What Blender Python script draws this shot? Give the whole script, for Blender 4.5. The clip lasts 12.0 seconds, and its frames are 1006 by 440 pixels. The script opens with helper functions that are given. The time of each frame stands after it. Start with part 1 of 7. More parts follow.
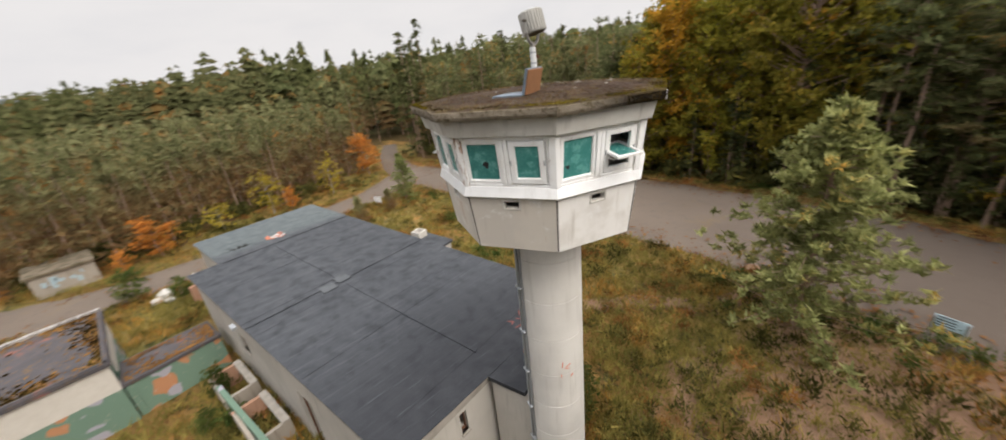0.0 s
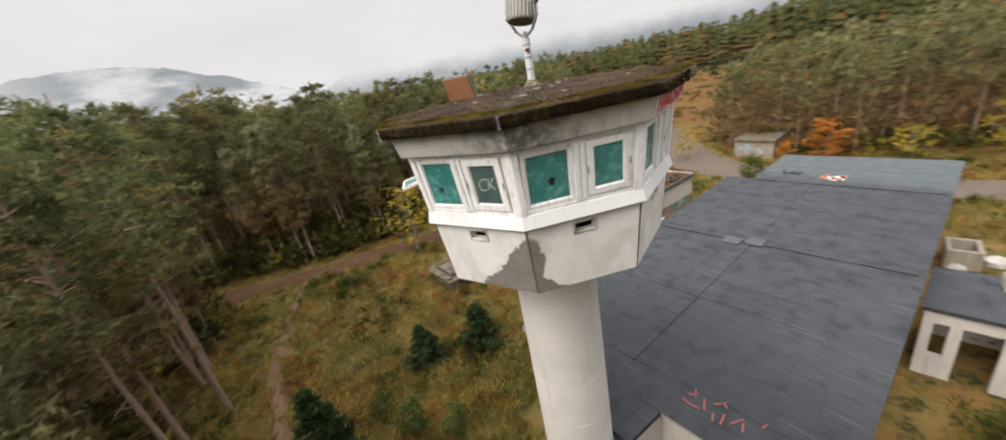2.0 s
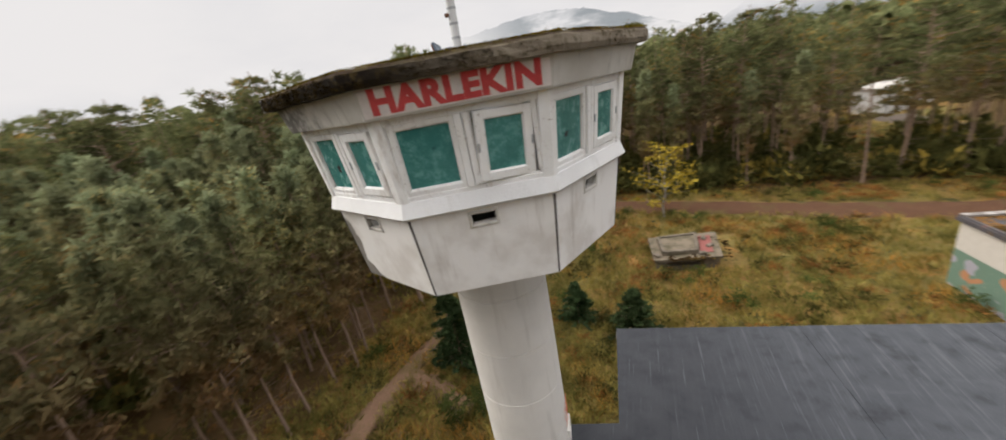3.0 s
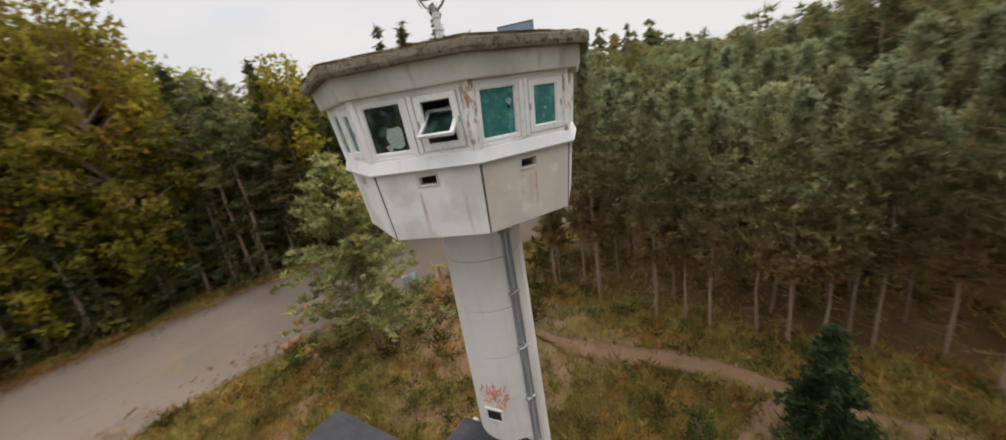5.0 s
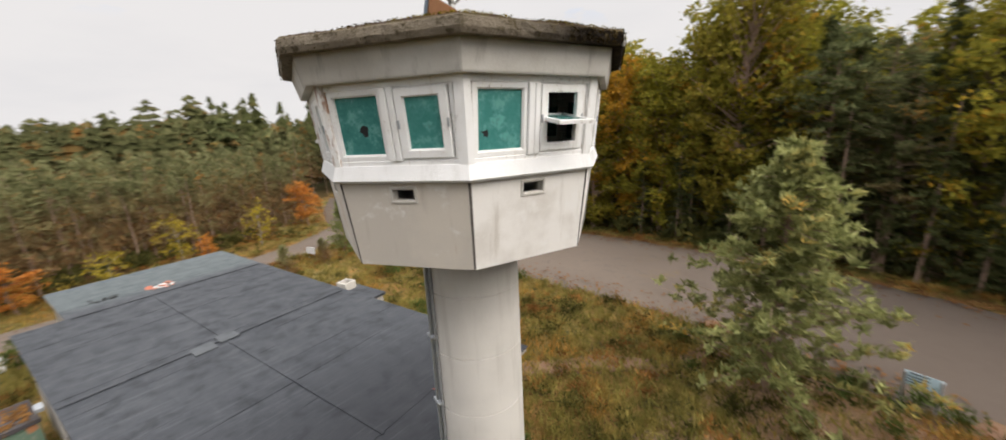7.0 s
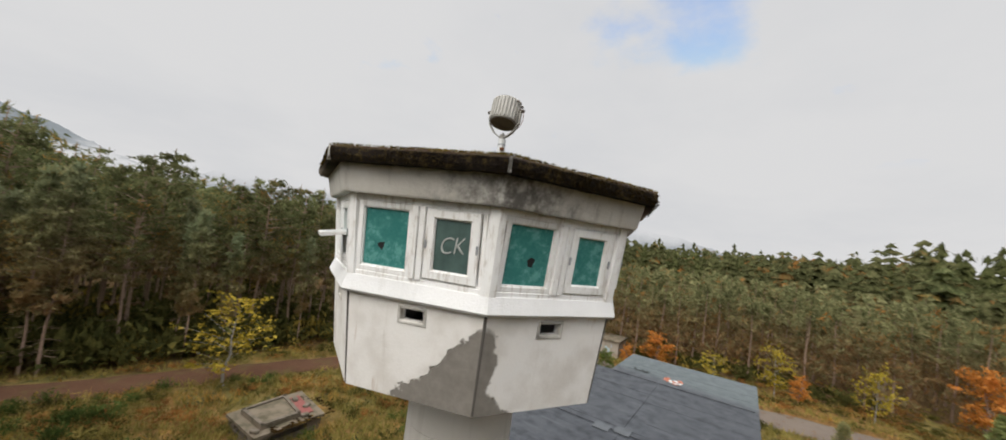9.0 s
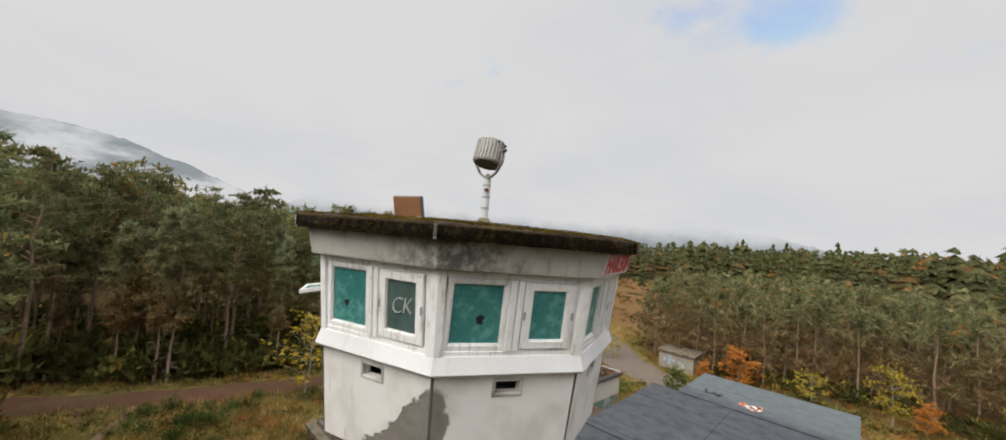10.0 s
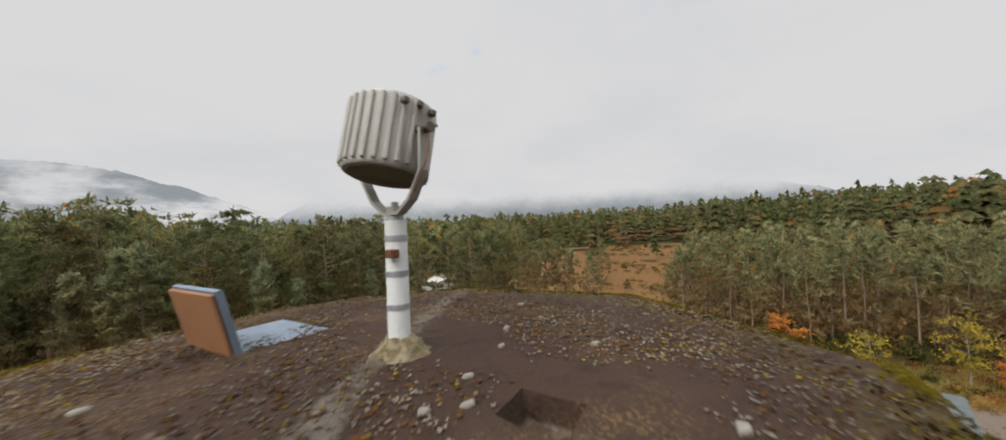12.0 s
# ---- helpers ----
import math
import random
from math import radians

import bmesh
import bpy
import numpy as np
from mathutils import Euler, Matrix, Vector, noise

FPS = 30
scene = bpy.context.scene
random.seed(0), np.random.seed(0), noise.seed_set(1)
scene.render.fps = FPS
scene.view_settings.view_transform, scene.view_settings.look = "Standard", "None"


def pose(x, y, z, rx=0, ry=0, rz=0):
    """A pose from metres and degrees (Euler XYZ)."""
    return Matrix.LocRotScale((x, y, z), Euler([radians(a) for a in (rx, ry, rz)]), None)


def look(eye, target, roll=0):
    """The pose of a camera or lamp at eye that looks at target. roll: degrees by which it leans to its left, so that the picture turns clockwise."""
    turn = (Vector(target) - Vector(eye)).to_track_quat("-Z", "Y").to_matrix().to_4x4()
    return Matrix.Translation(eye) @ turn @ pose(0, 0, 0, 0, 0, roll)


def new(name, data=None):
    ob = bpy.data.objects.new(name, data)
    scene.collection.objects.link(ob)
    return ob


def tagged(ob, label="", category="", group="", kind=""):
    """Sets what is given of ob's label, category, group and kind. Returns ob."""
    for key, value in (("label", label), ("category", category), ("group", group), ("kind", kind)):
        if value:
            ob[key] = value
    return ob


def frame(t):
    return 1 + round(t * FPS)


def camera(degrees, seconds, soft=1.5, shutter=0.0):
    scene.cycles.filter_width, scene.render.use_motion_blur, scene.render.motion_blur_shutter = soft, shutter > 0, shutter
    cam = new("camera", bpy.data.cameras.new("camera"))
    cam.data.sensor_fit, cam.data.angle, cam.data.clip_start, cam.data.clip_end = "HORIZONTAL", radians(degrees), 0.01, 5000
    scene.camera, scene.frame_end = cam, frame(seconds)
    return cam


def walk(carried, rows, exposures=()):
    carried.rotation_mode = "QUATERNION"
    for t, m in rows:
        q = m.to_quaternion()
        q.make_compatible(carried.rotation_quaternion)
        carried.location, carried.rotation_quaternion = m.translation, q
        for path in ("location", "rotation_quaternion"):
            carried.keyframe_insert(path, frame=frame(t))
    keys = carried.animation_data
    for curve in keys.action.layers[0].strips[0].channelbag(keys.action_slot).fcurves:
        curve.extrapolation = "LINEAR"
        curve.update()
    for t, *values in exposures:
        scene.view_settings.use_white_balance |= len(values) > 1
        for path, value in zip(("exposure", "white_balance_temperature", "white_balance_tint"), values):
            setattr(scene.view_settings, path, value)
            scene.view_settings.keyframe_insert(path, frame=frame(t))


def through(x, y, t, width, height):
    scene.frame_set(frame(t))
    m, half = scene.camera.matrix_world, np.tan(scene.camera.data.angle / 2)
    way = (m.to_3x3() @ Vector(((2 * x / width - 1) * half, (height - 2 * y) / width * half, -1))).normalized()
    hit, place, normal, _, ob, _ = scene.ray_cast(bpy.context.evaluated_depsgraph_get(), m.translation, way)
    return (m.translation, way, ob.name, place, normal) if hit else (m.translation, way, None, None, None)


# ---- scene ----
LENS = 107.00
PATH = [
    (0.0, -3.947, 4.822, 9.757, 226.33, -22.70, -6.17),
    (0.5, -5.879, 2.578, 10.030, 252.48, -24.85, -7.21),
    (1.0, -6.271, -0.128, 10.088, 278.22, -25.32, -8.27),
    (1.5, -5.238, -2.324, 9.917, 302.06, -24.74, -9.17),
    (2.0, -3.113, -4.103, 9.577, 329.89, -20.98, -11.21),
    (2.5, -0.543, -4.634, 9.286, 355.10, -20.54, -11.05),
    (3.0, 1.875, -4.229, 9.018, 381.65, -19.77, -10.74),
    (3.5, 4.048, -2.906, 8.780, 409.31, -18.71, -10.30),
    (4.0, 5.395, -0.656, 8.617, 436.77, -17.74, -9.84),
    (4.5, 5.384, 1.815, 8.573, 462.71, -17.21, -9.45),
    (5.0, 4.298, 3.703, 8.655, 486.91, -17.20, -9.15),
    (5.5, 2.504, 4.865, 8.774, 509.82, -18.39, -8.75),
    (6.0, 0.390, 5.229, 8.690, 532.30, -17.28, -6.65),
    (6.5, -1.684, 4.689, 8.614, 555.31, -16.74, -5.48),
    (7.0, -3.342, 3.455, 8.492, 578.68, -13.62, -2.72),
    (7.5, -4.355, 1.654, 8.449, 603.98, -9.38, 0.36),
    (8.0, -4.531, -0.365, 8.482, 630.44, -4.25, 3.61),
    (8.5, -4.038, -2.022, 8.566, 653.57, 0.38, 6.21),
    (9.0, -3.455, -3.059, 8.678, 668.85, 3.11, 7.32),
    (9.5, -3.198, -3.647, 8.815, 675.54, 3.72, 6.79),
    (10.0, -2.801, -3.757, 9.185, 679.36, 3.21, 4.91),
    (10.5, -2.368, -3.509, 9.414, 680.59, 5.12, 3.07),
    (11.0, -1.902, -2.911, 9.672, 680.62, 4.96, 0.78),
    (11.5, -1.366, -2.331, 9.826, 680.56, 3.22, -1.52),
    (12.0, -0.606, -1.561, 9.914, 679.77, 0.21, -2.78),
]


def aim(x, y, z, yaw, pitch, roll):
    return Matrix.Translation((x, y, z)) @ pose(0, 0, 0, 90 + pitch, 0, yaw) @ pose(0, 0, 0, 0, 0, roll)


cam = camera(LENS, 12.0, soft=1.6, shutter=0.22)
walk(cam, [(t, aim(*row)) for t, *row in PATH], [(0.0, 0.12, 6650, 12), (7.0, 0.12, 6650, 12), (9.0, -0.10, 6500, 10), (12.0, -0.12, 6500, 10)])


# ---------------------------------------------------------------- light
def sky_world():
    """Bright broken overcast: white cloud over a pale blue sky, with two small blue holes."""
    w = bpy.data.worlds.new("sky")
    scene.world = w
    w.use_nodes = True
    nt = w.node_tree
    nt.nodes.clear()
    n = nt.nodes.new
    link = nt.links.new
    out, bg = n("ShaderNodeOutputWorld"), n("ShaderNodeBackground")
    sky = n("ShaderNodeTexSky")
    sky.sky_type, sky.sun_disc = "NISHITA", False
    sky.sun_elevation, sky.sun_rotation = radians(SUN_EL), radians(90 - SUN_AZ)
    dim = n("ShaderNodeVectorMath")
    dim.operation = "SCALE"
    dim.inputs["Scale"].default_value = 0.30
    link(sky.outputs[0], dim.inputs[0])
    even = n("ShaderNodeVectorMath")
    even.operation = "MINIMUM"
    even.inputs[1].default_value = (0.48, 0.65, 0.92)
    link(dim.outputs[0], even.inputs[0])
    tc, sep = n("ShaderNodeTexCoord"), n("ShaderNodeSeparateXYZ")
    link(tc.outputs["Generated"], sep.inputs[0])
    flat = n("ShaderNodeMath")
    flat.operation, flat.inputs[1].default_value = "ADD", 0.22
    link(sep.outputs["Z"], flat.inputs[0])
    div = n("ShaderNodeVectorMath")
    div.operation = "DIVIDE"
    link(tc.outputs["Generated"], div.inputs[0])
    link(flat.outputs[0], div.inputs[1])
    n1, n2 = n("ShaderNodeTexNoise"), n("ShaderNodeTexNoise")
    for t, s, d in ((n1, 1.7, 7), (n2, 0.8, 5)):
        t.inputs["Scale"].default_value, t.inputs["Detail"].default_value, t.inputs["Roughness"].default_value = s, d, 0.55
        link(div.outputs[0], t.inputs["Vector"])
    cover = n("ShaderNodeValToRGB")
    cover.color_ramp.elements[0].position, cover.color_ramp.elements[0].color = 0.29, (0.55, 0.55, 0.55, 1)
    cover.color_ramp.elements[1].position, cover.color_ramp.elements[1].color = 0.36, (1, 1, 1, 1)
    link(n1.outputs["Fac"], cover.inputs[0])
    # one larger gap of blue, towards the east
    toward = n("ShaderNodeVectorMath")
    toward.operation = "DOT_PRODUCT"
    toward.inputs[1].default_value = (0.740, 0.262, 0.620)
    link(tc.outputs["Generated"], toward.inputs[0])
    ragged = n("ShaderNodeMath")
    ragged.operation, ragged.inputs[1].default_value = "MULTIPLY_ADD", 0.22
    link(n1.outputs["Fac"], ragged.inputs[0])
    link(toward.outputs["Value"], ragged.inputs[2])
    gap = n("ShaderNodeMapRange")
    gap.interpolation_type = "SMOOTHSTEP"
    for key, value in (("From Min", 1.085), ("From Max", 1.125), ("To Min", 1.0), ("To Max", 0.25)):
        gap.inputs[key].default_value = value
    link(ragged.outputs[0], gap.inputs["Value"])
    torn = n("ShaderNodeMath")
    torn.operation = "MINIMUM"
    link(cover.outputs[0], torn.inputs[0])
    link(gap.outputs[0], torn.inputs[1])
    # low in the sky the cloud closes to mist
    low = n("ShaderNodeMapRange")
    low.inputs["From Min"].default_value, low.inputs["From Max"].default_value = 0.22, 0.40
    low.inputs["To Min"].default_value, low.inputs["To Max"].default_value = 1.0, 0.0
    link(sep.outputs["Z"], low.inputs["Value"])
    both = n("ShaderNodeMath")
    both.operation = "MAXIMUM"
    link(torn.outputs[0], both.inputs[0])
    link(low.outputs[0], both.inputs[1])
    cloud = n("ShaderNodeValToRGB")
    cloud.color_ramp.elements[0].position, cloud.color_ramp.elements[0].color = 0.30, (0.68, 0.69, 0.71, 1)
    cloud.color_ramp.elements[1].position, cloud.color_ramp.elements[1].color = 0.58, (0.755, 0.755, 0.76, 1)
    link(n2.outputs["Fac"], cloud.inputs[0])
    mix = n("ShaderNodeMix")
    mix.data_type = "RGBA"
    link(both.outputs[0], mix.inputs["Factor"])
    link(even.outputs[0], mix.inputs["A"])
    link(cloud.outputs[0], mix.inputs["B"])
    link(mix.outputs["Result"], bg.inputs["Color"])
    # an overcast sky is about three times as bright overhead as near the horizon
    high = n("ShaderNodeMapRange")
    high.interpolation_type = "SMOOTHSTEP"
    for key, value in (("From Min", 0.55), ("From Max", 0.86), ("To Min", 1.0), ("To Max", 3.2)):
        high.inputs[key].default_value = value
    link(sep.outputs["Z"], high.inputs["Value"])
    link(high.outputs[0], bg.inputs["Strength"])
    link(bg.outputs[0], out.inputs[0])


SUN_AZ, SUN_EL = 184.0, 42.0
sky_world()
sun = new("sun", bpy.data.lights.new("sun", "SUN"))
sun.data.energy, sun.data.angle, sun.data.color = 2.5, radians(40), (1.0, 0.95, 0.87)
sun.matrix_world = look((40 * math.cos(radians(SUN_AZ)), 40 * math.sin(radians(SUN_AZ)), 40 * math.tan(radians(SUN_EL))), (0, 0, 0))


# ---------------------------------------------------------------- materials
class Nodes:
    """A short way to write node trees."""

    def __init__(self, name):
        self.mat = bpy.data.materials.new(name)
        self.mat.use_nodes = True
        self.tree = self.mat.node_tree
        self.tree.nodes.clear()
        self.coords = None

    def add(self, kind, **inputs):
        node = self.tree.nodes.new("ShaderNode" + kind)
        for key, value in inputs.items():
            self.set(node, key.replace("_", " "), value)
        return node

    def set(self, node, key, value):
        socket = node.inputs[int(key[1:])] if key[0] == "i" and key[1:].isdigit() else node.inputs[key]
        if isinstance(value, bpy.types.NodeSocket):
            self.tree.links.new(value, socket)
        else:
            socket.default_value = value

    def where(self, world=False):
        if world:
            return self.add("NewGeometry").outputs["Position"]
        if not self.coords:
            self.coords = self.add("TexCoord").outputs["Object"]
        return self.coords

    def noise(self, scale, detail=4.0, rough=0.55, world=False, vector=None, warp=0.0):
        t = self.add("TexNoise", Scale=scale, Detail=detail, Roughness=rough, Distortion=warp)
        self.set(t, "Vector", vector or self.where(world))
        return t.outputs["Fac"]

    def ramp(self, fac, *stops):
        r = self.add("ValToRGB", Fac=fac)
        e = r.color_ramp.elements
        while len(e) < len(stops):
            e.new(0.5)
        for el, (p, c) in zip(e, stops):
            el.position, el.color = p, (*c, 1) if len(c) == 3 else c
        return r.outputs[0]

    def step(self, fac, lo, hi, a=0.0, b=1.0):
        m = self.add("MapRange")
        m.interpolation_type = "SMOOTHSTEP"
        for k, v in (("Value", fac), ("From Min", lo), ("From Max", hi), ("To Min", a), ("To Max", b)):
            self.set(m, k, v)
        return m.outputs["Result"]

    def math(self, op, a, b=0.0, c=0.0):
        m = self.add("Math", i0=a, i1=b, i2=c)
        m.operation = op
        return m.outputs[0]

    def mix(self, fac, a, b, blend="MIX"):
        m = self.add("Mix")
        m.data_type, m.blend_type = "RGBA", blend
        for k, v in (("Factor", fac), ("A", a), ("B", b)):
            self.set(m, k, (*v, 1) if isinstance(v, tuple) and len(v) == 3 else v)
        return m.outputs["Result"]

    def stretch(self, x, y, z, world=False):
        m = self.add("Mapping", Vector=self.where(world), Scale=(x, y, z))
        return m.outputs[0]

    def math3(self, vector, fac, amount=0.05):
        """A place shifted by a noise, to make the edges of cells ragged."""
        k = self.add("VectorMath", i0=vector, i1=self.add("CombineXYZ", X=self.math("MULTIPLY", fac, amount), Y=self.math("MULTIPLY", fac, -amount)).outputs[0])
        return k.outputs[0]

    def xyz(self, world=False):
        s = self.add("SeparateXYZ", i0=self.where(world))
        return s.outputs

    def surface(self, color, rough=0.8, bump=None, depth=0.01, metal=0.0, spec=0.5, **more):
        p = self.add("BsdfPrincipled", Roughness=rough, Metallic=metal)
        self.set(p, "Base Color", (*color, 1) if isinstance(color, tuple) and len(color) == 3 else color)
        self.set(p, "Specular IOR Level", spec)
        for k, v in more.items():
            self.set(p, k.replace("_", " "), v)
        if bump is not None:
            b = self.add("Bump", Height=bump, Distance=depth, Strength=0.9)
            self.set(p, "Normal", b.outputs[0])
        self.set(self.add("OutputMaterial"), "Surface", p.outputs[0])
        return self.mat


def plaster(name, base, dirt, streak=0.5, rough=0.9):
    """Painted plaster or concrete with rain streaks, blotches and fine pores."""
    m = Nodes(name)
    big = m.noise(0.9, 5, world=True)
    run = m.noise(1.0, 4, vector=m.stretch(7, 7, 0.7, True))
    fine = m.noise(60, 3, world=True)
    tone = tuple(0.86 * v for v in base)
    c = m.mix(m.step(big, 0.35, 0.7), base, tone)
    c = m.mix(m.math("MULTIPLY", m.step(run, 0.52, 0.80), streak), c, dirt)
    c = m.mix(m.math("MULTIPLY", fine, 0.12), c, dirt)
    return m.surface(c, rough, m.math("ADD", fine, m.math("MULTIPLY", big, 0.5)), 0.004, spec=0.3)


def plain(name, base, rough=0.7, metal=0.0, vary=0.25, scale=14.0, dark=None):
    m = Nodes(name)
    a, b = m.noise(scale, 5), m.noise(scale * 6, 3)
    c = m.mix(m.math("MULTIPLY", m.step(a, 0.35, 0.75), vary * 2), base, dark or tuple(0.6 * v for v in base))
    c = m.mix(m.math("MULTIPLY", b, vary * 0.5), c, tuple(min(1, 1.25 * v) for v in base))
    return m.surface(c, rough, b, 0.002, metal)


M_SHAFT = plaster("shaft_concrete", (0.68, 0.655, 0.615), (0.40, 0.37, 0.335), 0.4)


def panel_material(name, warm_lo, warm_hi):
    """White paint on concrete, flaked off in one big patch at one corner of the cabin."""
    m = Nodes(name)
    big, fine = m.noise(1.6, 5, world=True), m.noise(45, 3, world=True)
    run = m.noise(1.0, 4, vector=m.stretch(6, 6, 0.5, True))
    rnd = m.add("ObjectInfo").outputs["Random"]
    warm = m.mix(rnd, warm_lo, warm_hi)
    c = m.mix(m.step(big, 0.42, 0.62, 0, 0.55), warm, (0.54, 0.50, 0.45))
    c = m.mix(m.step(m.noise(3.4, 7, 0.7, world=True), 0.56, 0.66, 0, 0.5), c, (0.80, 0.79, 0.77))
    c = m.mix(m.step(run, 0.58, 0.80, 0, 0.55), c, (0.38, 0.33, 0.27))
    rust = m.noise(1.0, 4, 0.6, vector=m.stretch(9, 9, 0.35, True))
    c = m.mix(m.step(rust, 0.66, 0.80, 0, 0.6), c, (0.36, 0.22, 0.12))
    # flaked patch: measured from the corner between two faces
    x, y, z = m.xyz(True)
    a = radians(225)
    cx, cy = 1.66 * math.cos(a), 1.66 * math.sin(a)
    across = m.math("ADD", m.math("MULTIPLY", m.math("SUBTRACT", x, cx), -math.sin(a)), m.math("MULTIPLY", m.math("SUBTRACT", y, cy), math.cos(a)))
    side = m.math("SUBTRACT", 8.02, z)
    wob = m.math("MULTIPLY", m.math("SUBTRACT", m.noise(5, 6, 0.65, world=True), 0.5), 0.42)
    left = m.math("SUBTRACT", m.math("MULTIPLY", side, 0.92), m.math("MULTIPLY", across, -1.0))
    left = m.math("ADD", left, wob)
    tail = m.math("MULTIPLY", m.step(side, 0.55, 0.85), 0.22)
    right = m.math("SUBTRACT", m.math("ADD", 0.13, tail), across)
    right = m.math("ADD", right, m.math("MULTIPLY", wob, 0.6))
    neg = m.math("LESS_THAN", across, 0.0)
    field = m.math("ADD", m.math("MULTIPLY", neg, left), m.math("MULTIPLY", m.math("SUBTRACT", 1.0, neg), right))
    upper = m.step(m.math("ADD", side, m.math("MULTIPLY", wob, 0.4)), 0.04, 0.10)
    patch = m.math("MULTIPLY", m.step(field, 0.0, 0.03), upper)
    near = m.math("LESS_THAN", m.math("ABSOLUTE", across), 0.95)
    front = m.math("LESS_THAN", m.math("ADD", x, y), -0.9)
    patch = m.math("MULTIPLY", m.math("MULTIPLY", patch, near), front)
    # rust runs below the gun slots of two faces
    for az, u, w, strong in ((22.5, -0.13, 0.030, 0.75), (67.5, -0.11, 0.030, 0.35), (67.5, 0.10, 0.028, 0.85), (67.5, 0.02, 0.10, 0.25)):
        b = radians(az)
        along_face = m.math("SUBTRACT", m.math("ADD", m.math("MULTIPLY", x, -math.sin(b)), m.math("MULTIPLY", y, math.cos(b))), u)
        outward = m.math("ADD", m.math("MULTIPLY", x, math.cos(b)), m.math("MULTIPLY", y, math.sin(b)))
        wavy = m.math("ADD", m.math("ABSOLUTE", along_face), m.math("MULTIPLY", m.math("SUBTRACT", m.noise(7, 4, 0.6, world=True), 0.5), 0.06))
        run_down = m.math("MULTIPLY", m.step(wavy, w, 0.0), m.math("MULTIPLY", m.step(z, 7.36, 7.62), m.step(z, 7.86, 7.80)))
        run_down = m.math("MULTIPLY", run_down, m.math("GREATER_THAN", outward, 1.30))
        c = m.mix(m.math("MULTIPLY", run_down, strong), c, (0.46, 0.29, 0.17))
    bare = m.mix(m.noise(9, 6, 0.7, world=True), (0.13, 0.115, 0.10), (0.30, 0.28, 0.25))
    c = m.mix(patch, c, bare)
    h = m.math("SUBTRACT", m.math("MULTIPLY", fine, 0.25), patch)
    return m.surface(c, 0.85, h, 0.008, spec=0.3)


M_PANEL = panel_material("cabin_panel_paint", (0.84, 0.825, 0.805), (0.76, 0.735, 0.70))
M_PANEL_BEIGE = panel_material("beige_cabin_panel_paint", (0.66, 0.60, 0.53), (0.62, 0.57, 0.50))


def chipped_material(name, rusty=False):
    """White window paint, flaking to brown wood along the edges and in runs."""
    m = Nodes(name)
    big, chip = m.noise(2.2, 4, 0.6, world=True), m.noise(38, 5, 0.7, world=True)
    run = m.noise(1.0, 5, 0.65, vector=m.stretch(26, 26, 1.6, True))
    c = m.mix(m.step(big, 0.35, 0.7), (0.90, 0.90, 0.895), (0.82, 0.81, 0.79))
    c = m.mix(m.step(run, 0.58, 0.76, 0, 0.45), c, (0.50, 0.42, 0.33))
    flake = m.math("MULTIPLY", m.step(chip, 0.60, 0.65), m.step(big, 0.46, 0.62))
    c = m.mix(m.math("MULTIPLY", flake, 0.7), c, (0.24, 0.17, 0.11))
    x, y, z = m.xyz(True)
    weather = m.step(m.math("ADD", x, y), -0.9, -1.9)
    stain = m.math("MULTIPLY", weather, m.step(m.noise(1.0, 5, 0.7, vector=m.stretch(20, 20, 3.5, True)), 0.50, 0.66, 0, 0.40))
    c = m.mix(stain, c, m.mix(chip, (0.42, 0.34, 0.25), (0.20, 0.13, 0.08)))
    if rusty:
        rust = m.math("MULTIPLY", m.step(m.noise(1.0, 5, 0.7, vector=m.stretch(16, 16, 3.0, True)), 0.46, 0.58), m.step(m.noise(6, 4, 0.6, world=True), 0.40, 0.52, 0.15, 0.9))
        c = m.mix(rust, c, m.mix(chip, (0.40, 0.20, 0.09), (0.20, 0.085, 0.035)))
    return m.surface(c, 0.6, m.math("SUBTRACT", m.math("MULTIPLY", chip, 0.3), flake), 0.003, spec=0.35)


M_WHITE = chipped_material("white_window_paint")
M_RUSTY_POST = chipped_material("rust_stained_post_paint", True)
M_SILL = plaster("white_sill_paint", (0.82, 0.82, 0.82), (0.45, 0.43, 0.40), 0.35, 0.6)
def fascia_material():
    """Grey-white concrete below the roof rim, black with damp round one corner."""
    m = Nodes("fascia_concrete")
    big, fine = m.noise(1.3, 5, 0.6, world=True), m.noise(50, 4, 0.6, world=True)
    run = m.noise(1.0, 5, 0.6, vector=m.stretch(8, 8, 0.9, True))
    c = m.mix(m.step(big, 0.35, 0.7), (0.64, 0.62, 0.58), (0.50, 0.475, 0.43))
    c = m.mix(m.step(run, 0.54, 0.76, 0, 0.55), c, (0.22, 0.20, 0.175))
    x, y, z = m.xyz(True)
    a = radians(228)
    across = m.math("ABSOLUTE", m.math("ADD", m.math("MULTIPLY", x, -math.sin(a)), m.math("MULTIPLY", y, math.cos(a))))
    front = m.math("LESS_THAN", m.math("ADD", x, y), -1.2)
    edge = m.math("MULTIPLY", m.math("SUBTRACT", m.noise(4.5, 7, 0.75, world=True), 0.5), 1.5)
    near = m.math("MULTIPLY", m.step(m.math("ADD", across, edge), 0.80, 0.10), m.step(m.noise(11, 6, 0.7, world=True), 0.30, 0.58, 0.25, 1.0))
    c = m.mix(m.math("MULTIPLY", m.math("MULTIPLY", near, front), 0.85), c, (0.075, 0.068, 0.060))
    return m.surface(c, 0.9, m.math("ADD", fine, big), 0.005, spec=0.3)


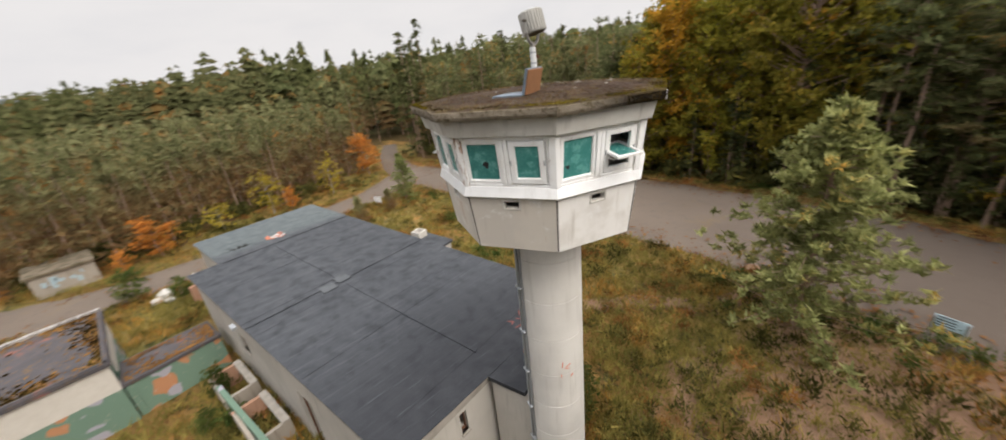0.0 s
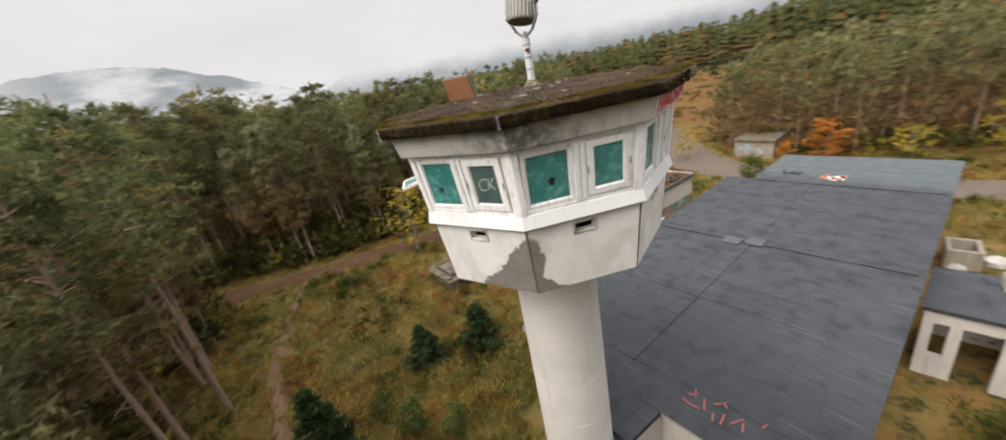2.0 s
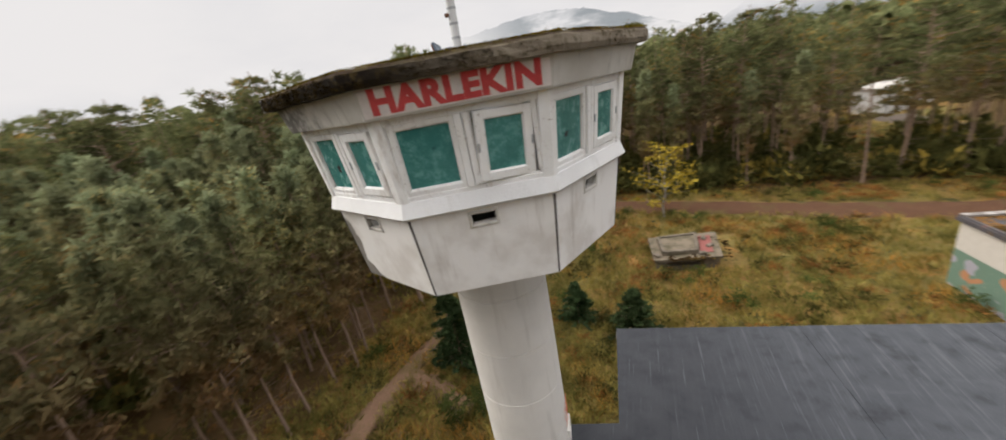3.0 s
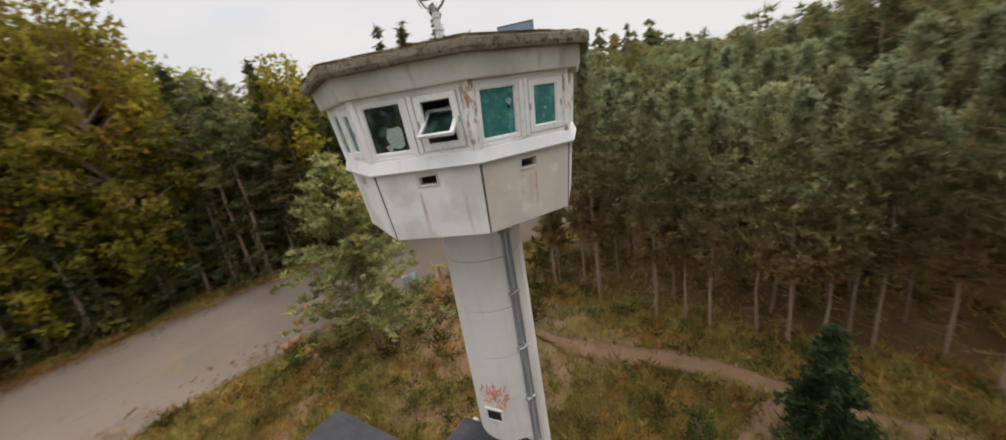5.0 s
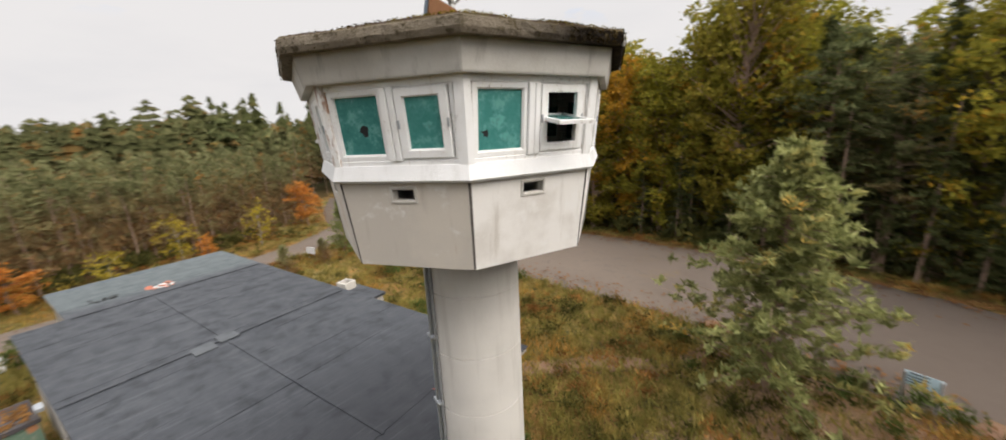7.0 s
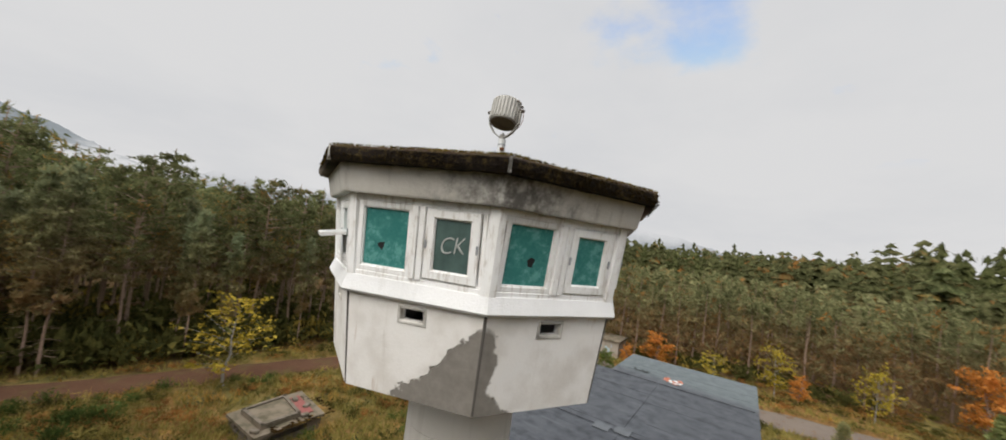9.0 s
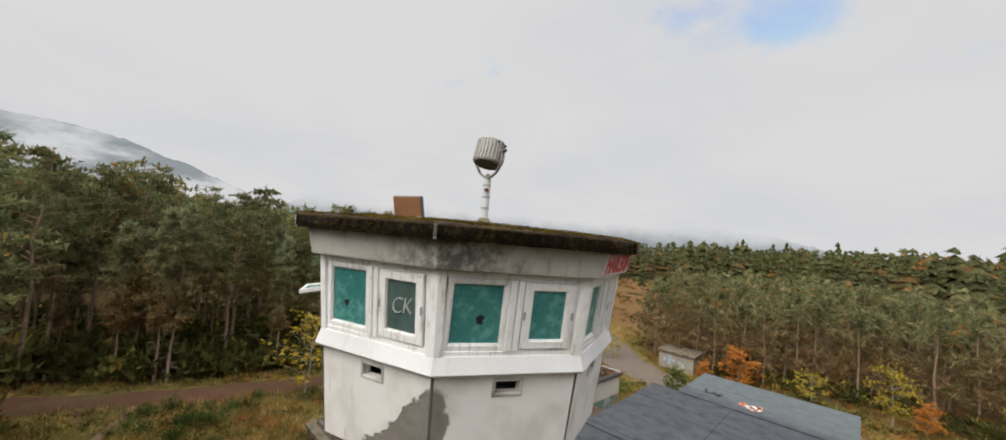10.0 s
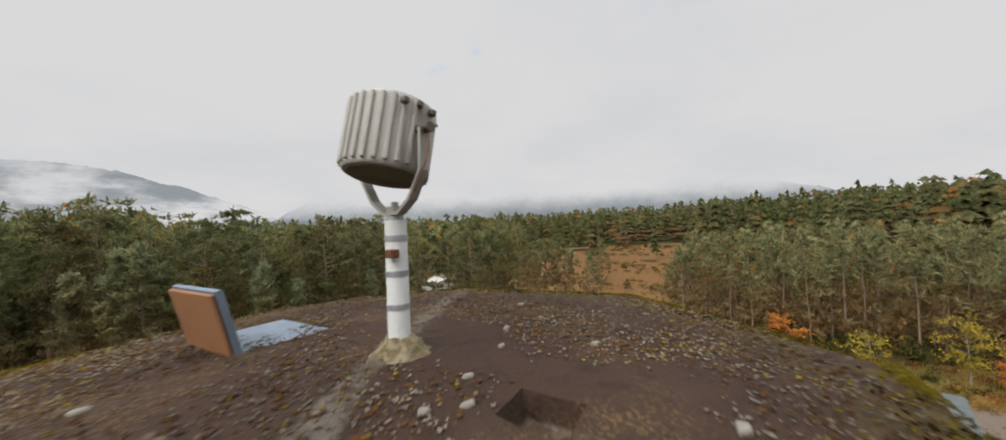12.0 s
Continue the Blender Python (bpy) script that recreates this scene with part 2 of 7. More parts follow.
M_FASCIA = fascia_material()
M_JOINT = plain("dark_joint", (0.10, 0.09, 0.08), 0.95)
M_WALL = plaster("hall_plaster", (0.50, 0.47, 0.425), (0.27, 0.245, 0.215), 0.5)
M_STUCCO = plaster("shed_plaster", (0.60, 0.57, 0.52), (0.30, 0.27, 0.23), 0.55)
M_CONCRETE = plain("weathered_concrete", (0.34, 0.31, 0.27), 0.95, vary=0.45, scale=3)
M_METAL = plain("grey_metal", (0.42, 0.44, 0.46), 0.5, 0.6)
M_RUST = plain("rusty_steel", (0.16, 0.07, 0.035), 0.9, 0.2)
M_LAMP = plaster("lamp_paint", (0.43, 0.42, 0.39), (0.15, 0.12, 0.085), 0.85, 0.6)
M_POLE = plaster("pole_paint", (0.74, 0.76, 0.76), (0.42, 0.38, 0.32), 0.5, 0.5)
M_CLASP = plain("dull_clasp", (0.13, 0.11, 0.09), 0.6, 0.5)
M_RED = plain("red_spray_paint", (0.62, 0.075, 0.075), 0.75, vary=0.3)
M_ORANGE = plain("orange_spray_paint", (0.72, 0.25, 0.15), 0.8, vary=0.3)
M_CHALK_DULL = plain("faded_white_spray", (0.50, 0.52, 0.50), 0.8, vary=0.3)
M_CHALK = plain("white_spray_paint", (0.74, 0.74, 0.72), 0.8, vary=0.2)
M_BLACK = plain("dark_opening", (0.012, 0.012, 0.012), 0.95)
M_LID_WOOD = plain("brown_board", (0.27, 0.125, 0.055), 0.7, vary=0.3, scale=5)
# the tin's bluish sky reflection is put into its base colour, metal 0
M_LID_TIN = plain("sky_tinted_tin", (0.155, 0.20, 0.25), 0.55, 0.0, vary=0.4, scale=9)


def glass_material():
    m = Nodes("teal_window_glass")
    a, b = m.noise(6, 9, 0.78, world=True), m.noise(19, 6, 0.7, world=True)
    rnd = m.add("ObjectInfo").outputs["Random"]
    c = m.mix(rnd, (0.030, 0.150, 0.142), (0.050, 0.225, 0.205))
    c = m.mix(m.step(a, 0.40, 0.74, 0, 0.8), c, (0.16, 0.42, 0.385))
    c = m.mix(m.step(b, 0.60, 0.72, 0, 0.6), c, (0.008, 0.060, 0.060))
    return m.surface(c, m.step(a, 0.3, 0.8, 0.10, 0.45), b, 0.001, spec=0.5)


def clear_glass_material():
    m = Nodes("dirty_clear_glass")
    a = m.noise(11, 5, world=True)
    glossy = m.add("BsdfGlossy", Roughness=0.04, Color=(0.9, 1, 0.97, 1))
    clear = m.add("BsdfTransparent", Color=(0.55, 0.66, 0.62, 1))
    dull = m.add("BsdfDiffuse", Color=(0.10, 0.20, 0.18, 1))
    fr = m.add("Fresnel", IOR=1.5)
    one = m.add("MixShader", i0=fr.outputs[0], i1=clear.outputs[0], i2=glossy.outputs[0])
    two = m.add("MixShader", i0=m.step(a, 0.45, 0.75, 0.05, 0.6), i1=one.outputs[0], i2=dull.outputs[0])
    m.set(m.add("OutputMaterial"), "Surface", two.outputs[0])
    return m.mat


M_GREY_GLASS = plain("grey_painted_pane", (0.085, 0.135, 0.125), 0.3, vary=0.5, scale=6)
M_SHARD = plain("shattered_pale_glass", (0.36, 0.46, 0.42), 0.4, vary=0.6, scale=22)
M_SHARD_TEAL = plain("shattered_teal_glass", (0.10, 0.34, 0.31), 0.35, vary=0.7, scale=26)
M_GLASS, M_CLEAR = glass_material(), clear_glass_material()


def moss_slab_material():
    """The roof slab: dark bitumen gone brown, lichen spots, moss at the rim and on its edge."""
    m = Nodes("mossy_roof_slab")
    x, y, z = m.xyz(True)
    r = m.math("SQRT", m.math("ADD", m.math("MULTIPLY", x, x), m.math("MULTIPLY", y, y)))
    big, mid, fine = m.noise(1.4, 6, 0.6, world=True), m.noise(9, 6, 0.7, world=True), m.noise(60, 4, world=True)
    c = m.mix(big, (0.034, 0.020, 0.014), (0.068, 0.041, 0.028))
    c = m.mix(m.step(mid, 0.45, 0.75, 0, 0.6), c, (0.020, 0.013, 0.010))
    cell = m.add("TexVoronoi", Scale=13.0, Vector=m.math3(m.where(True), m.noise(30, 3, world=True)))
    spot = m.math("MULTIPLY", m.step(cell.outputs["Distance"], 0.36, 0.12), m.step(m.noise(1.1, 4, 0.6, world=True), 0.52, 0.66))
    c = m.mix(m.math("MULTIPLY", spot, 0.55), c, (0.26, 0.23, 0.18))
    rim = m.step(m.math("ADD", r, m.math("MULTIPLY", m.math("SUBTRACT", mid, 0.5), 1.1)), 1.45, 1.95)
    mossy = m.mix(m.noise(14, 5, 0.6, world=True), (0.026, 0.020, 0.008), (0.105, 0.075, 0.022))
    c = m.mix(m.math("MULTIPLY", rim, m.step(mid, 0.40, 0.58)), c, mossy)
    off = m.math("ABSOLUTE", m.math("ADD", m.math("ADD", m.math("MULTIPLY", x, -0.72), m.math("MULTIPLY", y, 0.69)), m.math("MULTIPLY", m.math("SUBTRACT", m.noise(3, 3, world=True), 0.42), 0.22)))
    c = m.mix(m.math("MULTIPLY", m.step(off, 0.085, 0.03), m.step(mid, 0.36, 0.56)), c, (0.115, 0.098, 0.080))
    c = m.mix(m.math("MULTIPLY", m.step(big, 0.46, 0.62), m.step(fine, 0.50, 0.62, 0, 0.65)), c, (0.17, 0.105, 0.035))
    # the faces of the rim towards the weather side are nearly black with moss, the other ones pale
    weather = m.step(m.math("ADD", m.math("MULTIPLY", x, 0.75), m.math("MULTIPLY", y, 0.66)), -1.25, -0.1)
    low = m.step(z, 9.285, 9.255)
    blot = m.step(m.noise(13, 6, 0.72, world=True), 0.50, 0.66)
    edge = m.mix(blot, (0.012, 0.008, 0.005), (0.060, 0.042, 0.013))
    pale = m.mix(blot, m.mix(m.noise(3.0, 5, 0.6, world=True), (0.30, 0.255, 0.20), (0.17, 0.14, 0.10)), (0.085, 0.068, 0.038))
    c = m.mix(low, c, m.mix(weather, edge, pale))
    h = m.math("ADD", mid, m.math("MULTIPLY", fine, 0.5))
    return m.surface(c, 0.95, h, 0.03, spec=0.2)


M_SLAB = moss_slab_material()


def bitumen_material():
    """Slate grey roofing felt: long sheets, paler wear lines across, dark damp stains."""
    m = Nodes("roofing_felt")
    x, y, z = m.xyz(True)
    big, mid = m.noise(0.35, 5, world=True), m.noise(2.2, 6, 0.6, world=True)
    line = m.noise(1.0, 5, 0.7, vector=m.stretch(13, 0.45, 1, True))
    line2 = m.noise(1.0, 4, 0.6, vector=m.stretch(0.5, 6, 1, True))
    rnd = m.add("ObjectInfo").outputs["Random"]
    c = m.mix(big, (0.026, 0.030, 0.037), (0.052, 0.057, 0.066))
    c = m.mix(m.math("MULTIPLY", rnd, 0.18), c, (0.075, 0.081, 0.090))
    c = m.mix(m.step(line, 0.51, 0.68, 0, 0.34), c, (0.145, 0.153, 0.165))
    c = m.mix(m.step(line2, 0.60, 0.8, 0, 0.3), c, (0.125, 0.135, 0.145))
    c = m.mix(m.step(mid, 0.50, 0.72, 0, 0.7), c, (0.020, 0.022, 0.026))
    c = m.mix(m.step(x, 15.2, 16.4, 0, 0.5), c, (0.13, 0.16, 0.16))
    # blacker towards the end next to the tower
    c = m.mix(m.step(m.math("ADD", x, m.math("MULTIPLY", m.math("SUBTRACT", mid, 0.5), 3.0)), 5.8, 2.0, 0, 0.85), c, (0.014, 0.016, 0.021))
    thin = m.noise(1.0, 4, 0.7, vector=m.stretch(24, 0.6, 1, True))
    c = m.mix(m.step(thin, 0.60, 0.68, 0, 0.38), c, (0.135, 0.143, 0.155))
    fine = m.noise(70, 3, world=True)
    return m.surface(c, m.step(mid, 0.3, 0.8, 0.55, 0.85), m.math("ADD", fine, line), 0.006, spec=0.45)


M_FELT = bitumen_material()


def camouflage_material():
    """Faded camouflage: dull green with orange and lilac blots, plain plaster in the upper part."""
    m = Nodes("camouflage_paint")
    x, y, z = m.xyz(True)
    n1, n2 = m.noise(0.75, 2, 0.5, world=True, warp=0.6), m.noise(0.9, 2, 0.5, vector=m.stretch(0.9, 0.9, 1.3, True))
    wear = m.noise(5, 6, 0.7, world=True)
    c = m.ramp(n1, (0.0, (0.13, 0.20, 0.15)), (0.60, (0.14, 0.22, 0.165)), (0.62, (0.42, 0.20, 0.10)), (1.0, (0.44, 0.22, 0.12)))
    c = m.mix(m.step(n2, 0.60, 0.62), c, (0.33, 0.32, 0.36))
    c = m.mix(m.step(wear, 0.58, 0.75, 0, 0.6), c, (0.44, 0.40, 0.34))
    plaster_c = m.mix(wear, (0.62, 0.585, 0.53), (0.46, 0.42, 0.37))
    c = m.mix(m.step(z, 1.22, 1.25), c, plaster_c)
    return m.surface(c, 0.9, wear, 0.006, spec=0.3)


M_CAMO = camouflage_material()


def old_felt_material():
    m = Nodes("old_shed_roof")
    a, b = m.noise(1.1, 6, 0.65, world=True), m.noise(5, 6, 0.7, world=True)
    c = m.mix(a, (0.045, 0.042, 0.045), (0.12, 0.11, 0.115))
    c = m.mix(m.step(b, 0.55, 0.66, 0, 0.75), c, (0.20, 0.115, 0.035))
    c = m.mix(m.step(a, 0.58, 0.72, 0, 0.7), c, (0.30, 0.10, 0.06))
    return m.surface(c, 0.95, b, 0.02, spec=0.2)


M_OLDFELT = old_felt_material()


def ground_material():
    """Heath in autumn: dull green grass, ochre and rust-coloured patches, bare reddish earth."""
    m = Nodes("heath_ground")
    n1, n2, n3 = m.noise(0.10, 5, 0.6, world=True), m.noise(0.45, 6, 0.65, world=True), m.noise(2.6, 6, 0.7, world=True)
    fine = m.noise(16, 5, 0.7, world=True)
    c = m.mix(m.step(n2, 0.35, 0.68), (0.158, 0.140, 0.040), (0.285, 0.200, 0.068))
    c = m.mix(m.step(n1, 0.44, 0.60, 0, 0.75), c, (0.28, 0.145, 0.050))
    n4 = m.noise(1.15, 6, 0.72, world=True)
    c = m.mix(m.step(n4, 0.53, 0.62, 0, 0.85), c, (0.036, 0.046, 0.014))
    c = m.mix(m.math("MULTIPLY", m.step(n4, 0.47, 0.38), m.step(n2, 0.42, 0.6, 0.15, 0.9)), c, (0.40, 0.205, 0.062))
    c = m.mix(m.step(n3, 0.50, 0.70, 0, 0.5), c, (0.040, 0.050, 0.016))
    c = m.mix(m.step(fine, 0.52, 0.72, 0, 0.6), c, (0.30, 0.235, 0.100))
    c = m.mix(m.step(fine, 0.42, 0.25, 0, 0.7), c, (0.030, 0.030, 0.012))
    x, y, z = m.xyz(True)
    # bare earth on the side towards the yard and along the foot path
    dx, dy = m.math("SUBTRACT", x, -5.5), m.math("MULTIPLY", m.math("SUBTRACT", y, -6.0), 0.6)
    bare = m.math("SQRT", m.math("ADD", m.math("MULTIPLY", dx, dx), m.math("MULTIPLY", dy, dy)))
    bare = m.step(m.math("ADD", bare, m.math("MULTIPLY", m.math("SUBTRACT", n2, 0.5), 14.0)), 4.8, 2.6, 0, 0.75)
    earth = m.mix(fine, (0.270, 0.160, 0.106), (0.42, 0.265, 0.185))
    c = m.mix(bare, c, earth)
    # the far clearing is rust-brown
    ang = m.math("ARCTAN2", y, x)
    dist = m.math("SQRT", m.math("ADD", m.math("MULTIPLY", x, x), m.math("MULTIPLY", y, y)))
    far = m.math("MULTIPLY", m.math("MULTIPLY", m.step(x, 34, 44), m.step(dist, 130, 118)), m.math("MULTIPLY", m.step(ang, 0.36, 0.45), m.step(ang, 0.98, 0.85)))
    rust = m.mix(n3, (0.23, 0.115, 0.046), (0.12, 0.062, 0.022))
    rust = m.mix(m.step(n2, 0.52, 0.70, 0, 0.7), rust, (0.13, 0.105, 0.035))
    c = m.mix(m.math("MULTIPLY", far, 0.9), c, rust)
    # needle litter under the trees; farther off, canopy shade painted as dark green
    litter = m.add("Attribute")
    litter.attribute_name = "litter"
    c = m.mix(m.math("MULTIPLY", m.step(m.math("ADD", litter.outputs["Fac"], m.math("MULTIPLY", m.math("SUBTRACT", n3, 0.5), 0.9)), 0.30, 0.70), 0.92), c, m.mix(m.step(dist, 40, 75), m.mix(fine, (0.060, 0.038, 0.018), (0.190, 0.112, 0.046)), (0.034, 0.038, 0.015)))
    h = m.math("ADD", fine, m.math("MULTIPLY", n3, 2.0))
    return m.surface(c, 0.97, h, 0.10, spec=0.15)


M_GROUND = ground_material()


def road_material():
    m = Nodes("old_asphalt")
    n1, n2, fine = m.noise(0.16, 5, world=True), m.noise(1.3, 6, 0.7, world=True), m.noise(40, 3, world=True)
    c = m.mix(n1, (0.108, 0.085, 0.067), (0.172, 0.136, 0.109))
    c = m.mix(m.step(n2, 0.50, 0.72, 0, 0.45), c, (0.095, 0.085, 0.077))
    x, y, z = m.xyz(True)
    west = m.step(m.math("ADD", x, m.math("MULTIPLY", m.math("SUBTRACT", n1, 0.5), 22.0)), 2.0, -6.0, 0, 0.7)
    c = m.mix(west, c, m.mix(n2, (0.052, 0.039, 0.032), (0.105, 0.080, 0.063)))
    crack = m.add("TexVoronoi", Scale=0.6, Vector=m.where(True))
    crack.feature = "DISTANCE_TO_EDGE"
    c = m.mix(m.math("MULTIPLY", m.step(crack.outputs["Distance"], 0.014, 0.003), m.step(n2, 0.46, 0.60, 0, 0.45)), c, (0.075, 0.062, 0.050))
    c = m.mix(m.math("MULTIPLY", fine, 0.2), c, (0.22, 0.185, 0.16))
    c = m.mix(m.math("MULTIPLY", m.step(m.noise(0.22, 5, 0.6, world=True), 0.56, 0.68), m.step(m.noise(2.4, 5, 0.7, world=True), 0.46, 0.60, 0, 0.35)), c, (0.20, 0.135, 0.05))
    return m.surface(c, 0.9, fine, 0.006, spec=0.15)


def dirt_material():
    m = Nodes("dirt_track")
    n2, fine = m.noise(1.2, 6, 0.7, world=True), m.noise(14, 5, 0.7, world=True)
    c = m.mix(n2, (0.066, 0.032, 0.018), (0.120, 0.062, 0.038))
    c = m.mix(m.step(fine, 0.52, 0.72, 0, 0.7), c, (0.17, 0.092, 0.036))
    c = m.mix(m.step(m.noise(0.5, 5, 0.7, world=True), 0.50, 0.64, 0, 0.7), c, (0.105, 0.085, 0.032))
    return m.surface(c, 0.97, fine, 0.03, spec=0.15)


def path_material():
    m = Nodes("trodden_earth")
    n2, fine = m.noise(1.6, 6, 0.7, world=True), m.noise(14, 5, 0.7, world=True)
    c = m.mix(n2, (0.150, 0.086, 0.054), (0.250, 0.148, 0.098))
    c = m.mix(m.step(fine, 0.48, 0.66, 0, 0.7), c, (0.105, 0.082, 0.032))
    c = m.mix(m.step(m.noise(0.7, 5, 0.7, world=True), 0.50, 0.62, 0, 0.75), c, (0.115, 0.082, 0.034))
    return m.surface(c, 0.97, fine, 0.03, spec=0.15)


M_PATH = path_material()
M_ROAD, M_DIRT = road_material(), dirt_material()


def leaf_material(name, dark, light, odd, odd_share=0.12, through=0.3, brown=0.0, below=6.0, top=None):
    """Foliage: varies from leaf to leaf, from clump to clump and from tree to tree."""
    m = Nodes(name)
    isl = m.add("NewGeometry").outputs["Random Per Island"]
    rnd = m.add("ObjectInfo").outputs["Random"]
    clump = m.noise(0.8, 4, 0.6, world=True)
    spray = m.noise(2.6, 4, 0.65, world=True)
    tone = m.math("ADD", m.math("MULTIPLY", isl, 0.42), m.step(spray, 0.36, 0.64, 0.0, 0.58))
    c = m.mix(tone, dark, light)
    # random darker clumps, which also paint the shaded gaps inside a crown
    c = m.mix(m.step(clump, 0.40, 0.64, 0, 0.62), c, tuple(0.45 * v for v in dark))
    odd_here = m.math("MULTIPLY", m.step(m.noise(0.33, 3, world=True), 0.5, 0.66), m.step(isl, 1 - 2.4 * odd_share, 1.0))
    c = m.mix(odd_here, c, odd)
    if brown:
        old = m.math("MULTIPLY", m.step(m.xyz()[2], below, below * 0.35), m.step(m.noise(1.7, 4, 0.6, world=True), 0.25, 0.62))
        c = m.mix(m.math("MULTIPLY", old, brown), c, (0.270, 0.155, 0.070))
    if top:
        c = m.mix(m.math("MULTIPLY", m.step(m.xyz()[2], below * 0.95, below * 1.35), m.step(spray, 0.30, 0.60, 0.15, 0.70)), c, top)
    hsv = m.add("HueSaturation", Color=c)
    m.set(hsv, "Value", m.math("ADD", 0.80, m.math("MULTIPLY", rnd, 0.42)))
    m.set(hsv, "Hue", m.math("ADD", 0.488, m.math("MULTIPLY", rnd, 0.024)))
    d = m.add("BsdfDiffuse", Color=hsv.outputs[0])
    t = m.add("BsdfTranslucent", Color=hsv.outputs[0])
    mx = m.add("MixShader", i0=through, i1=d.outputs[0], i2=t.outputs[0])
    m.set(m.add("OutputMaterial"), "Surface", mx.outputs[0])
    return m.mat


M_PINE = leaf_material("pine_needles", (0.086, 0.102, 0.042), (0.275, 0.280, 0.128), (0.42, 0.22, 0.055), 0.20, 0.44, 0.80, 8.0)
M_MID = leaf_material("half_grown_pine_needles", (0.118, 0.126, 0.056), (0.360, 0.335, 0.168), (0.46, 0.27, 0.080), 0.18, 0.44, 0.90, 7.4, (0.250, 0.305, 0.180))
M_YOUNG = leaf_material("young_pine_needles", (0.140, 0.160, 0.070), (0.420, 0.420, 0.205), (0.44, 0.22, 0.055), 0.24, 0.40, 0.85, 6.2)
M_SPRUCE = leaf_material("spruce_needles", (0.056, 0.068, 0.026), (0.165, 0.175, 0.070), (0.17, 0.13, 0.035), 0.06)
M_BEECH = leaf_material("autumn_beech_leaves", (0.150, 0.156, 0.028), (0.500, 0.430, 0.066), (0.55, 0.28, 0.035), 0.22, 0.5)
M_YELLOW = leaf_material("yellow_birch_leaves", (0.30, 0.23, 0.03), (0.52, 0.38, 0.06), (0.20, 0.20, 0.04), 0.15)
M_FIRE = leaf_material("orange_leaves", (0.42, 0.16, 0.035), (0.66, 0.27, 0.07), (0.45, 0.28, 0.05), 0.15)
M_YARD = leaf_material("open_pine_needles", (0.150, 0.160, 0.052), (0.425, 0.410, 0.180), (0.60, 0.29, 0.065), 0.40, 0.45)
M_SAP = leaf_material("pale_sapling_needles", (0.180, 0.220, 0.070), (0.380, 0.410, 0.170), (0.40, 0.30, 0.08), 0.1, 0.45)
M_FIR = leaf_material("fir_needles", (0.030, 0.050, 0.020), (0.075, 0.110, 0.045), (0.12, 0.12, 0.04), 0.06)
M_BUSH = leaf_material("bush_leaves", (0.055, 0.085, 0.022), (0.135, 0.165, 0.045), (0.30, 0.17, 0.04), 0.15)
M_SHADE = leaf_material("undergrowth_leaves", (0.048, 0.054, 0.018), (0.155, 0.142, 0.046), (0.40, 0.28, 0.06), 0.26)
M_MOSS = leaf_material("roof_moss", (0.014, 0.009, 0.004), (0.060, 0.039, 0.012), (0.17, 0.12, 0.03), 0.22, 0.1)
M_GOLD_MOSS = leaf_material("golden_moss", (0.060, 0.045, 0.008), (0.20, 0.145, 0.018), (0.13, 0.06, 0.015), 0.25, 0.1)
M_CRUMB = leaf_material("leaf_crumbs", (0.050, 0.026, 0.013), (0.125, 0.064, 0.024), (0.10, 0.085, 0.025), 0.2, 0.1)
M_LITTER = leaf_material("fallen_leaves", (0.13, 0.062, 0.026), (0.27, 0.135, 0.050), (0.12, 0.06, 0.025), 0.2, 0.1)
M_CRUMB_PALE = leaf_material("lichen_crumbs", (0.085, 0.073, 0.056), (0.25, 0.22, 0.165), (0.16, 0.14, 0.05), 0.2, 0.0)
M_HEATHER = leaf_material("heather", (0.056, 0.062, 0.018), (0.195, 0.180, 0.050), (0.36, 0.17, 0.045), 0.3)
M_BRACKEN = leaf_material("dead_bracken", (0.22, 0.105, 0.032), (0.50, 0.255, 0.075), (0.46, 0.34, 0.10), 0.25)
M_GRASS = leaf_material("dry_grass", (0.155, 0.146, 0.038), (0.400, 0.305, 0.096), (0.48, 0.225, 0.055), 0.36)
M_GOLD = leaf_material("golden_beech_leaves", (0.40, 0.240, 0.032), (0.78, 0.44, 0.06), (0.55, 0.22, 0.03), 0.3, 0.45)
M_BARK = plain("pine_bark", (0.285, 0.195, 0.140), 0.95, vary=0.4, scale=5)
M_BIRCHBARK = plain("birch_bark", (0.30, 0.28, 0.25), 0.9, vary=0.4, scale=4, dark=(0.10, 0.09, 0.08))


# ---------------------------------------------------------------- building blocks
def part(name, bm, material, parent=None, label="", smooth=False):
    """Links a bmesh as one mesh object, under a thing or a part if parent is given."""
    me = bpy.data.meshes.new(name)
    bm.normal_update()
    bm.to_mesh(me)
    bm.free()
    if smooth:
        for p in me.polygons:
            p.use_smooth = True
    me.materials.append(material)
    ob = new(name, me)
    if parent:
        ob.parent = parent
    if label:
        ob["label"] = label
    return ob


def raw(name, verts, faces, material, parent=None, label="", smooth=False):
    me = bpy.data.meshes.new(name)
    me.from_pydata([tuple(v) for v in verts], [], [tuple(f) for f in faces])
    me.update()
    if smooth:
        for p in me.polygons:
            p.use_smooth = True
    me.materials.append(material)
    ob = new(name, me)
    if parent:
        ob.parent = parent
    if label:
        ob["label"] = label
    return ob


def empty(name, x=0.0, y=0.0, z=0.0, rz=0.0):
    ob = new(name)
    ob.empty_display_size = 0.2
    ob.matrix_world = pose(x, y, z, 0, 0, rz)
    return ob


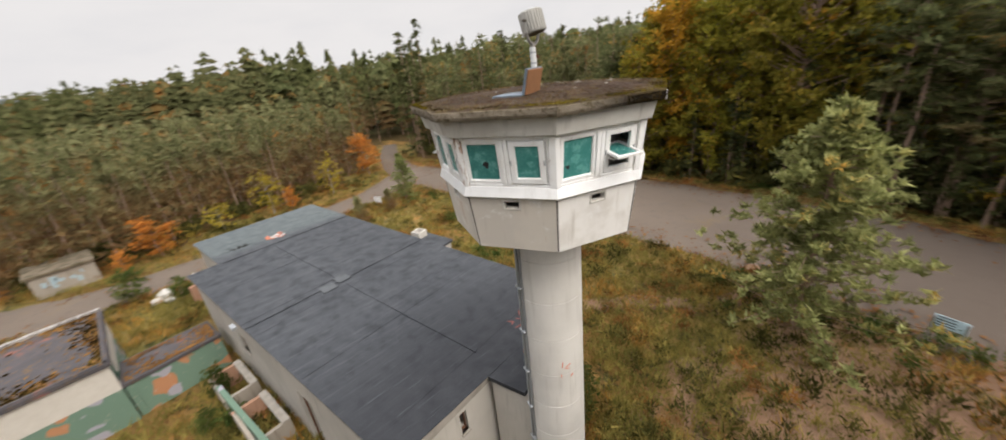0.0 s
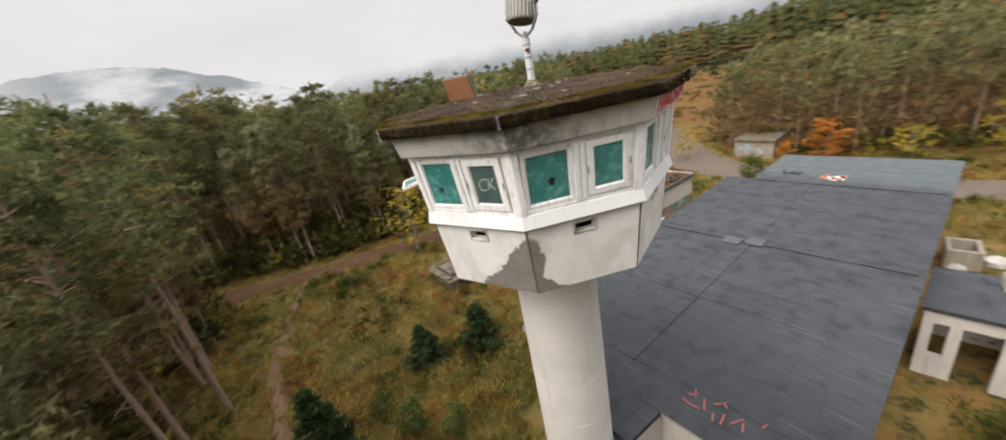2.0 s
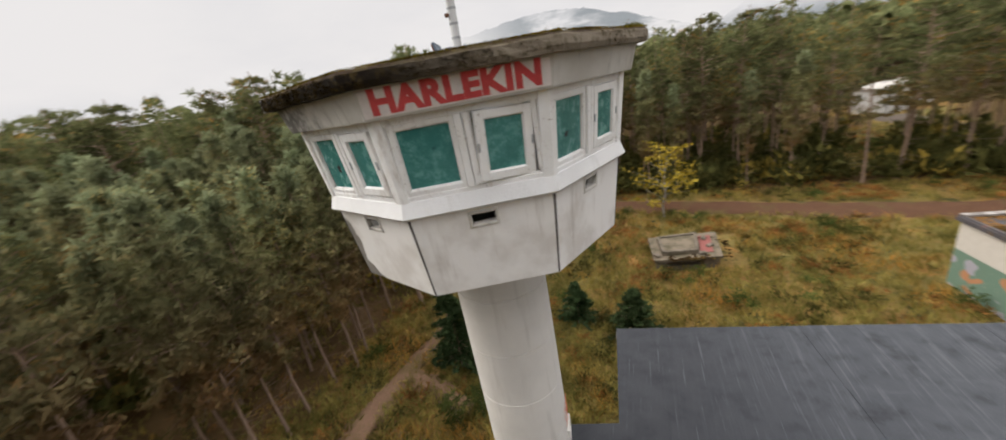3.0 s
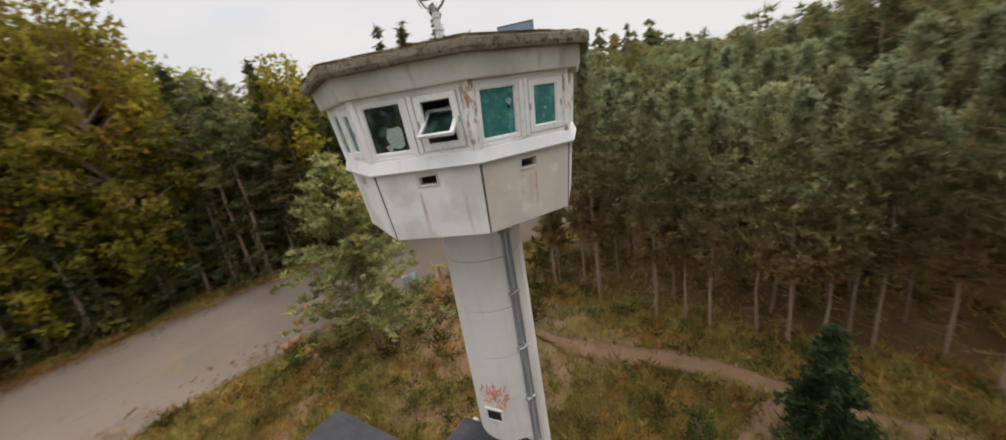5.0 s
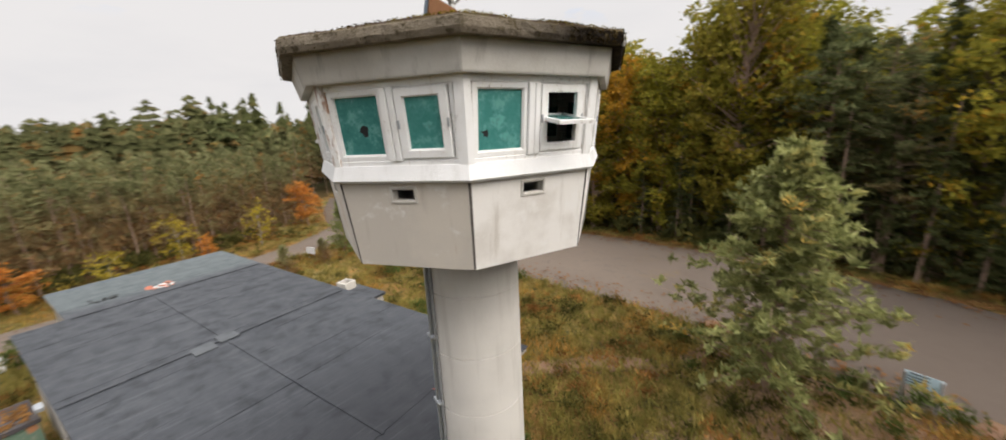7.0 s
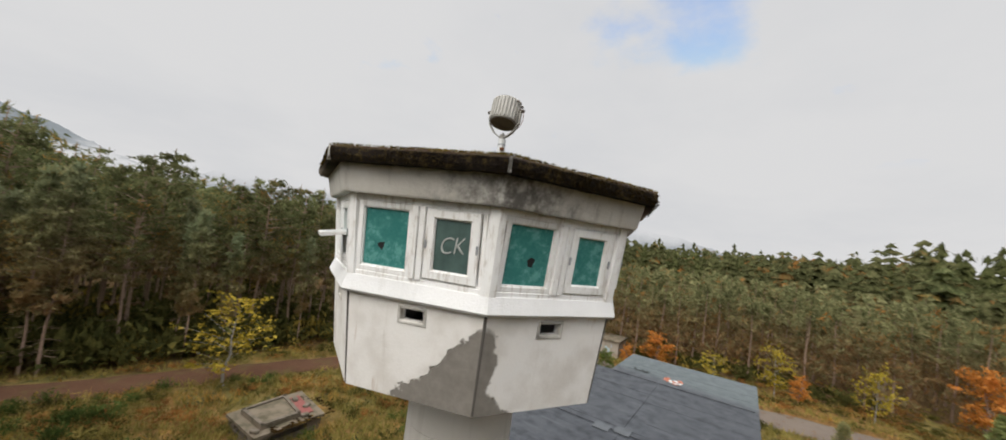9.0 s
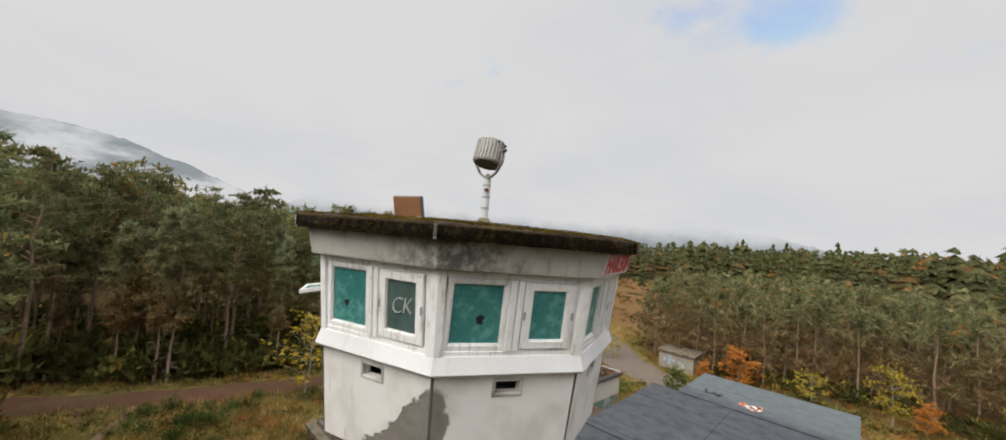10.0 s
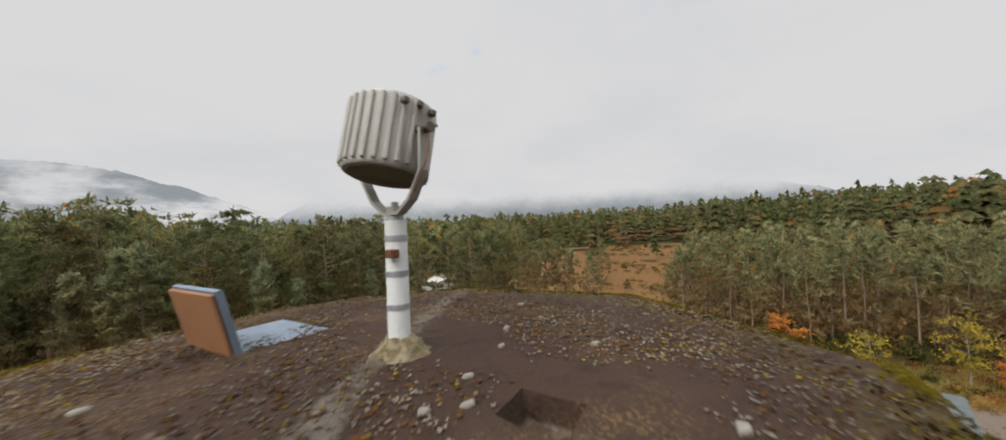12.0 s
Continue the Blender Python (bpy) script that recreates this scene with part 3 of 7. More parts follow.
def box(bm, x0, x1, y0, y1, z0, z1, m=None, bevel=0.0):
    """A box into bm, its edges rounded by bevel."""
    vs = [bm.verts.new((x, y, z)) for x in (x0, x1) for y in (y0, y1) for z in (z0, z1)]
    fs = [bm.faces.new([vs[i] for i in q]) for q in ((0, 1, 3, 2), (4, 6, 7, 5), (0, 4, 5, 1), (2, 3, 7, 6), (0, 2, 6, 4), (1, 5, 7, 3))]
    if bevel:
        es = list({e for f in fs for e in f.edges})
        r = bmesh.ops.bevel(bm, geom=es, offset=bevel, segments=1, affect="EDGES", profile=0.5)
        vs = list({v for f in r["faces"] for v in f.verts} | {v for v in vs if v.is_valid})
    if m is not None:
        bmesh.ops.transform(bm, matrix=m, verts=vs)
    return vs


def tube(bm, p, q, r0, r1=None, n=12, cap=True):
    """A tapered round bar from p to q."""
    r1 = r0 if r1 is None else r1
    p, q = Vector(p), Vector(q)
    m = (q - p).to_track_quat("Z", "Y").to_matrix()
    a, b = [], []
    for i in range(n):
        w = 2 * math.pi * i / n
        d = m @ Vector((math.cos(w), math.sin(w), 0))
        a.append(bm.verts.new(p + d * r0))
        b.append(bm.verts.new(q + d * r1))
    for i in range(n):
        j = (i + 1) % n
        bm.faces.new((a[i], a[j], b[j], b[i]))
    if cap:
        bm.faces.new(a[::-1])
        bm.faces.new(b)
    return a + b


def along(bm, pts, r, n=6):
    """A round bar through several points."""
    for p, q in zip(pts, pts[1:]):
        tube(bm, p, q, r, n=n)


def loft(bm, rings, close=True):
    """Skins a list of rings of points; the first and last are capped."""
    rows = [[bm.verts.new(p) for p in ring] for ring in rings]
    for a, b in zip(rows, rows[1:]):
        n = len(a)
        for i in range(n if close else n - 1):
            j = (i + 1) % n
            bm.faces.new((a[i], a[j], b[j], b[i]))
    bm.faces.new(rows[0][::-1])
    bm.faces.new(rows[-1])


def lettering(name, text, material, size, matrix, parent=None, label="", wide=1.0, spacing=1.0, bold=0.012, slant=0.0):
    """Painted words as a thin mesh."""
    cu = bpy.data.curves.new(name, "FONT")
    cu.body, cu.size, cu.extrude, cu.offset, cu.align_x, cu.align_y = text, size, 0.002, size * bold, "CENTER", "CENTER"
    cu.space_character, cu.shear = spacing, slant
    tmp = bpy.data.objects.new(name, cu)
    me = bpy.data.meshes.new_from_object(tmp)
    bpy.data.objects.remove(tmp)
    me.transform(Matrix.Diagonal((wide, 1, 1, 1)))
    me.materials.clear()
    me.materials.append(material)
    ob = new(name, me)
    ob.matrix_world = matrix
    if parent:
        ob.parent = parent
        ob.matrix_parent_inverse = parent.matrix_world.inverted()
    if label:
        ob["label"] = label
    return ob


# ---------------------------------------------------------------- lie of the land
SLOPE = [(-180, 0.055), (-130, 0.10), (-75, 0.085), (-35, 0.050), (0, 0.042), (30, 0.018), (60, 0.0), (95, 0.012), (130, 0.035), (180, 0.055)]


def land(x, y):
    """Height of the ground: level round the tower, rising slowly to the woods on the hills."""
    d = math.hypot(x, y)
    a = math.degrees(math.atan2(y, x))
    s = np.interp(a, [p[0] for p in SLOPE], [p[1] for p in SLOPE])
    rise = max(0.0, min(d, 205.0) - 38.0)
    rise = rise * rise / (rise + 25.0) * s
    bumps = -0.04 - 0.10 * (0.5 + 0.5 * noise.noise((x * 0.35, y * 0.35, 0.0))) - 0.05 * (0.5 + 0.5 * noise.noise((x * 1.3, y * 1.3, 4.0)))
    dip = -0.22 * math.exp(-((x - 2.0) ** 2 + y * y) / 40.0)
    return rise + bumps + dip


def build_ground():
    radii = [0.0]
    step = 0.55
    while radii[-1] < 1500:
        radii.append(radii[-1] + step)
        step *= 1.045
    n = 168
    verts, faces = [(0, 0, land(0, 0))], []
    for r in radii[1:]:
        for i in range(n):
            w = 2 * math.pi * i / n
            x, y = r * math.cos(w), r * math.sin(w)
            verts.append((x, y, land(x, y)))
    for i in range(n):
        faces.append((0, 1 + i, 1 + (i + 1) % n))
    for k in range(len(radii) - 2):
        a, b = 1 + k * n, 1 + (k + 1) * n
        for i in range(n):
            j = (i + 1) % n
            faces.append((a + i, b + i, b + j, a + j))
    ob = raw("ground", verts, faces, M_GROUND, smooth=True)
    tagged(ob, "autumn heath ground, dull green grass with rusty patches and bare earth", "ground", kind="structure")


def spline(pts, n=8):
    """Points along a smooth line through pts."""
    out = []
    p = [np.array(q, float) for q in (pts[0], *pts, pts[-1])]
    for a, b, c, d in zip(p, p[1:], p[2:], p[3:]):
        for i in range(n):
            t = i / n
            out.append(0.5 * (2 * b + (c - a) * t + (2 * a - 5 * b + 4 * c - d) * t * t + (3 * b - a - 3 * c + d) * t ** 3))
    out.append(p[-2])
    return out


def ribbon(name, pts, material, label, category, lift=0.05, ragged=0.25, n=8, across=7):
    """A road or path: pts are x, y, half width."""
    line = spline(pts, n)
    verts, faces = [], []
    for k, (x, y, w) in enumerate(line):
        q, p = line[min(k + 1, len(line) - 1)], line[max(k - 1, 0)]
        tx, ty = q[0] - p[0], q[1] - p[1]
        s = math.hypot(tx, ty) or 1.0
        nx, ny = -ty / s, tx / s
        for i in range(across):
            f = 2 * i / (across - 1) - 1
            ww = w * f
            if abs(f) == 1:
                ww += f * ragged * noise.noise((x * 0.7, y * 0.7, f * 9))
            vx, vy = x + nx * ww, y + ny * ww
            base = max(land(vx, vy), land(x, y)) if math.hypot(x, y) > 36 else 0.0
            verts.append((vx, vy, base + lift - (0.14 if abs(f) == 1 else 0.0)))
    for k in range(len(line) - 1):
        for i in range(across - 1):
            a = k * across + i
            faces.append((a, a + 1, a + across + 1, a + across))
    ob = raw(name, verts, faces, material, smooth=True)
    return tagged(ob, label, category, kind="structure")


YARD_LINE = [(-90, 8, 2.2), (-45, -1, 2.2), (-27, -6.0, 2.4), (-19, -10.4, 3.4), (-15, -13.0, 4.4), (-10, -15.4, 5.2), (-4, -17.7, 5.2), (4, -18.5, 5.1), (12, -18.4, 5.1), (20, -17.6, 4.2),
             (27, -16.2, 2.9), (33, -16.2, 2.2), (40, -18.4, 1.6), (48, -23, 1.2)]
SIDE_LINE = [(31, -16, 2.4), (28.2, -10.5, 1.8), (26.6, -5, 1.6), (25.3, 0, 1.5), (24.8, 5, 1.6), (25.2, 10.2, 1.9), (28.0, 15.8, 2.6), (33, 19.5, 1.9), (38, 23, 0.9)]
TRACK_LINE = [(-40, 38, 1.2), (-24, 31, 1.2), (-12, 25, 1.1), (-4, 21.7, 1.1), (4, 19.9, 1.1), (10, 18.5, 1.1), (16, 17.4, 1.2), (22, 16.8, 1.3), (27, 16.0, 1.6)]
FOOT_LINE = [(-8.6, -11.5, 0.5), (-6.8, -7.2, 0.30), (-6.3, -4.3, 0.30), (-6.0, -2.0, 0.38), (-6.2, 0.4, 0.66), (-6.5, 2.2, 0.62), (-6.3, 4.5, 0.46), (-6.0, 7.4, 0.36), (-5.7, 9.6, 0.38), (-5.75, 12.4, 0.36), (-5.0, 16, 0.24), (-3.6, 20.6, 0.24)]
BRANCH_LINE = [(-6.0, 4.4, 0.34), (-5.2, 4.05, 0.30), (-4.2, 3.7, 0.30), (-3.2, 3.3, 0.18)]
DRIVE_LINE = [(28.5, 16.5, 2.4), (26.8, 21, 2.0), (25.8, 27, 1.7), (24.6, 34, 1.6), (24.2, 41, 1.8)]


def build_roads():
    ribbon("foot_path", [(8.6, -4.6, 0.25), (5.6, -5.3, 0.34), (4.0, -5.9, 0.40), (2.8, -7.0, 0.45), (1.4, -8.3, 0.5), (-0.4, -9.3, 0.45), (-1.6, -11.5, 0.5), (-1.4, -13.6, 0.6)], M_PATH, "trodden reddish foot path from the hall to the yard", "path", 0.012, 0.5)
    ribbon("drive", DRIVE_LINE, M_ROAD, "asphalt drive to the pale hut in the pines", "road", 0.066, 0.3)
    ribbon("road", YARD_LINE, M_ROAD, "cracked pale asphalt yard and road at the wood's edge", "road", 0.05, 0.5)
    ribbon("side_road", SIDE_LINE, M_ROAD, "narrow asphalt side road past the hall", "road", 0.055, 0.3)
    ribbon("dirt_track", TRACK_LINE, M_DIRT, "damp dark dirt track along the pine wood", "track", 0.03, 0.5)
    ribbon("foot_path", FOOT_LINE, M_PATH, "trodden reddish foot path in the heath", "path", 0.015, 0.6)
    ribbon("foot_path", BRANCH_LINE, M_PATH, "short reddish side path through the heather", "path", 0.011, 0.5)


build_ground()
build_roads()


# ---------------------------------------------------------------- the watchtower
TOP = 8.10          # lower edge of the sill
C = math.cos(radians(22.5))
TILT = 6.2          # the windows lean out


def face(k):
    """Frame of cabin face k: x to the right as seen from outside, y inward, z up; the origin on the axis."""
    return pose(0, 0, 0, 0, 0, 45 * k + 22.5 + 90)


def pane_frame(k):
    return face(k) @ pose(0, -1.56, TOP + 0.218, TILT, 0, 0)


def corner(k, apothem, z):
    a = radians(45 * k)
    return Vector((apothem / C * math.cos(a), apothem / C * math.sin(a), z))


def bars(bm, u0, u1, z0, z1, w, y0, y1, m, bevel=0.004):
    """A rectangular frame in one piece; u0..z1 is its outer size, w the widths left, right, below, above."""
    w4 = w if isinstance(w, tuple) else (w, w, w, w)
    m = m or Matrix()
    b = min(bevel, 0.3 * min(w4))

    def ring(a, y):
        return [bm.verts.new(m @ Vector((u, y, z))) for u, z in ((u0 + w4[0] * a, z0 + w4[2] * a), (u1 - w4[1] * a, z0 + w4[2] * a), (u1 - w4[1] * a, z1 - w4[3] * a), (u0 + w4[0] * a, z1 - w4[3] * a))]

    f = b / min(w4)
    rings = [ring(0, y1), ring(0, y0 + b), ring(f, y0), ring(1 - f, y0), ring(1, y0 + b), ring(1, y1)]
    for p, q in zip(rings, rings[1:] + rings[:1]):
        for i in range(4):
            j = (i + 1) % 4
            bm.faces.new((p[i], p[j], q[j], q[i]))
    bmesh.ops.recalc_face_normals(bm, faces=bm.faces)


def extrude_profile(k, prof, inset=0.0):
    """A mitred piece of one face from a profile of (apothem, z)."""
    bm = bmesh.new()
    rows = []
    for s in (-1, 1):
        row = []
        for r, z in prof:
            v = face(k) @ Vector((s * (r * math.tan(radians(22.5)) - inset), -r, z))
            row.append(bm.verts.new(v))
        rows.append(row)
    n = len(prof)
    for i in range(n):
        j = (i + 1) % n
        bm.faces.new((rows[0][i], rows[0][j], rows[1][j], rows[1][i]))
    bm.faces.new(rows[0][::-1])
    bm.faces.new(rows[1])
    bmesh.ops.recalc_face_normals(bm, faces=bm.faces)
    return bm


def panel_with_slot(k):
    """A leaning concrete panel with a gun slot through it."""
    lo, hi, zl, zh, th = 1.46, 1.555, 7.25, TOP - 0.005, 0.085
    su, sz0, sz1 = 0.108, TOP - 0.185, TOP - 0.088
    bm = bmesh.new()

    def at(u, z, inner):
        r = lo + (hi - lo) * (z - zl) / (zh - zl) - (th if inner else 0)
        return face(k) @ Vector((u, -r, z))

    t = math.tan(radians(22.5))
    outer = [(-lo * t + 0.005, zl), (lo * t - 0.005, zl), (hi * t - 0.005, zh), (-hi * t + 0.005, zh)]
    hole = [(-su, sz0), (su, sz0), (su, sz1), (-su, sz1)]
    f = [[bm.verts.new(at(u, z, i)) for u, z in ring] for i in (0, 1) for ring in (outer, hole)]
    for i in range(4):
        j = (i + 1) % 4
        bm.faces.new((f[0][i], f[0][j], f[1][j], f[1][i]))
        bm.faces.new((f[2][j], f[2][i], f[3][i], f[3][j]))
        bm.faces.new((f[1][i], f[1][j], f[3][j], f[3][i]))
        bm.faces.new((f[0][j], f[0][i], f[2][i], f[2][j]))
    bmesh.ops.recalc_face_normals(bm, faces=bm.faces)
    return bm


def slot_frame(k):
    bm = bmesh.new()
    lean = math.degrees(math.atan2(1.555 - 1.46, TOP - 7.25))
    m = face(k) @ pose(0, -1.534, TOP - 0.135, lean, 0, 0)
    bars(bm, -0.135, 0.135, -0.08, 0.08, (0.028, 0.028, 0.030, 0.026), -0.016, 0.03, m, 0.006)
    return bm


def casement(k, tower, swing=0.0, twist=0.0, lean=0.0, clear=False):
    """The small window of a face: a broad white frame, and in it a sash that tilts on pivots at half height."""
    bm = bmesh.new()
    bars(bm, -0.235, 0.235, -0.285, 0.285, (0.074, 0.074, 0.07, 0.066), -0.026, 0.02, None, 0.005)
    ob = part("casement", bm, M_WHITE, tower, "white casement with its sash tilted open" if swing else "")
    ob.matrix_world = pane_frame(k) @ pose(0.295, 0, 0.258) @ pose(0, 0, 0, 0, lean, twist)
    tilt = pose(0, -0.012 if swing else 0.0, 0.0, swing, 0, 0)
    if swing:
        bm = bmesh.new()
        bars(bm, -0.196, 0.196, -0.232, 0.236, 0.036, -0.016, 0.020, tilt, 0.004)
        part("sash", bm, M_WHITE, ob, "small white sash")
        for sgn in (-1, 1):
            bm = bmesh.new()
            box(bm, sgn * 0.178 - 0.006, sgn * 0.178 + 0.006, -0.02, 0.035, -0.20, -0.16, None, 0.002)
            part("stay", bm, M_METAL, ob)
    bm = bmesh.new()
    box(bm, -0.162, 0.162, 0.0, 0.006, -0.214, 0.218, tilt)
    part("pane", bm, M_CLEAR if clear else M_GREY_GLASS if k == 4 else M_GLASS, ob)
    bm = bmesh.new()
    bars(bm, -0.165, 0.165, -0.219, 0.223, 0.012, -0.014, 0.010, tilt, 0.003)
    part("glazing_bead", bm, M_WHITE, ob)
    for sgn in (-1, 1):
        bm = bmesh.new()
        box(bm, sgn * 0.225 - 0.010, sgn * 0.225 + 0.010, -0.034, -0.02, -0.035, 0.035, None, 0.003)
        part("hinge", bm, M_METAL, ob)
    return ob


def bullet_hole(k, u, z, r, tower, seed, depth=0.021, material=None):
    """A broken star laid on a pane: black for a hole's darkness, or shattered glass."""
    rng = random.Random(seed)
    bm = bmesh.new()
    m = pane_frame(k)
    c = bm.verts.new(m @ Vector((u, depth, z)))
    ring = []
    for i in range(11):
        w = 2 * math.pi * (i + rng.uniform(-0.35, 0.35)) / 11
        rr = r * rng.uniform(0.60, 1.15) * (1.4 if i % 4 == 1 else 1.0)
        ring.append(bm.verts.new(m @ Vector((u + rr * math.cos(w), depth, z + rr * math.sin(w)))))
    for i in range(11):
        bm.faces.new((c, ring[i], ring[(i + 1) % 11]))
    part("broken_hole" if material is None else "shattered_glass", bm, material or M_BLACK, tower)


def ring_of(r, z, n=40, jitter=0.0):
    return [Vector(((r + jitter * noise.noise((4 * math.cos(6.2832 * i / n), 4 * math.sin(6.2832 * i / n), z))) * math.cos(6.2832 * i / n),
                    (r + jitter * noise.noise((4 * math.cos(6.2832 * i / n), 4 * math.sin(6.2832 * i / n), z))) * math.sin(6.2832 * i / n), z)) for i in range(n)]


def roof_slab(tower):
    """The slab with its slightly raised middle, uneven mossy rim and one broken hole."""
    bm = bmesh.new()
    n = 96

    def rim(i, scale):
        w = 2 * math.pi * i / n
        a = (w + radians(22.5)) % radians(45) - radians(22.5)   # from the nearest corner
        a = radians(22.5) - abs(a)
        r = scale * C / math.cos(a)
        return w, r

    rows = []
    fr = [0.0, 0.06, 0.12, 0.18, 0.24, 0.30, 0.36, 0.42, 0.48, 0.54, 0.60, 0.66, 0.72, 0.78, 0.84, 0.90, 0.95, 0.985]
    centre = bm.verts.new((0, 0, 9.380))
    for f in fr[1:]:
        row = []
        for i in range(n):
            w, r = rim(i, 2.03 * f)
            x, y = r * math.cos(w), r * math.sin(w)
            z = 9.380 - 0.092 * f ** 1.5 + 0.010 * noise.noise((x * 3, y * 3, 1)) + 0.006 * noise.noise((x * 11, y * 11, 2))
            row.append(bm.verts.new((x, y, z)))
        rows.append(row)
    for sc, z in ((2.03, 9.262), (2.035, 9.20), (2.015, 9.158), (1.60, 9.158)):
        row = []
        for i in range(n):
            w, r = rim(i, sc)
            r += (0.014 * noise.noise((w * 9, z * 20, 3)) + 0.012 * noise.noise((w * 31, z * 9, 5))) * (sc > 1.9)
            row.append(bm.verts.new((r * math.cos(w), r * math.sin(w), z + (0.008 * noise.noise((w * 17, 1, z)) if sc > 1.9 else 0))))
        rows.append(row)
    for i in range(n):
        bm.faces.new((centre, rows[0][i], rows[0][(i + 1) % n]))
    for a, b in zip(rows, rows[1:]):
        for i in range(n):
            j = (i + 1) % n
            bm.faces.new((a[i], b[i], b[j], a[j]))
    bm.faces.new(rows[-1][::-1])
    # the broken-out hole
    gone = [f for f in bm.faces if f.calc_center_median().z > 9.3 and math.hypot((f.calc_center_median().x - 0.17) / 0.10, (f.calc_center_median().y + 0.75) / 0.13) < 1.0]
    bmesh.ops.delete(bm, geom=gone, context="FACES")
    edge = [e for e in bm.edges if e.is_boundary]
    ext = bmesh.ops.extrude_edge_only(bm, edges=edge)
    for v in (g for g in ext["geom"] if isinstance(g, bmesh.types.BMVert)):
        v.co += Vector(((0.17 - v.co.x) * 0.35, (-0.75 - v.co.y) * 0.35, -0.11))
    bottom = [e for e in bm.edges if e.is_boundary]
    bmesh.ops.contextual_create(bm, geom=bottom)
    part("roof_slab", bm, M_SLAB, tower, "weathered roof slab with lichen and dark moss on its rim")


def build_tower():
    tower = empty("watchtower")
    tagged(tower, "old round concrete watchtower with eight-sided white cabin and teal windows", "watchtower")
    # shaft of stacked concrete rings
    joints = [-0.4, 0.57, 1.42, 2.27, 3.12, 3.97, 4.82, 5.67, 6.52, 7.27]
    for k, (a, b) in enumerate(zip(joints, joints[1:])):
        bm = bmesh.new()
        loft(bm, [ring_of(0.612, a + 0.004, 56), ring_of(0.622, a + 0.007, 56), ring_of(0.622, b - 0.007, 56), ring_of(0.612, b - 0.004, 56)])
        ob = part("shaft_ring", bm, M_SHAFT, tower)
        tall = 0.5 * (b - a)
        sharp = ob.data.attributes.new("sharp_edge", "BOOLEAN", "EDGE")
        for e in ob.data.edges:
            p, q = (ob.data.vertices[i].co for i in e.vertices)
            sharp.data[e.index].value = abs(p.z - q.z) < 1e-4
        for p in ob.data.polygons:
            p.use_smooth = max(ob.data.vertices[i].co.z for i in p.vertices) - min(ob.data.vertices[i].co.z for i in p.vertices) > tall
    bm = bmesh.new()
    loft(bm, [ring_of(0.600, -0.3, 32), ring_of(0.600, 7.2, 32)])
    part("mortar_core", bm, M_JOINT, tower)
    # cabin floor, panels, sill, windows, fascia
    bm = bmesh.new()
    loft(bm, [[corner(i, 1.455, z) for i in range(8)] for z in (7.252, 7.36)])
    part("cabin_floor", bm, M_CONCRETE, tower)
    bm = bmesh.new()
    loft(bm, [[corner(i, 0.62, z) for i in range(8)] for z in (7.14, 7.25)])
    part("collar", bm, M_SHAFT, tower)
    for k in range(8):
        part("panel", panel_with_slot(k), M_PANEL_BEIGE if k in (1, 2) else M_PANEL, tower, "flaked white concrete panel" if k in (4, 5) else "")
        part("gun_slot_frame", slot_frame(k), M_FASCIA, tower)
        part("sill", extrude_profile(k, [(1.48, TOP - 0.03), (1.60, TOP - 0.022), (1.619, TOP), (1.577, TOP + 0.128), (1.50, TOP + 0.138)]), M_SILL, tower)
        part("fascia", extrude_profile(k, [(1.60, TOP + 0.83), (1.714, TOP + 0.826), (1.722, TOP + 0.84), (1.775, TOP + 1.062), (1.60, TOP + 1.062)]), M_FASCIA, tower)
        bm = bmesh.new()
        c0, c1 = corner(k, 1.447, 7.256), corner(k, 1.543, TOP - 0.03)
        tube(bm, c0, c1, 0.016, n=6)
        part("joint_strip", bm, M_JOINT, tower)
        # corner post
        bm = bmesh.new()
        rings = []
        for z in (TOP + 0.12, TOP + 0.85):
            r = 1.56 + (z - TOP - 0.218) * math.tan(radians(TILT)) + 0.028
            t = r * math.tan(radians(22.5))
            pts = [face(k - 1) @ Vector((t - 0.085, -r, z)), corner(k, r, z), face(k) @ Vector((-t + 0.06, -r, z)),
                   face(k) @ Vector((-t + 0.10, -r + 0.11, z)), corner(k, r - 0.11, z), face(k - 1) @ Vector((t - 0.12, -r + 0.11, z))]
            rings.append(pts)
        loft(bm, rings)
        bmesh.ops.recalc_face_normals(bm, faces=bm.faces)
        part("corner_post", bm, M_RUSTY_POST if k in (1, 2) else M_WHITE, tower, "white corner post with rust streaks" if k in (1, 2) else "")
        m = pane_frame(k)
        bm = bmesh.new()
        box(bm, -0.60, 0.60, -0.012, 0.06, -0.105, -0.045, m, 0.006)
        part("bottom_rail", bm, M_WHITE, tower)
        bm = bmesh.new()
        box(bm, -0.62, 0.62, -0.012, 0.06, 0.556, 0.645, m, 0.006)
        part("top_rail", bm, M_WHITE, tower)
        bm = bmesh.new()
        box(bm, -0.074, -0.014, -0.032, 0.06, -0.05, 0.56, m, 0.006)
        part("mullion", bm, M_WHITE, tower)
        bm = bmesh.new()
        box(bm, -0.006, 0.048, -0.028, 0.06, -0.05, 0.56, m, 0.006)
        part("mullion", bm, M_WHITE, tower)
        bm = bmesh.new()
        bars(bm, -0.600, -0.076, -0.045, 0.556, (0.047, 0.036, 0.045, 0.046), -0.008, 0.04, m)
        fixed = part("fixed_window", bm, M_WHITE, tower)
        bm = bmesh.new()
        bars(bm, -0.557, -0.108, -0.004, 0.514, 0.014, 0.004, 0.03, m, 0.003)
        part("glazing_bead", bm, M_WHITE, fixed)
        bm = bmesh.new()
        box(bm, -0.556, -0.109, 0.022, 0.028, -0.003, 0.513, m)
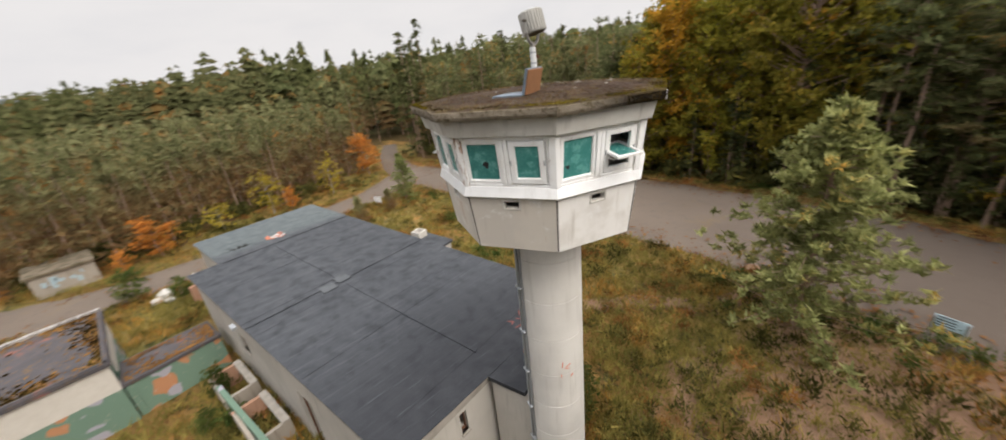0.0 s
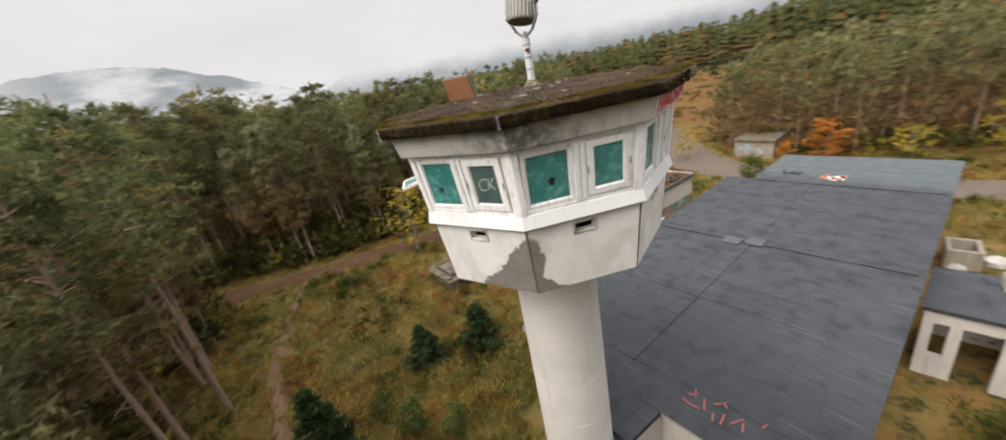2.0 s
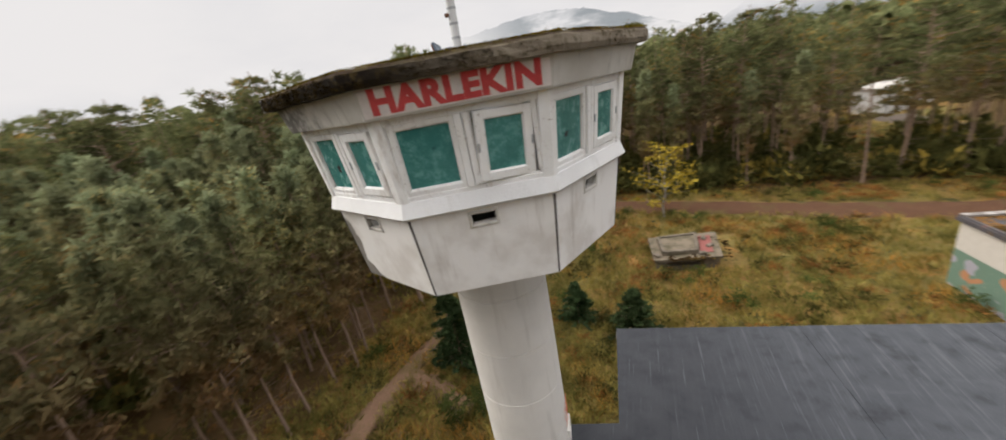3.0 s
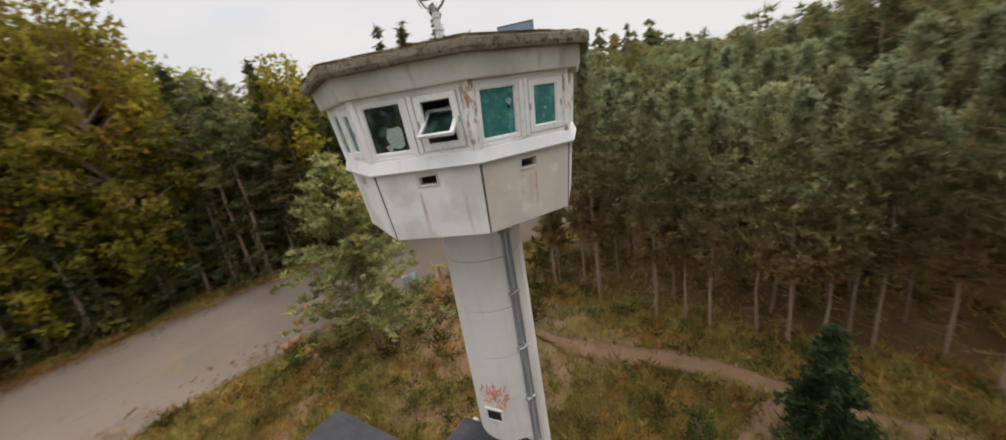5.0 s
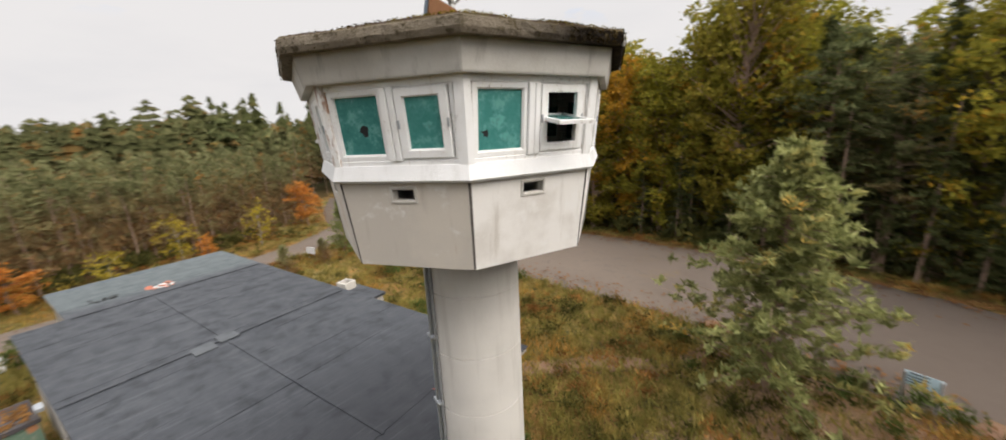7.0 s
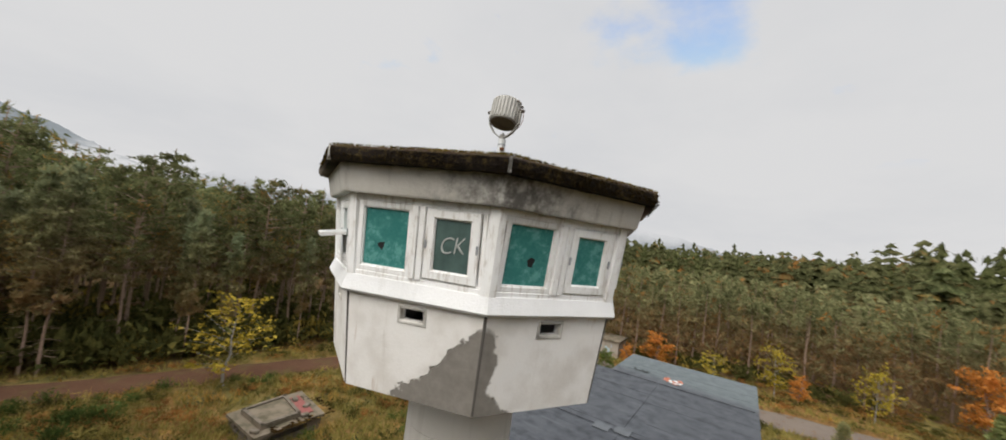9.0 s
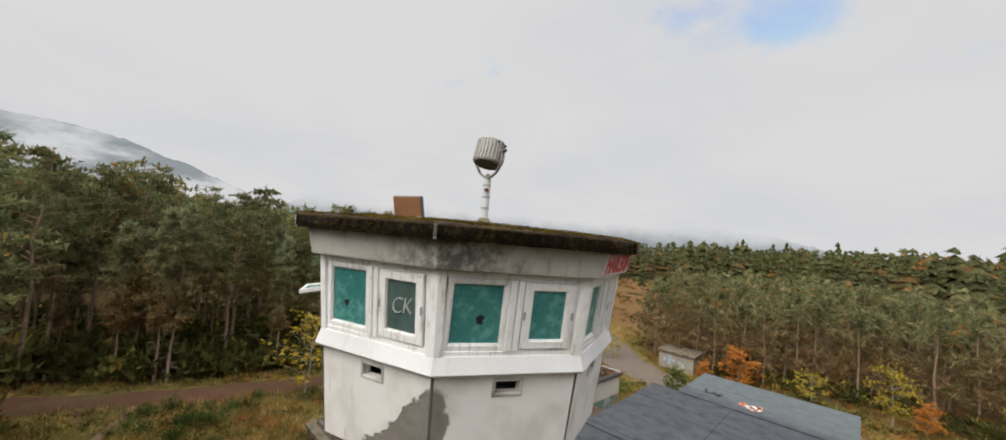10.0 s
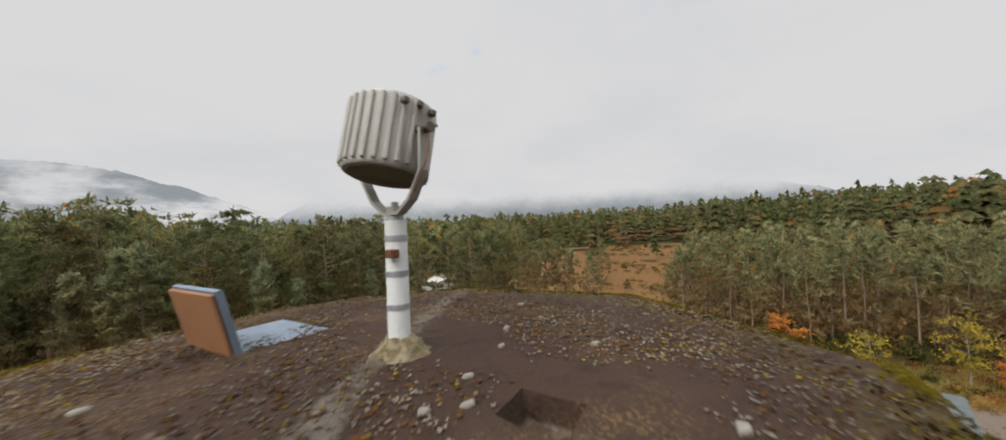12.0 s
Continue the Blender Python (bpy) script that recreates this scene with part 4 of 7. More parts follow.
        part("pane", bm, M_CLEAR if k == 0 else M_GLASS, fixed)
        bm = bmesh.new()
        bars(bm, 0.049, 0.575, -0.045, 0.556, (0.012, 0.035, 0.014, 0.012), 0.0, 0.05, m, 0.003)
        part("casing", bm, M_WHITE, tower)
        swing = {3: -86, 0: -64}.get(k, 0.0)
        casement(k, tower, swing, 9.0 if k == 6 else 0.0, 3.0 if k == 6 else 0.0, clear=(k == 0))
    for k, u, z, r in ((2, -0.30, 0.22, 0.052), (3, -0.47, 0.15, 0.032), (4, -0.38, 0.19, 0.034), (5, -0.30, 0.21, 0.04), (1, -0.19, 0.30, 0.022), (7, -0.36, 0.2, 0.03)):
        bullet_hole(k, u, z, r, tower, 3 * k + 1)
    for k, u, z, r, tint in ((0, -0.25, 0.15, 0.125, M_SHARD), (0, -0.36, 0.05, 0.05, M_SHARD), (1, -0.19, 0.36, 0.035, M_SHARD), (1, 0.30, 0.22, 0.018, M_SHARD), (2, 0.32, 0.24, 0.035, M_SHARD_TEAL), (3, -0.28, 0.12, 0.05, M_SHARD_TEAL), (3, -0.36, 0.24, 0.06, M_SHARD_TEAL)):
        bullet_hole(k, u, z, r, tower, 47 + int(100 * z), 0.0185 if u < 0 else -0.003, tint)
    roof_slab(tower)
    # pale mortar ticks at corners of the rim
    for k in (4, 5):
        bm = bmesh.new()
        p = corner(k, 1.868, 9.21)
        box(bm, -0.012, 0.012, -0.012, 0.012, -0.055, 0.06, Matrix.Translation(p) @ pose(0, 0, 0, 0, 0, 45 * k), 0.004)
        part("mortar_tick", bm, M_FASCIA, tower)
    # conduits down the shaft
    for w, r, off in ((71.0, 0.030, 0.035), (78.5, 0.018, 0.022), (66.5, 0.012, 0.016)):
        bm = bmesh.new()
        a = radians(w)
        d = Vector((math.cos(a), math.sin(a), 0))
        tube(bm, d * (0.626 + off) + Vector((0, 0, -0.1)), d * (0.626 + off) + Vector((0, 0, 7.24)), r, n=10)
        part("conduit", bm, M_METAL, tower)
    for z in (0.9, 1.9, 2.9, 3.9, 4.9, 5.9, 6.9):
        bm = bmesh.new()
        m = pose(0, 0, z, 0, 0, 72 - 90)
        box(bm, -0.09, 0.10, 0.61, 0.70, -0.02, 0.02, m, 0.006)
        part("bracket", bm, M_METAL, tower)
    # small opening low in the shaft: black block for its unlit inside, with its reveal
    bm = bmesh.new()
    m = pose(0, 0, 3.66, 0, 0, 10 - 90)
    box(bm, -0.13, 0.13, 0.55, 0.628, -0.10, 0.10, m)
    part("shaft_opening", bm, M_BLACK, tower)
    bm = bmesh.new()
    bars(bm, -0.165, 0.165, -0.135, 0.135, 0.034, 0.56, 0.645, m, 0.008)
    part("opening_frame", bm, M_SHAFT, tower)
    # painted letters
    fas = face(6) @ pose(0.0, -1.7545, TOP + 0.945, 13.5, 0, 0) @ pose(0, 0, 0, 90, 0, 0)
    bm = bmesh.new()
    box(bm, -0.70, 0.70, -0.100, 0.095, -0.006, -0.0015, fas, 0.0)
    part("pale_ground", bm, plain("pinkish_white_paint", (0.80, 0.74, 0.72), 0.7, vary=0.25, scale=9), tower, "whitish painted band behind the letters")
    lettering("graffiti", "HARLEKIN", M_RED, 0.245, fas, tower, "red sprayed capital letters", 1.08, 1.04, 0.05)
    win = pane_frame(4) @ pose(0.290, -0.005, 0.258) @ pose(0, 0, 0, 90, 0, 0) @ pose(0, 0, 0, 0, 0, 5)
    lettering("sprayed_letters", "CK", M_CHALK_DULL, 0.20, win, tower, "white sprayed letters on a pane", 0.86, 0.95, -0.016, 0.28)
    return tower


build_tower()


def scribble(name, label, m, material, seed, w, h, strokes, thick=0.012, parent=None):
    """Unreadable sprayed strokes as flat bars on a surface (m: x right, z up, y inward)."""
    rng = random.Random(seed)
    bm = bmesh.new()
    for _ in range(strokes):
        x, z = rng.uniform(-w, w), rng.uniform(-h, h)
        a = rng.choice((0, 70, 90, 110, 45, 135)) + rng.uniform(-15, 15)
        ln = rng.uniform(0.25, 0.6) * min(w, h) * 2
        k = m @ pose(x, -0.004, z, 0, a, 0)
        box(bm, -ln / 2, ln / 2, 0, 0.003, -thick / 2, thick / 2, k)
    ob = part(name, bm, material)
    tagged(ob, label, "graffiti", kind="stuff")
    return ob


# ---------------------------------------------------------------- on the cabin roof
def build_searchlight():
    x, y = 0.066, -0.045
    top = empty("searchlight", x, y, 9.365)
    tagged(top, "ribbed grey searchlight on a white pole on the tower roof", "searchlight")
    bm = bmesh.new()
    rings = []
    for r, z in ((0.15, -0.02), (0.135, 0.010), (0.118, 0.016), (0.098, 0.030), (0.084, 0.052), (0.062, 0.066), (0.050, 0.085)):
        rings.append([Vector(((r + 0.03 * noise.noise((math.cos(w) * 3, math.sin(w) * 3, z * 25))) * math.cos(w), (r + 0.03 * noise.noise((math.cos(w) * 3, math.sin(w) * 3, z * 25 + 7))) * math.sin(w), z + 0.012 * noise.noise((math.cos(w) * 4, math.sin(w) * 4, z * 40)))) for w in (6.2832 * i / 22 for i in range(22))])
    loft(bm, rings)
    part("mortar_foot", bm, plain("mossy_mortar", (0.22, 0.185, 0.12), 0.95, vary=0.9, scale=22, dark=(0.075, 0.05, 0.012)), top, "mossy mortar collar", smooth=True)
    bm = bmesh.new()
    tube(bm, (0, 0, 0.0), (0.012, 0.01, 0.575), 0.047, n=20)
    part("pole", bm, M_POLE, top, smooth=False)
    for z in (0.21, 0.35, 0.50):
        bm = bmesh.new()
        tube(bm, (0.012 * z / 0.575, 0.01 * z / 0.575, z - 0.012), (0.012 * z / 0.575, 0.01 * z / 0.575, z + 0.012), 0.0495, n=20)
        part("tape_band", bm, M_METAL, top)
    view = pose(0, 0, 0, 0, 0, -78)          # arms stand across this way
    bm = bmesh.new()
    box(bm, 0.012, 0.058, -0.062, -0.02, 0.42, 0.455, view, 0.004)
    part("clip", bm, M_RUST, top)
    bm = bmesh.new()
    tube(bm, (0.012, 0.01, 0.57), (0.012, 0.01, 0.635), 0.036, n=14)
    tube(bm, (0.012, 0.01, 0.635), (0.012, 0.01, 0.655), 0.016, n=8)
    part("swivel", bm, M_LAMP, top)
    bm = bmesh.new()
    prof = [(-0.215, 0.93), (-0.205, 0.77), (-0.13, 0.66), (-0.05, 0.605), (0.05, 0.605), (0.13, 0.66), (0.205, 0.77), (0.215, 0.93)]
    rings = []
    for i, (a, b) in enumerate(prof):
        p0, p1 = prof[max(i - 1, 0)], prof[min(i + 1, len(prof) - 1)]
        nx, nz = -(p1[1] - p0[1]), p1[0] - p0[0]
        ln = math.hypot(nx, nz)
        nx, nz = nx / ln * 0.007, nz / ln * 0.007
        rings.append([view @ Vector((a + s * nx, w, b + s * nz)) for s, w in ((1, -0.022), (1, 0.022), (-1, 0.022), (-1, -0.022))])
    loft(bm, rings)
    bmesh.ops.recalc_face_normals(bm, faces=bm.faces)
    part("yoke", bm, M_LAMP, top)
    head = empty("lamp_head")
    head.parent = top
    head.matrix_local = pose(0, 0, 0.905, 0, 0, -40) @ pose(0, 0, 0, -11, 8, 0)
    me_n = 60
    bm = bmesh.new()
    rings = []
    for r, z in ((0.165, -0.150), (0.174, -0.146), (0.178, -0.13), (0.180, 0.14), (0.176, 0.152), (0.166, 0.158)):
        rings.append([Vector((r * math.cos(6.2832 * i / me_n), r * math.sin(6.2832 * i / me_n), z)) for i in range(me_n)])
    loft(bm, rings)
    drum = part("drum", bm, M_LAMP, head)
    for p in drum.data.polygons:
        p.use_smooth = len(p.vertices) == 4
    for i in range(13):
        w = radians(150 + i * 13.5)
        bm = bmesh.new()
        k = Matrix.Translation((0, 0, 0)) @ pose(0, 0, 0, 0, 0, math.degrees(w))
        box(bm, 0.174, 0.192, -0.009, 0.009, -0.132, 0.145, k, 0.004)
        part("cooling_rib", bm, M_LAMP, head)
    bm = bmesh.new()
    tube(bm, (0, 0, -0.155), (0, 0, -0.145), 0.155, n=40)
    part("bottom_plate", bm, plain("dark_olive_plate", (0.15, 0.13, 0.075), 0.8, vary=0.5, scale=8), head)
    bm = bmesh.new()
    tube(bm, (0, 0, 0.150), (0, 0, 0.165), 0.158, n=40)
    part("lens_ring", bm, M_METAL, head)
    turn = pose(0, 0, 0, 0, 0, -38)
    for s in (-1, 1):
        bm = bmesh.new()
        tube(bm, (s * 0.18, 0, 0.025), (s * 0.25, 0, 0.025), 0.022, n=8)
        tube(bm, (s * 0.235, -0.03, 0.01), (s * 0.235, 0.04, 0.05), 0.008, n=6)
        bmesh.ops.transform(bm, matrix=turn, verts=bm.verts)
        part("pivot_knob", bm, M_CLASP, head)
    for z, y0 in ((0.11, -0.09), (0.12, 0.05), (0.125, -0.02)):
        bm = bmesh.new()
        box(bm, 0.172, 0.200, y0 - 0.014, y0 + 0.014, z - 0.013, z + 0.013, turn, 0.004)
        part("clamp", bm, M_CLASP, head)
    bm = bmesh.new()
    along(bm, [(0.236, 0.0, 0.02), (0.262, -0.01, -0.06), (0.272, -0.02, -0.13), (0.245, -0.02, -0.21), (0.215, -0.01, -0.235)], 0.004, 6)
    bmesh.ops.transform(bm, matrix=turn, verts=bm.verts)
    part("cable", bm, M_RUST, head)


def build_hatch():
    top = empty("roof_hatch", -0.49, 0.80, 9.342, math.degrees(math.atan2(0.30, 0.95)))
    tagged(top, "open roof hatch, brown board lid and shallow tin frame with a painted bluish sky reflection", "hatch")
    bm = bmesh.new()
    bars(bm, -0.02, 0.42, -0.25, 0.25, 0.03, -0.02, 0.045, pose(0, 0, 0, -90, 0, 0), 0.008)
    part("frame", bm, M_LID_TIN, top)
    bm = bmesh.new()
    box(bm, 0.0, 0.40, -0.23, 0.23, 0.008, 0.020, None, 0.003)
    part("tray", bm, M_LID_TIN, top)
    lid = empty("lid")
    lid.parent = top
    lid.matrix_local = pose(-0.035, 0, 0.015, 0, -13, 0)
    bm = bmesh.new()
    box(bm, -0.034, -0.016, -0.25, 0.25, 0.0, 0.31, None, 0.006)
    part("board", bm, M_LID_WOOD, lid, "brown board")
    bm = bmesh.new()
    bars(bm, -0.258, 0.258, -0.004, 0.318, 0.016, -0.018, 0.014, pose(0, 0, 0, 0, 0, 90), 0.005)
    part("tin_edge", bm, M_LID_TIN, lid)
    bm = bmesh.new()
    box(bm, -0.016, 0.010, -0.244, 0.244, 0.01, 0.306, None, 0.004)
    part("tin_back", bm, M_LID_TIN, lid)


def lichen_flake(x, y, r, seed):
    rng = random.Random(seed)
    bm = bmesh.new()
    n = 12
    z = 9.380 - 0.092 * (math.hypot(x, y) / 2.03) ** 1.5
    rings = []
    for f, dz in ((1.0, -0.008), (0.9, 0.008), (0.6, 0.013)):
        rings.append([Vector((x + f * r * (1 + 0.25 * math.sin(3 * w + seed)) * math.cos(w), y + f * r * (0.75 + 0.2 * math.cos(2 * w + seed)) * math.sin(w), z + dz)) for w in (6.2832 * i / n for i in range(n))])
    loft(bm, rings)
    ob = part("lichen_flake", bm, M_FLAKE, smooth=True)
    tagged(ob, "pale grey lichen or mortar flake on the roof", "lichen flake", "flakes on the roof")


M_FLAKE = plain("pale_lichen", (0.23, 0.21, 0.18), 0.95, vary=0.35, scale=40)
build_searchlight()
build_hatch()
for n_, (fx, fy, fr_) in enumerate(((0.02, -0.62, 0.045), (0.13, -0.46, 0.038), (-0.24, -0.78, 0.05), (-0.10, -0.56, 0.035), (-0.33, -0.62, 0.10), (0.62, -0.1, 0.035), (0.42, -0.30, 0.03), (0.75, -0.55, 0.04),
                                    (-0.75, -0.9, 0.09), (-1.0, -0.35, 0.05), (-0.55, -1.3, 0.06), (0.5, -1.2, 0.05), (-0.9, 0.3, 0.05), (1.1, 0.3, 0.05), (0.3, 0.62, 0.03))):
    lichen_flake(fx, fy, fr_ * 0.60, n_)


def build_crumbs():
    """Countless small lichens, needles and leaf crumbs on the slab."""
    rng = np.random.default_rng(77)
    for name, words, mat, count, size in (("lichen_crumbs", "small pale lichen crumbs strewn over the roof slab", M_CRUMB_PALE, 9000, 0.0056), ("leaf_crumbs", "rusty leaf and moss crumbs strewn over the roof slab", M_CRUMB, 5200, 0.0080), ("moss_crumbs", "olive and golden moss crumbs strewn over the roof slab", M_GOLD_MOSS, 1300, 0.0065)):
        verts, faces = [], []
        while len(faces) < count:
            x, y = rng.uniform(-1.85, 1.85, 2)
            r = math.hypot(x, y)
            if r > 1.84 or noise.noise((x * 1.6, y * 1.6, 9)) + 0.20 * (r - 0.9) < rng.uniform(-0.45, 0.35):
                continue
            z = 9.384 - 0.092 * (r / 2.03) ** 1.5 + 0.010 * noise.noise((x * 3, y * 3, 1)) + 0.006 * noise.noise((x * 11, y * 11, 2))
            w, s = rng.uniform(0, 6.28), size * rng.uniform(0.5, 1.8)
            k = len(verts)
            for i in range(5):
                a = w + i * 1.2566
                verts.append((x + s * rng.uniform(0.6, 1.2) * math.cos(a), y + s * rng.uniform(0.6, 1.2) * math.sin(a), z + rng.uniform(-0.002, 0.006)))
            faces.append(tuple(range(k, k + 5)))
        ob = raw(name, verts, faces, mat)
        tagged(ob, words, "lichen", kind="stuff")
    # tufts of moss along the rim
    verts, faces = [], []
    for i in range(15000):
        w = rng.uniform(0, 2 * math.pi)
        a = (w + radians(22.5)) % radians(45) - radians(22.5)
        edge = 2.03 * C / math.cos(radians(22.5) - abs(a))
        r = edge * rng.choice((rng.uniform(0.90, 0.985), 1.003))
        z = 9.380 - 0.092 * (r / edge) ** 1.5 if r < edge * 0.99 else rng.uniform(9.165, 9.275)
        if noise.noise((3 * math.cos(w), 3 * math.sin(w), z * 6)) < rng.uniform(-0.3, 0.3) - (0.35 if r > edge else 0) * (math.cos(w - radians(222)) > 0.2):
            continue
        if math.cos(w - radians(232)) < 0.35 and rng.uniform() < (0.88 if r > edge else 0.6):
            continue
        p = Vector((r * math.cos(w), r * math.sin(w), z))
        s = rng.uniform(0.006, 0.015)
        k = len(verts)
        d = Vector(rng.normal(size=3)).normalized()
        e = Vector((math.cos(w), math.sin(w), 0.6)).cross(d).normalized()
        out = Vector((math.cos(w), math.sin(w), -0.3 if r > edge else 0.7)).normalized()
        for q in (p - e * s, p + e * s, p + out * s * 1.1):
            verts.append(q)
        faces.append((k, k + 1, k + 2))
    ob = raw("moss_tufts", verts, faces, M_MOSS)
    tagged(ob, "olive and dark brown moss tufts on the roof rim", "moss", kind="stuff")
    # golden moss grown in cushions along the weather side of the slab
    verts, faces = [], []
    for i in range(15000):
        w = rng.uniform(radians(-75), radians(75)) if i < 8000 else rng.uniform(radians(120), radians(285))
        a = (w + radians(22.5)) % radians(45) - radians(22.5)
        edge = 2.03 * C / math.cos(radians(22.5) - abs(a))
        f = 1.0 - abs(rng.normal(0, 0.022 if i < 8000 else 0.05))
        if noise.noise((5 * math.cos(w), 5 * math.sin(w), 3)) < rng.uniform(-0.35, 0.25):
            continue
        p = Vector((edge * f * math.cos(w), edge * f * math.sin(w), 9.383 - 0.092 * f ** 1.5))
        s = rng.uniform(0.004, 0.011)
        e = Vector(rng.normal(size=3)).normalized()
        k = len(verts)
        for q in (p - e * s, p + e * s, p + Vector((rng.normal(0, 0.5), rng.normal(0, 0.5), 1.3)) * s):
            verts.append(q)
        faces.append((k, k + 1, k + 2))
    ob = raw("moss_cushions", verts, faces, M_GOLD_MOSS)
    tagged(ob, "golden moss cushions along the edge of the roof slab", "moss", kind="stuff")


build_crumbs()


# ---------------------------------------------------------------- buildings
def wall(bm, p, q, z0, z1, th, holes=()):
    """An upright wall from p to q in one piece (outer face on the right of the way), with holes (from, to, low, high) through it."""
    p, q = Vector((*p, 0)), Vector((*q, 0))
    ln = (q - p).length
    m = Matrix.Translation(p) @ pose(0, 0, 0, 0, 0, math.degrees(math.atan2(q.y - p.y, q.x - p.x)))
    us = sorted({0.0, ln, *(h[0] for h in holes), *(h[1] for h in holes)})
    zs = sorted({z0, z1, *(max(h[2], z0) for h in holes), *(h[3] for h in holes)})
    got = {}

    def v(i, j, k):
        if (i, j, k) not in got:
            got[i, j, k] = bm.verts.new(m @ Vector((us[i], th * k, zs[j])))
        return got[i, j, k]

    def solid(i, j):
        if not (0 <= i < len(us) - 1 and 0 <= j < len(zs) - 1):
            return False
        u, z = (us[i] + us[i + 1]) / 2, (zs[j] + zs[j + 1]) / 2
        return not any(h[0] < u < h[1] and h[2] < z < h[3] for h in holes)

    for i in range(len(us) - 1):
        for j in range(len(zs) - 1):
            if not solid(i, j):
                continue
            bm.faces.new((v(i, j, 0), v(i + 1, j, 0), v(i + 1, j + 1, 0), v(i, j + 1, 0)))
            bm.faces.new((v(i, j + 1, 1), v(i + 1, j + 1, 1), v(i + 1, j, 1), v(i, j, 1)))
            for di, dj, a, b in ((-1, 0, (i, j), (i, j + 1)), (1, 0, (i + 1, j), (i + 1, j + 1)), (0, -1, (i, j), (i + 1, j)), (0, 1, (i, j + 1), (i + 1, j + 1))):
                if not solid(i + di, j + dj):
                    bm.faces.new((v(*a, 0), v(*b, 0), v(*b, 1), v(*a, 1)))
    bmesh.ops.recalc_face_normals(bm, faces=bm.faces)
    return m


def flat_roof(bm, pts, z0, z1, grow=0.0):
    c = sum((Vector((*p, 0)) for p in pts), Vector()) / len(pts)
    rings = []
    for z in (z0, z1):
        rings.append([Vector((p[0] + grow * (1 if p[0] > c.x else -1), p[1] + grow * (1 if p[1] > c.y else -1), z)) for p in pts])
    loft(bm, rings)
    bmesh.ops.recalc_face_normals(bm, faces=bm.faces)


# the hall stands a few degrees askew to the tower; everything built against it shares its axes
HALL = pose(1.38, 0, 0, 0, 0, 5.1) @ pose(-1.2, 0, 0)


def build_hall():
    hall = empty("hall")
    hall.matrix_world = HALL
    tagged(hall, "long low plastered hall with a flat slate-grey felt roof", "building")
    foot = [(1.46, 3.28), (1.2, -3.22), (19.0, -3.28), (19.0, 2.40), (14.9, 2.40), (14.9, 3.50)]
    z0, z1 = -0.6, 3.03
    holes = {0: [(1.60, 1.80, 2.02, 2.62), (1.60, 1.86, 0.12, 0.62), (4.86, 5.10, 2.02, 2.62), (4.4, 4.9, 0.0, 0.45)],
             5: [(4.0, 4.7, 1.3, 2.0), (8.5, 9.4, -0.2, 1.9), (12.4, 13.1, 1.3, 2.0)], 1: [(2.2, 2.9, 1.5, 2.1), (9.5, 10.2, 1.5, 2.1)]}
    for k, (p, q) in enumerate(zip(foot, foot[1:] + foot[:1])):
        bm = bmesh.new()
        wall(bm, p, q, z0, z1, 0.26, holes.get(k, ()))
        part("wall", bm, M_WALL, hall)
        d = (Vector((*q, 0)) - Vector((*p, 0)))
        m = Matrix.Translation((*p, 0)) @ pose(0, 0, 0, 0, 0, math.degrees(math.atan2(d.y, d.x)))
        for a, b, lo, hi in holes.get(k, ()):
            bm = bmesh.new()
            bars(bm, a, b, lo, hi, 0.025, 0.09, 0.14, m)
            part("window_frame", bm, M_RUST, hall)
            bm = bmesh.new()
            box(bm, a - 0.03, b + 0.03, -0.05, 0.10, lo - 0.05, lo, m, 0.008)
            part("window_sill", bm, M_CONCRETE, hall)
    bm = bmesh.new()
    flat_roof(bm, [(1.3, 3.4), (1.3, -3.2), (14.8, -3.2), (14.8, 3.4)], 2.85, 3.02)
    flat_roof(bm, [(14.81, 2.3), (14.81, -3.2), (18.9, -3.2), (18.9, 2.3)], 2.85, 3.02)
    part("roof_deck", bm, M_CONCRETE, hall)
    bm = bmesh.new()
    flat_roof(bm, foot, 3.03, 3.10, 0.13)
    part("eaves_board", bm, M_CONCRETE, hall)
    # felt laid in sheets across the roof, one lapping over the next
    x = 1.05
    k = 0
    while x < 19.05:
        w = 1.0
        e0 = -3.44
        w_ = min(x + w + 0.06, 19.14, 15.04 if x < 14.6 else 99) - x
        bm = bmesh.new()
        sag = 0.012 * math.sin(k * 1.7)
        y1 = 3.64 if x < 14.6 else 2.53
        nx, ny = 3, 14
        def at(i, j):
            gx = x + w_ * i / nx
            top_y = min(y1, 3.42 + 0.22 * (gx - 1.3) / 13.5)
            gy = e0 + (top_y - e0) * j / ny
            return max(gx, 1.07 + 0.036 * (gy + 3.4) + 0.006 * i), gy

        grid = [[bm.verts.new((*at(i, j), 3.104 + 0.0035 * (1 - i / nx) + sag * 0.3 + 0.012 * noise.noise((x * 0.7 + i, j * 0.8, 3)) + 0.012)) for j in range(ny + 1)] for i in range(nx + 1)]
        for i in range(nx):
            for j in range(ny):
                bm.faces.new((grid[i][j], grid[i + 1][j], grid[i + 1][j + 1], grid[i][j + 1]))
        r = bmesh.ops.extrude_face_region(bm, geom=list(bm.faces))
        bmesh.ops.translate(bm, verts=[g for g in r["geom"] if isinstance(g, bmesh.types.BMVert)], vec=(0, 0, -0.018))
        bmesh.ops.recalc_face_normals(bm, faces=bm.faces)
        part("felt_sheet", bm, M_FELT, hall, smooth=False)
        x += w
        k += 1
    for xs, y0, y1 in ((8.72, -3.3, 3.5), (14.9, -3.3, 2.4)):
        bm = bmesh.new()
        box(bm, xs - 0.05, xs + 0.05, y0, y1, 3.12, 3.155, None, 0.012)
        part("expansion_joint", bm, M_FELT, hall)
    bm = bmesh.new()
